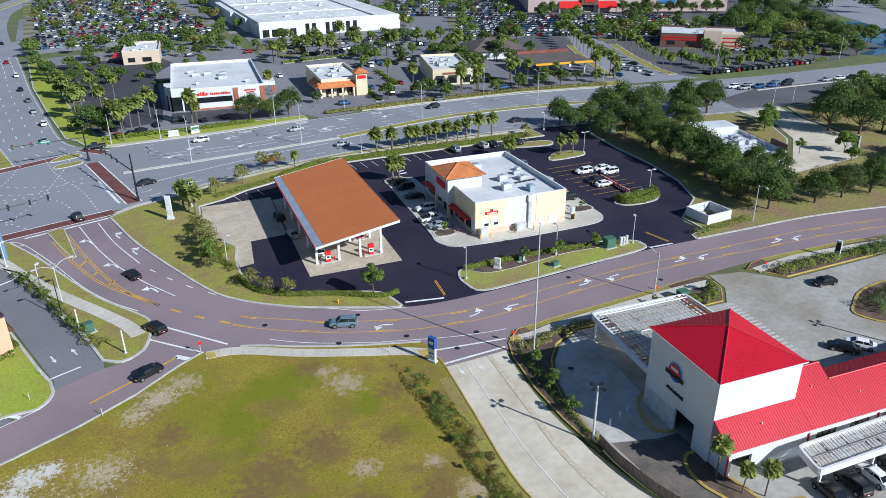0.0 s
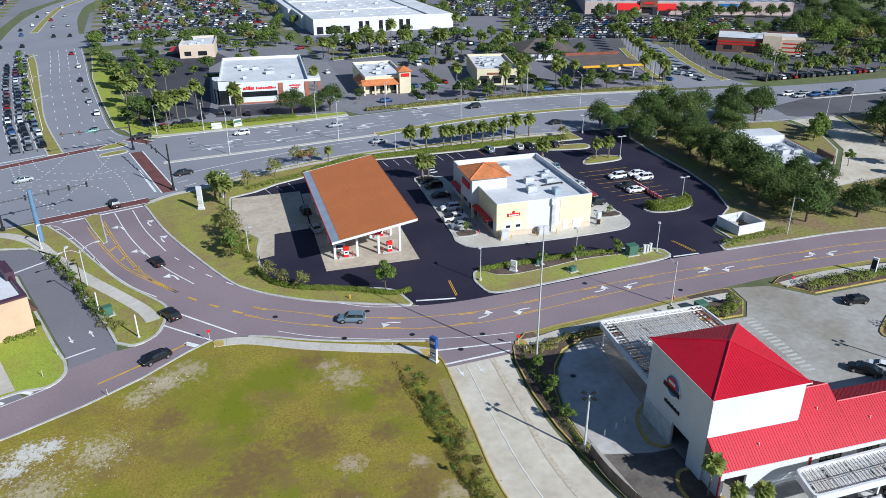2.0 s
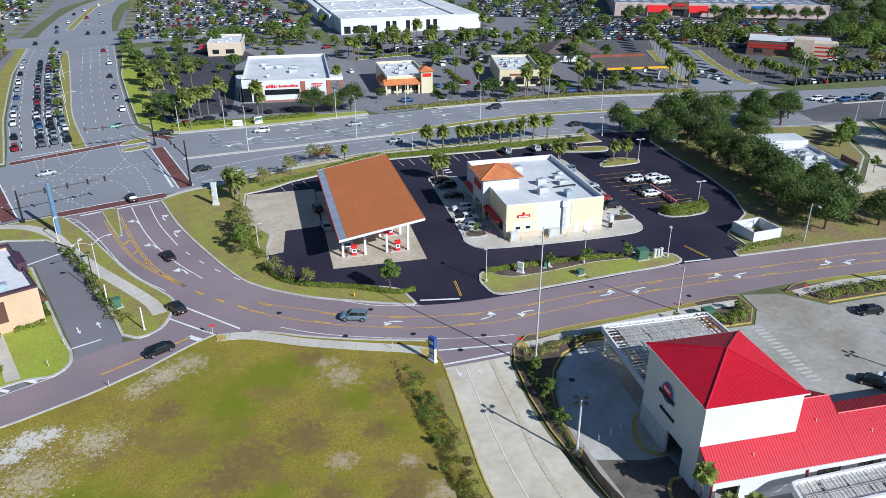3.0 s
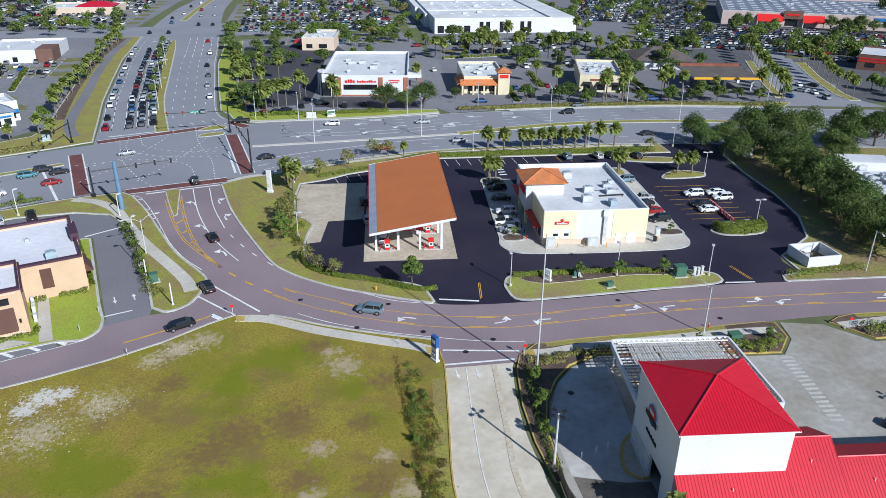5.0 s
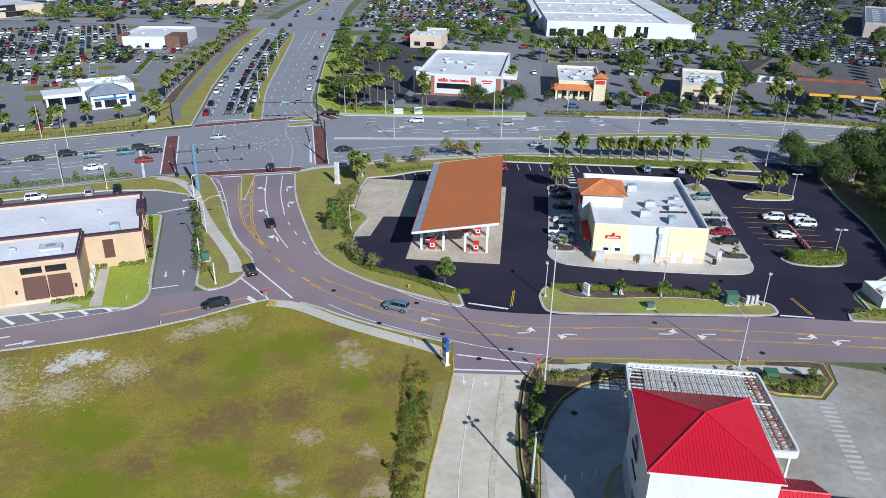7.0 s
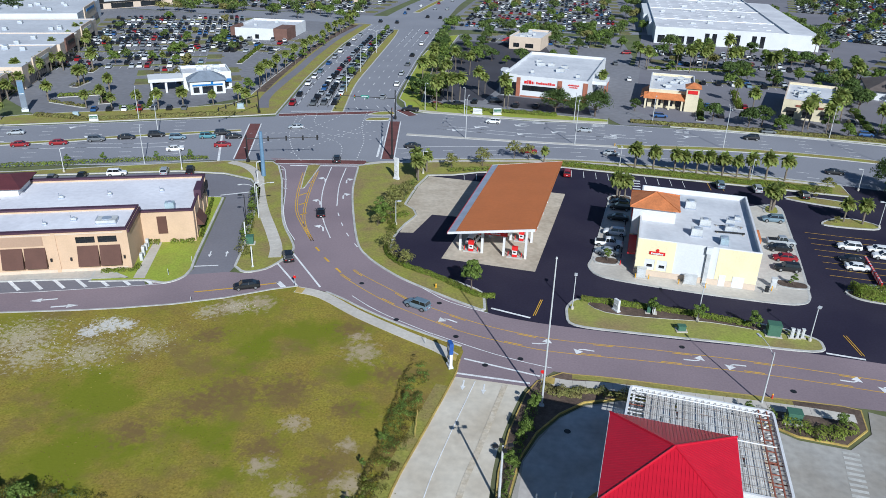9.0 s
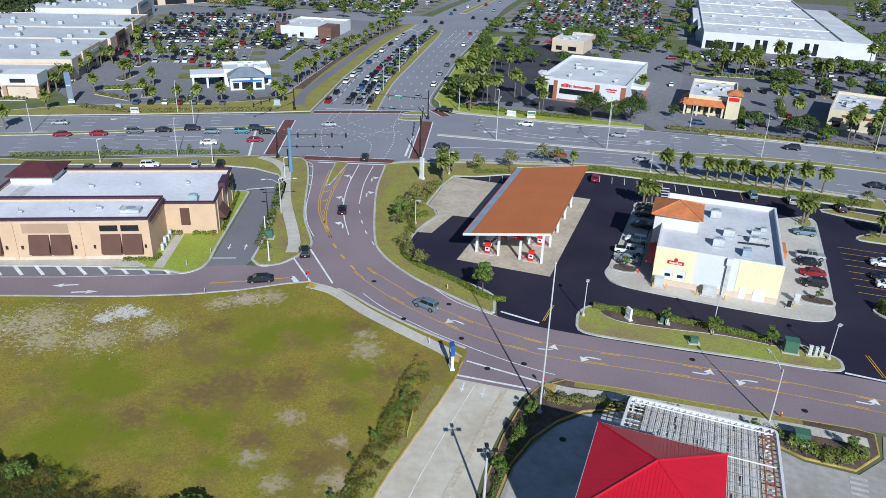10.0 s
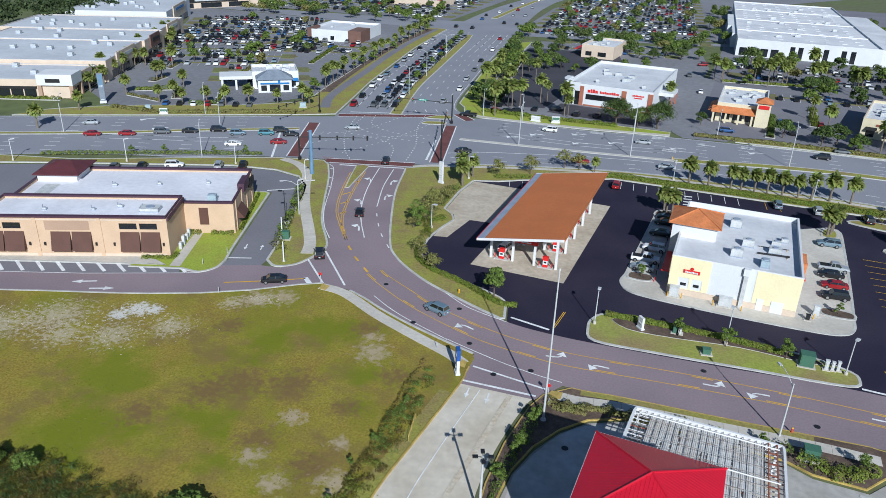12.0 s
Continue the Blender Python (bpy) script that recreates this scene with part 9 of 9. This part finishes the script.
def far_row(x, y, rz, n, step, fill, nose):
    for i in range(n):
        if rng.random() > fill:
            continue
        v, f = rng.choice(shapes_)
        cx, cy = turn([(i * step, 0)], x, y, rz)[0]
        a = radians(rz + 90 + rng.uniform(-2, 2) + (180 if rng.random() < nose else 0))
        o = len(FV)
        c, s = math.cos(a), math.sin(a)
        FV.extend((cx + c * p[0] - s * p[1], cy + s * p[0] + c * p[1], p[2]) for p in v)
        for q, mi in f:
            FF.append(tuple(o + j for j in q))
            FM.append(mi)


bays = bmesh.new()
for x, y, rz, rows, n, gap, fill, trees, k_ in LOTS:
    for j in range(rows):
        share = min(0.97, max(0.05, fill + rng.uniform(-0.12, 0.12)))
        for dy in (-3.7, 3.7):
            bx_, by_ = turn([(0, j * gap + dy)], x, y, rz)[0]
            far_row(bx_, by_, rz, n, 2.9, share, 0.5)
        for i in range(n + 1):
            for side in (-1, 1):
                ribbon(bays, turn([(i * 2.9 - 1.45, j * gap + side * 1.0), (i * 2.9 - 1.45, j * gap + side * 6.3)], x, y, rz), 0.14, 0.012)
solo("bay_lines", bays, M["mark_white"], "white painted bay lines of the car parks", "road marking", kind="structure")
me = bpy.data.meshes.new("parked_cars")
me.from_pydata(FV, [], FF)
me.polygons.foreach_set("material_index", FM)
fp_m = mat("far_paint", (0.5, 0.5, 0.5), 0.3, var=0.02)
fnn, fll = fp_m.node_tree.nodes, fp_m.node_tree.links
gi, cr_ = fnn.new("ShaderNodeNewGeometry"), fnn.new("ShaderNodeValToRGB")
cr_.color_ramp.interpolation = "CONSTANT"
els = cr_.color_ramp.elements
stops = [(0.0, PAINTS["white"]), (0.17, PAINTS["silver"]), (0.30, PAINTS["grey"]), (0.46, PAINTS["black"]), (0.84, PAINTS["red"]), (0.90, PAINTS["blue"]), (0.95, PAINTS["bluegrey"])]
els[0].position, els[0].color = 0.0, (*stops[0][1], 1)
els[1].position, els[1].color = stops[1][0], (*stops[1][1], 1)
for pos, c in stops[2:]:
    q = els.new(pos)
    q.color = (*c, 1)
fll.new(gi.outputs["Random Per Island"], cr_.inputs[0])
fll.new(cr_.outputs[0], fnn["Principled BSDF"].inputs["Base Color"])
me.materials.append(fp_m)
me.materials.append(M["car_glass"])
tagged(new("parked_cars", me), "rows of parked cars filling the shopping-centre lots", "cars", kind="stuff")

# ---- lamps, signals and signs ----
M["lens_red"] = mat("lens_red", (0.5, 0.02, 0.02), 0.3)
M["lens_amber"] = mat("lens_amber", (0.55, 0.25, 0.02), 0.3)
M["lens_green"] = mat("lens_green", (0.02, 0.25, 0.12), 0.3)
M["signal_yellow"] = mat("signal_yellow", (0.55, 0.30, 0.03), 0.5)
M["sign_green"] = mat("sign_green", (0.02, 0.28, 0.20), 0.5)
M["sign_blue"] = mat("sign_blue", (0.03, 0.10, 0.36), 0.4)
M["red_cone"] = mat("red_cone", (0.65, 0.06, 0.03), 0.6)


def yard_lamp(x, y, h, rz, heads=1, colour="pole_grey"):
    e = thing("yard_lamp", "slim pale pole lamp with a flat shoebox head", "street lamp", x, y, 0, rz, group="yard lamps")
    part("footing", tube(bmesh.new(), (0, 0, 0), (0, 0, 0.55), 0.28, n=10), M["concrete"], e)
    part("pole", tube(bmesh.new(), (0, 0, 0.55), (0, 0, h), 0.09, 0.07, 8), M[colour], e)
    for i in range(heads):
        s = 1 if i == 0 else -1
        part("arm", boxes((min(0, s * 0.5), max(0, s * 0.5), -0.05, 0.05, h - 0.1, h)), M[colour], e)
        part("lamp_head", boxes((min(s * 0.4, s * 1.2), max(s * 0.4, s * 1.2), -0.25, 0.25, h - 0.08, h + 0.1)), M[colour], e)
    return e


for x, y, h, rz, n in ((15.5, -20.6, 6.3, 90, 1), (53.2, -21, 5.9, 60, 1), (36.1, -19, 6.5, 90, 1), (-23.2, 6.3, 5.5, 0, 1), (-25.5, 39.7, 6.0, 0, 1), (23.3, 61.2, 5.6, -90, 1), (56.1, 58.5, 6.0, -90, 1), (81.7, 58.9, 5.6, 180, 1), (74.4, -0, 6.2, 0, 2), (79.3, 34.1, 6.0, 0, 2)):
    yard_lamp(x, y, h, rz, n)
for x, y in ((-43.2, -20.2), (-49.6, -10.0)):
    e = thing("marker_pole", "plain white pole on the drive island", "pole", x, y, 0.12, group="white poles")
    part("pole", tube(bmesh.new(), (0, 0, 0), (0, 0, 4.1), 0.13, 0.11, 10), M["white_metal"], e)
    part("foot", tube(bmesh.new(), (0, 0, 0), (0, 0, 0.15), 0.26, 0.24, 10), M["pole_grey"], e)
for x, y, h in ((-55.7, 7.5, 5.5), (-62.3, 22.3, 5.0), (-84.2, 25.2, 6.0), (-110.1, 15.2, 6.0), (-135.8, 4, 5.6)):
    yard_lamp(x, y, h, 70, 1, "white_metal")
yard_lamp(-52.2, -4.2, 7.5, 200, 1, "black_metal")


def tall_mast(x, y, h):
    e = thing("light_mast", "very tall slim white light mast", "light mast", x, y)
    part("pole", tube(bmesh.new(), (0, 0, 0), (0, 0, h), 0.15, 0.08, 10), M["pole_grey"], e)
    part("base_flange", tube(bmesh.new(), (0, 0, 0), (0, 0, 0.3), 0.4, 0.36, 12), M["pole_grey"], e)
    part("top_cap", tube(bmesh.new(), (0, 0, h), (0, 0, h + 0.25), 0.16, 0.05, 8), M["pole_grey"], e)
    return e


tall_mast(13, -48.7, 22.4)


def cross_lamp(x, y, h):
    e = thing("cross_lamp", "tapered concrete lamp pole with four crossed lamp heads", "street lamp", x, y, group="cross lamps")
    part("pole", tube(bmesh.new(), (0, 0, 0), (0, 0, h), 0.17, 0.12, 8), M["pole_grey"], e)
    for a in range(4):
        c, s = math.cos(a * math.pi / 2 + 0.35), math.sin(a * math.pi / 2 + 0.35)
        part("arm", tube(bmesh.new(), (0, 0, h - 0.1), (c * 0.7, s * 0.7, h), 0.05, n=6), M["black_metal"], e)
        bm = boxes((0.55, 1.15, -0.22, 0.22, h - 0.08, h + 0.08))
        bmesh.ops.rotate(bm, verts=bm.verts, cent=(0, 0, 0), matrix=Matrix.Rotation(a * math.pi / 2 + 0.35, 3, "Z"))
        part("lamp_head", bm, M["black_metal"], e)
    return e


cross_lamp(10, -68.3, 8.6)
cross_lamp(67.7, -71.9, 8.6)


def road_lamp(x, y, h, rz, reach=2.6, double=False):
    e = thing("road_lamp", "grey steel road lamp with a curved arm", "street lamp", x, y, 0, rz, group="road lamps")
    part("pole", tube(bmesh.new(), (0, 0, 0), (0, 0, h), 0.13, 0.08, 8), M["pole_grey"], e)
    for s in ((1, -1) if double else (1,)):
        bm = bmesh.new()
        pts = [(0, 0, h - 0.6), (s * reach * 0.4, 0, h + 0.25), (s * reach * 0.75, 0, h + 0.5), (s * reach, 0, h + 0.55)]
        for a, b in zip(pts, pts[1:]):
            tube(bm, a, b, 0.05, n=6)
        part("arm", bm, M["pole_grey"], e)
        x0, x1 = sorted((s * reach - s * 0.1, s * reach + s * 0.7))
        part("lamp_head", boxes((x0, x1, -0.16, 0.16, h + 0.42, h + 0.58)), M["pole_grey"], e)
    return e


for x, y, h, rz, r_, d in ((42.8, -40.4, 8.4, 115, 3.4, False), (-52.3, 1.6, 7.4, 28, 3.0, True), (52.8, 86.8, 11.6, 90, 2.6, True), (95.6, 85.3, 11.6, 90, 2.6, True), (10.5, 77.7, 11.6, 90, 2.6, True), (-21.1, 74.1, 11.6, 90, 2.6, True), (83.8, -23.1, 8.4, 250, 3.0, False), (-73.6, 119.1, 10, 190, 3.0, True), (-79.5, 153, 10, 190, 3.0, True), (-86.2, 196.2, 10, 190, 3.0, True), (-106.4, 50.4, 10, 120, 2.6, True), (-144.3, 29.1, 10, 120, 2.6, True), (-95.6, 26.7, 9, 120, 2, False), (-121.3, 63.7, 9, 120, 2, False), (-26.6, 100.3, 9, -90, 2, False), (8.8, 104.1, 9, -90, 2, False), (164.9, 47.4, 9, 100, 3, False), (182.1, 33.9, 9, 100, 3, False), (-40.2, 101.9, 9, -60, 2, False), (192.5, 102.6, 10, -90, 2, False), (260.5, 98.9, 10, -90, 2, False), (179.4, 51.8, 9, 90, 2, False), (86.5, 107.9, 10, -90, 2, False), (138, 105.7, 10, -90, 2, False), (33.5, 108.6, 9, -90, 2, False)):
    road_lamp(x, y, h, rz, r_, d)


def signal_head(parent, p, rz):
    bm = boxes((-0.2, 0.2, -0.15, 0.1, -1.2, 0.0))
    bmesh.ops.rotate(bm, verts=bm.verts, cent=(0, 0, 0), matrix=Matrix.Rotation(radians(rz), 3, "Z"))
    bmesh.ops.translate(bm, verts=bm.verts, vec=p)
    hd = part("signal_head", bm, M["black_metal"], parent)
    for k, m_ in enumerate(("lens_red", "lens_amber", "lens_green")):
        d = Vector((math.sin(radians(rz)), -math.cos(radians(rz)), 0))
        c = Vector(p) + Vector((0, 0, -0.22 - 0.38 * k)) + d * 0.15
        part("lens", tube(bmesh.new(), c, c + d * 0.05, 0.14, n=10), M[m_], hd)
    return hd


def signal_mast(x, y, h, arm_to, heads, zc, face, label="black traffic signal mast with a long arm"):
    e = thing("signal_mast", label, "traffic signal", x, y, group="traffic signals")
    part("pole", tube(bmesh.new(), (0, 0, 0), (0, 0, h), 0.24, 0.16, 10), M["black_metal"], e)
    part("base_box", boxes((-0.35, 0.35, -0.35, 0.35, 0, 0.9)), M["black_metal"], e)
    tip = Vector((arm_to[0] - x, arm_to[1] - y, zc))
    root = Vector((0, 0, zc - 0.3))
    part("mast_arm", tube(bmesh.new(), root, tip, 0.14, 0.08, 8), M["black_metal"], e)
    for s in heads:
        p = root.lerp(tip, s)
        signal_head(e, (p.x, p.y, p.z + 0.5), face)
    return e


signal_mast(-36.5, 49.5, 11.5, (-43.1, 72.1), (0.45, 0.62, 0.8, 0.96), 7.6, 100)
signal_mast(-46.6, 88.2, 9.2, (-64.2, 85.5), (0.5, 0.72, 0.97), 6.9, 10)
signal_mast(-71.2, 35.3, 7.4, (-53.9, 41.4), (0.3, 0.55, 0.78, 0.98), 6.6, 190)
signal_mast(-90, 81.6, 7.0, (-92.5, 60.1), (0.4, 0.6, 0.8, 0.97), 6.2, -80)
sn = thing("street_sign", "green street name sign hung on the signal arm", "sign", -56, 86.5, 6.9, 8)
part("plate", boxes((-1.3, 1.3, -0.05, 0.0, -0.25, 0.35)), M["sign_green"], sn)
part("hanger", boxes((-1.0, -0.95, -0.03, 0.03, 0.35, 0.5)), M["black_metal"], sn)
bars(sn, -1.0, 1.0, -0.05, -0.05, "mark_white", 0.22, 3)
sp = thing("strain_pole", "thick blue-grey steel strain pole at the junction", "pole", -62.8, 26.6)
part("pole", tube(bmesh.new(), (0, 0, 0), (0, 0, 11.2), 0.55, 0.42, 12), M["pole_blue"], sp)
part("cap", tube(bmesh.new(), (0, 0, 11.2), (0, 0, 11.35), 0.46, 0.3, 12), M["pole_blue"], sp)


def monument(x, y, w, h, rz, label, panels, name="monument_sign", base=0.5):
    e = thing(name, label, "sign", x, y, 0.1, rz)
    part("plinth", boxes((-w / 2 - 0.15, w / 2 + 0.15, -0.35, 0.35, 0, base)), M["white_wall"], e)
    part("slab", boxes((-w / 2, w / 2, -0.22, 0.22, base, h)), M["white_metal"], e)
    for z0, z1, m_ in panels:
        p = part("panel", boxes((-w / 2 + 0.1, w / 2 - 0.1, -0.26, -0.223, z0, z1)), M[m_], e)
        bars(p, -w / 2 + 0.25, w / 2 - 0.25, z0 + 0.15, -0.26, "white_metal", min(0.3, z1 - z0 - 0.3), int(z0 * 10) + 1)
    return e


monument(-30.8, 33.7, 1.15, 5.5, -25, "slim white fuel price pylon on the grass verge", [(3.4, 4.6, "white_wall"), (1.4, 2.2, "unit_grey")])
py = monument(-1.1, -42.7, 1.2, 2.4, -62, "blue and white entrance pylon beside the driveway", [(0.9, 1.6, "sign_blue")], base=0.3)
part("sign_box", boxes((-0.62, 0.62, -0.3, 0.3, 2.4, 4.2)), M["sign_blue"], py, "blue sign box")
part("emblem", boxes((-0.4, 0.4, -0.34, -0.302, 3.1, 3.6)), M["white_metal"], py)
monument(22.8, -19.3, 1.2, 2.2, -50, "small white monument sign in a mulched bed", [(1.0, 1.7, "unit_grey")], base=0.3)
monument(-22.6, 102.7, 3.0, 1.8, -5, "low white shop sign on the verge", [(0.7, 1.4, "unit_grey")], base=0.3)
monument(-16.2, 103.5, 2.6, 2.2, 20, "low green shop sign on the verge", [(0.7, 1.9, "green_box")], base=0.3)
pl = monument(-158.5, 60.4, 1.7, 9.8, 40, "tall blue-grey shopping-centre pylon", [(5.4, 9.4, "pole_blue"), (0.9, 5.0, "slate")], name="pylon_sign", base=0.8)
for ch in [c for c in pl.children if c.name.startswith("slab")]:
    ch.data.materials[0] = M["slate"]
monument(-132.6, 57.9, 2.4, 1.8, 25, "low green sign beside the bank", [(0.6, 1.5, "green_box")], base=0.2)
monument(84.5, -43.6, 1.0, 3.6, -70, "slim dark entrance pylon by the wash exit", [(1.0, 3.2, "dark")], base=0.2)


def cabinet(x, y, w, d, h, rz, col, label, cat="utility box"):
    e = thing("utility_box", label, cat, x, y, 0.12, rz, group="utility boxes")
    part("pad", boxes((-w / 2 - 0.3, w / 2 + 0.3, -d / 2 - 0.3, d / 2 + 0.3, 0, 0.12)), M["concrete"], e)
    part("body", boxes((-w / 2, w / 2, -d / 2, d / 2, 0.12, h)), M[col], e)
    part("lid", boxes((-w / 2 - 0.06, w / 2 + 0.06, -d / 2 - 0.06, d / 2 + 0.06, h, h + 0.1)), M[col], e)
    part("door", boxes((-w / 2 + 0.12, w / 2 - 0.12, -d / 2 - 0.03, -d / 2 - 0.002, 0.3, h - 0.15)), M[col], e)
    return e


cabinet(47.7, -20.5, 2.0, 1.6, 2.0, 0, "green_box", "green metal transformer box on a concrete pad")
cabinet(50.5, -20.7, 0.5, 0.4, 1.6, 0, "unit_grey", "grey metal meter cabinet on a concrete pad")
cabinet(51.4, -20.5, 0.4, 0.4, 1.4, 0, "unit_grey", "grey metal meter cabinet on a concrete pad")
cabinet(52.2, -20.3, 0.4, 0.4, 1.5, 0, "unit_grey", "grey metal meter cabinet on a concrete pad")
cabinet(28.2, -18.5, 0.6, 0.5, 1.5, 0, "green_box", "small green metal service cabinet in the bed")
cabinet(29, -18.5, 0.5, 0.5, 1.5, 0, "unit_grey", "small grey metal service cabinet in the bed")
cabinet(33.2, -23.1, 1.2, 0.9, 0.9, 10, "green_box", "low green metal transformer box on the grass")
cabinet(-48.2, -10.9, 1.4, 1.2, 1.6, 20, "green_box", "green metal transformer box among shrubs")
cabinet(46.2, -43.7, 1.8, 1.4, 1.6, 0, "green_box", "green metal transformer box by the car wash")
cabinet(-139.9, 59.7, 1.6, 1.2, 1.6, 25, "unit_blue", "pale green roadside cabinet on the verge")
cabinet(-98.1, 85, 2.0, 1.2, 1.6, 25, "unit_blue", "pale green roadside cabinet on the verge")
cabinet(35.9, -5.6, 2.2, 0.9, 1.7, -3, "unit_grey", "grey cage of gas bottles against the shop wall", "gas cage")
cabinet(27.2, -5.2, 1.6, 1.0, 1.9, -3, "unit_grey", "pale ice chest against the shop wall", "ice chest")
cabinet(50.8, -2.8, 0.9, 0.8, 1.8, -3, "unit_grey", "grey air and water machine on the walk", "air machine")
cabinet(49.3, -6.4 + 1.2, 0.6, 0.5, 1.0, -3, "black_metal", "dark litter bin on the walk", "litter bin")
cabinet(98.5, 47, 1.6, 1.6, 2.4, 0, "unit_grey", "grey portable cabin beside the drive", "cabin")


def small_post(name, label, cat, x, y, h, col, top=None, plate=None):
    e = thing(name, label, cat, x, y, 0.08, group=name + "s")
    part("post", tube(bmesh.new(), (0, 0, 0), (0, 0, h), 0.05, n=6), M[col], e)
    if plate:
        part("plate", tube(bmesh.new(), (0, -0.06, h - 0.35), (0, -0.09, h - 0.35), 0.3, n=8), M[plate], e)
    return e


for x, y, rz in ((12.5, -43.4, 0), (-32.6, -25.4, 0), (67, -42.2, 0)):
    small_post("stop_sign", "red octagonal road sign on a thin post", "road sign", x, y, 2.3, "pole_grey", plate="red_sign")
for x, y in ((-47, -35.4), (-54.9, -21.3), (-6.1, -37.6), (-56.2, -27.2), (13, -45.3)):
    small_post("marker_post", "thin grey marker post in the grass", "post", x, y, 1.2, "pole_grey")
for x, y in ((44.4, -38.9), (-8.6, -19.2), (95.9, 53.4), (21.9, 79.5), (-22.9, -2.1)):
    e = thing("fire_hydrant", "small red and yellow hydrant on the verge", "hydrant", x, y, 0.1, group="hydrants")
    part("barrel", tube(bmesh.new(), (0, 0, 0), (0, 0, 0.65), 0.14, 0.12, 8), M["red_cone"] if x > 30 else M["yellow_band"], e)
    part("cap", tube(bmesh.new(), (0, 0, 0.65), (0, 0, 0.82), 0.15, 0.04, 8), M["yellow_band"], e)
for i in range(9):
    x, y = turn([(-2.6, 3.0 + i * 2.9)], SX, SY, SR)[0]
    e = thing("shop_bollard", "short dark safety bollard before the shop", "bollard", x, y, 0.13, group="shop bollards")
    part("post", tube(bmesh.new(), (0, 0, 0), (0, 0, 0.95), 0.09, n=8), M["red_sign"] if i % 3 == 0 else M["black_metal"], e)
    part("cap", tube(bmesh.new(), (0, 0, 0.95), (0, 0, 1.0), 0.09, 0.04, n=8), M["black_metal"], e)
for x, y in ((28.6, -5.6), (33.9, -6.1), (38.6, -6.4), (50.3, -4.4), (26.2, -5.8)):
    e = thing("shop_bollard", "short yellow safety bollard by the shop wall", "bollard", x, y, 0.13, group="shop bollards")
    part("post", tube(bmesh.new(), (0, 0, 0), (0, 0, 0.95), 0.09, n=8), M["yellow_band"], e)
    part("cap", tube(bmesh.new(), (0, 0, 0.95), (0, 0, 1.0), 0.09, 0.04, n=8), M["yellow_band"], e)
# line of red and white barriers between parked cars
for i in range(8):
    e = thing("barrier", "red and white striped plastic barrier in the yard", "barrier", 71.0 - 0.06 * i, 14.0 - i * 1.55, 0, 88, group="barriers")
    part("panel", boxes((-0.7, 0.7, -0.15, 0.15, 0.1, 1.0)), M["red_sign"], e)
    for j in range(2):
        part("stripe", boxes((-0.45 + j * 0.6, -0.2 + j * 0.6, -0.16, 0.16, 0.12, 1.002)), M["white_metal"], e)
    part("foot", boxes((-0.6, 0.6, -0.3, 0.3, 0.0, 0.1)), M["dark"], e)
# guard rail at the field drain and a truck by the warehouse
gr_ = thing("guard_rail", "short yellow steel rail over a drain by the driveway", "rail", -2.5, -57.1, 0.06, 100)
for x in (-2.2, 0, 2.2):
    part("post", tube(bmesh.new(), (x, 0, 0), (x, 0, 0.9), 0.05, n=6), M["kerb_yellow"], gr_)
for z in (0.5, 0.9):
    part("rail", tube(bmesh.new(), (-2.2, 0, z), (2.2, 0, z), 0.045, n=6), M["kerb_yellow"], gr_)
for x, y, rz, c in ((117.3, 246.2, 80, "white_metal"), (-286.7, 257, 10, "white_metal")):
    e = thing("box_truck", "white articulated truck parked by the loading bay", "truck", x, y, 0, rz, group="trucks")
    part("trailer", boxes((-6, 5, -1.25, 1.25, 1.1, 3.9)), M[c], e)
    part("cab", boxes((5.4, 7.8, -1.2, 1.2, 0.5, 3.0)), M[c], e)
    for xx in (-4.5, -3.2, 4.2, 7.0):
        part("wheel", tube(bmesh.new(), (xx, -1.2, 0.5), (xx, 1.2, 0.5), 0.5, n=12), M["tyre"], e)
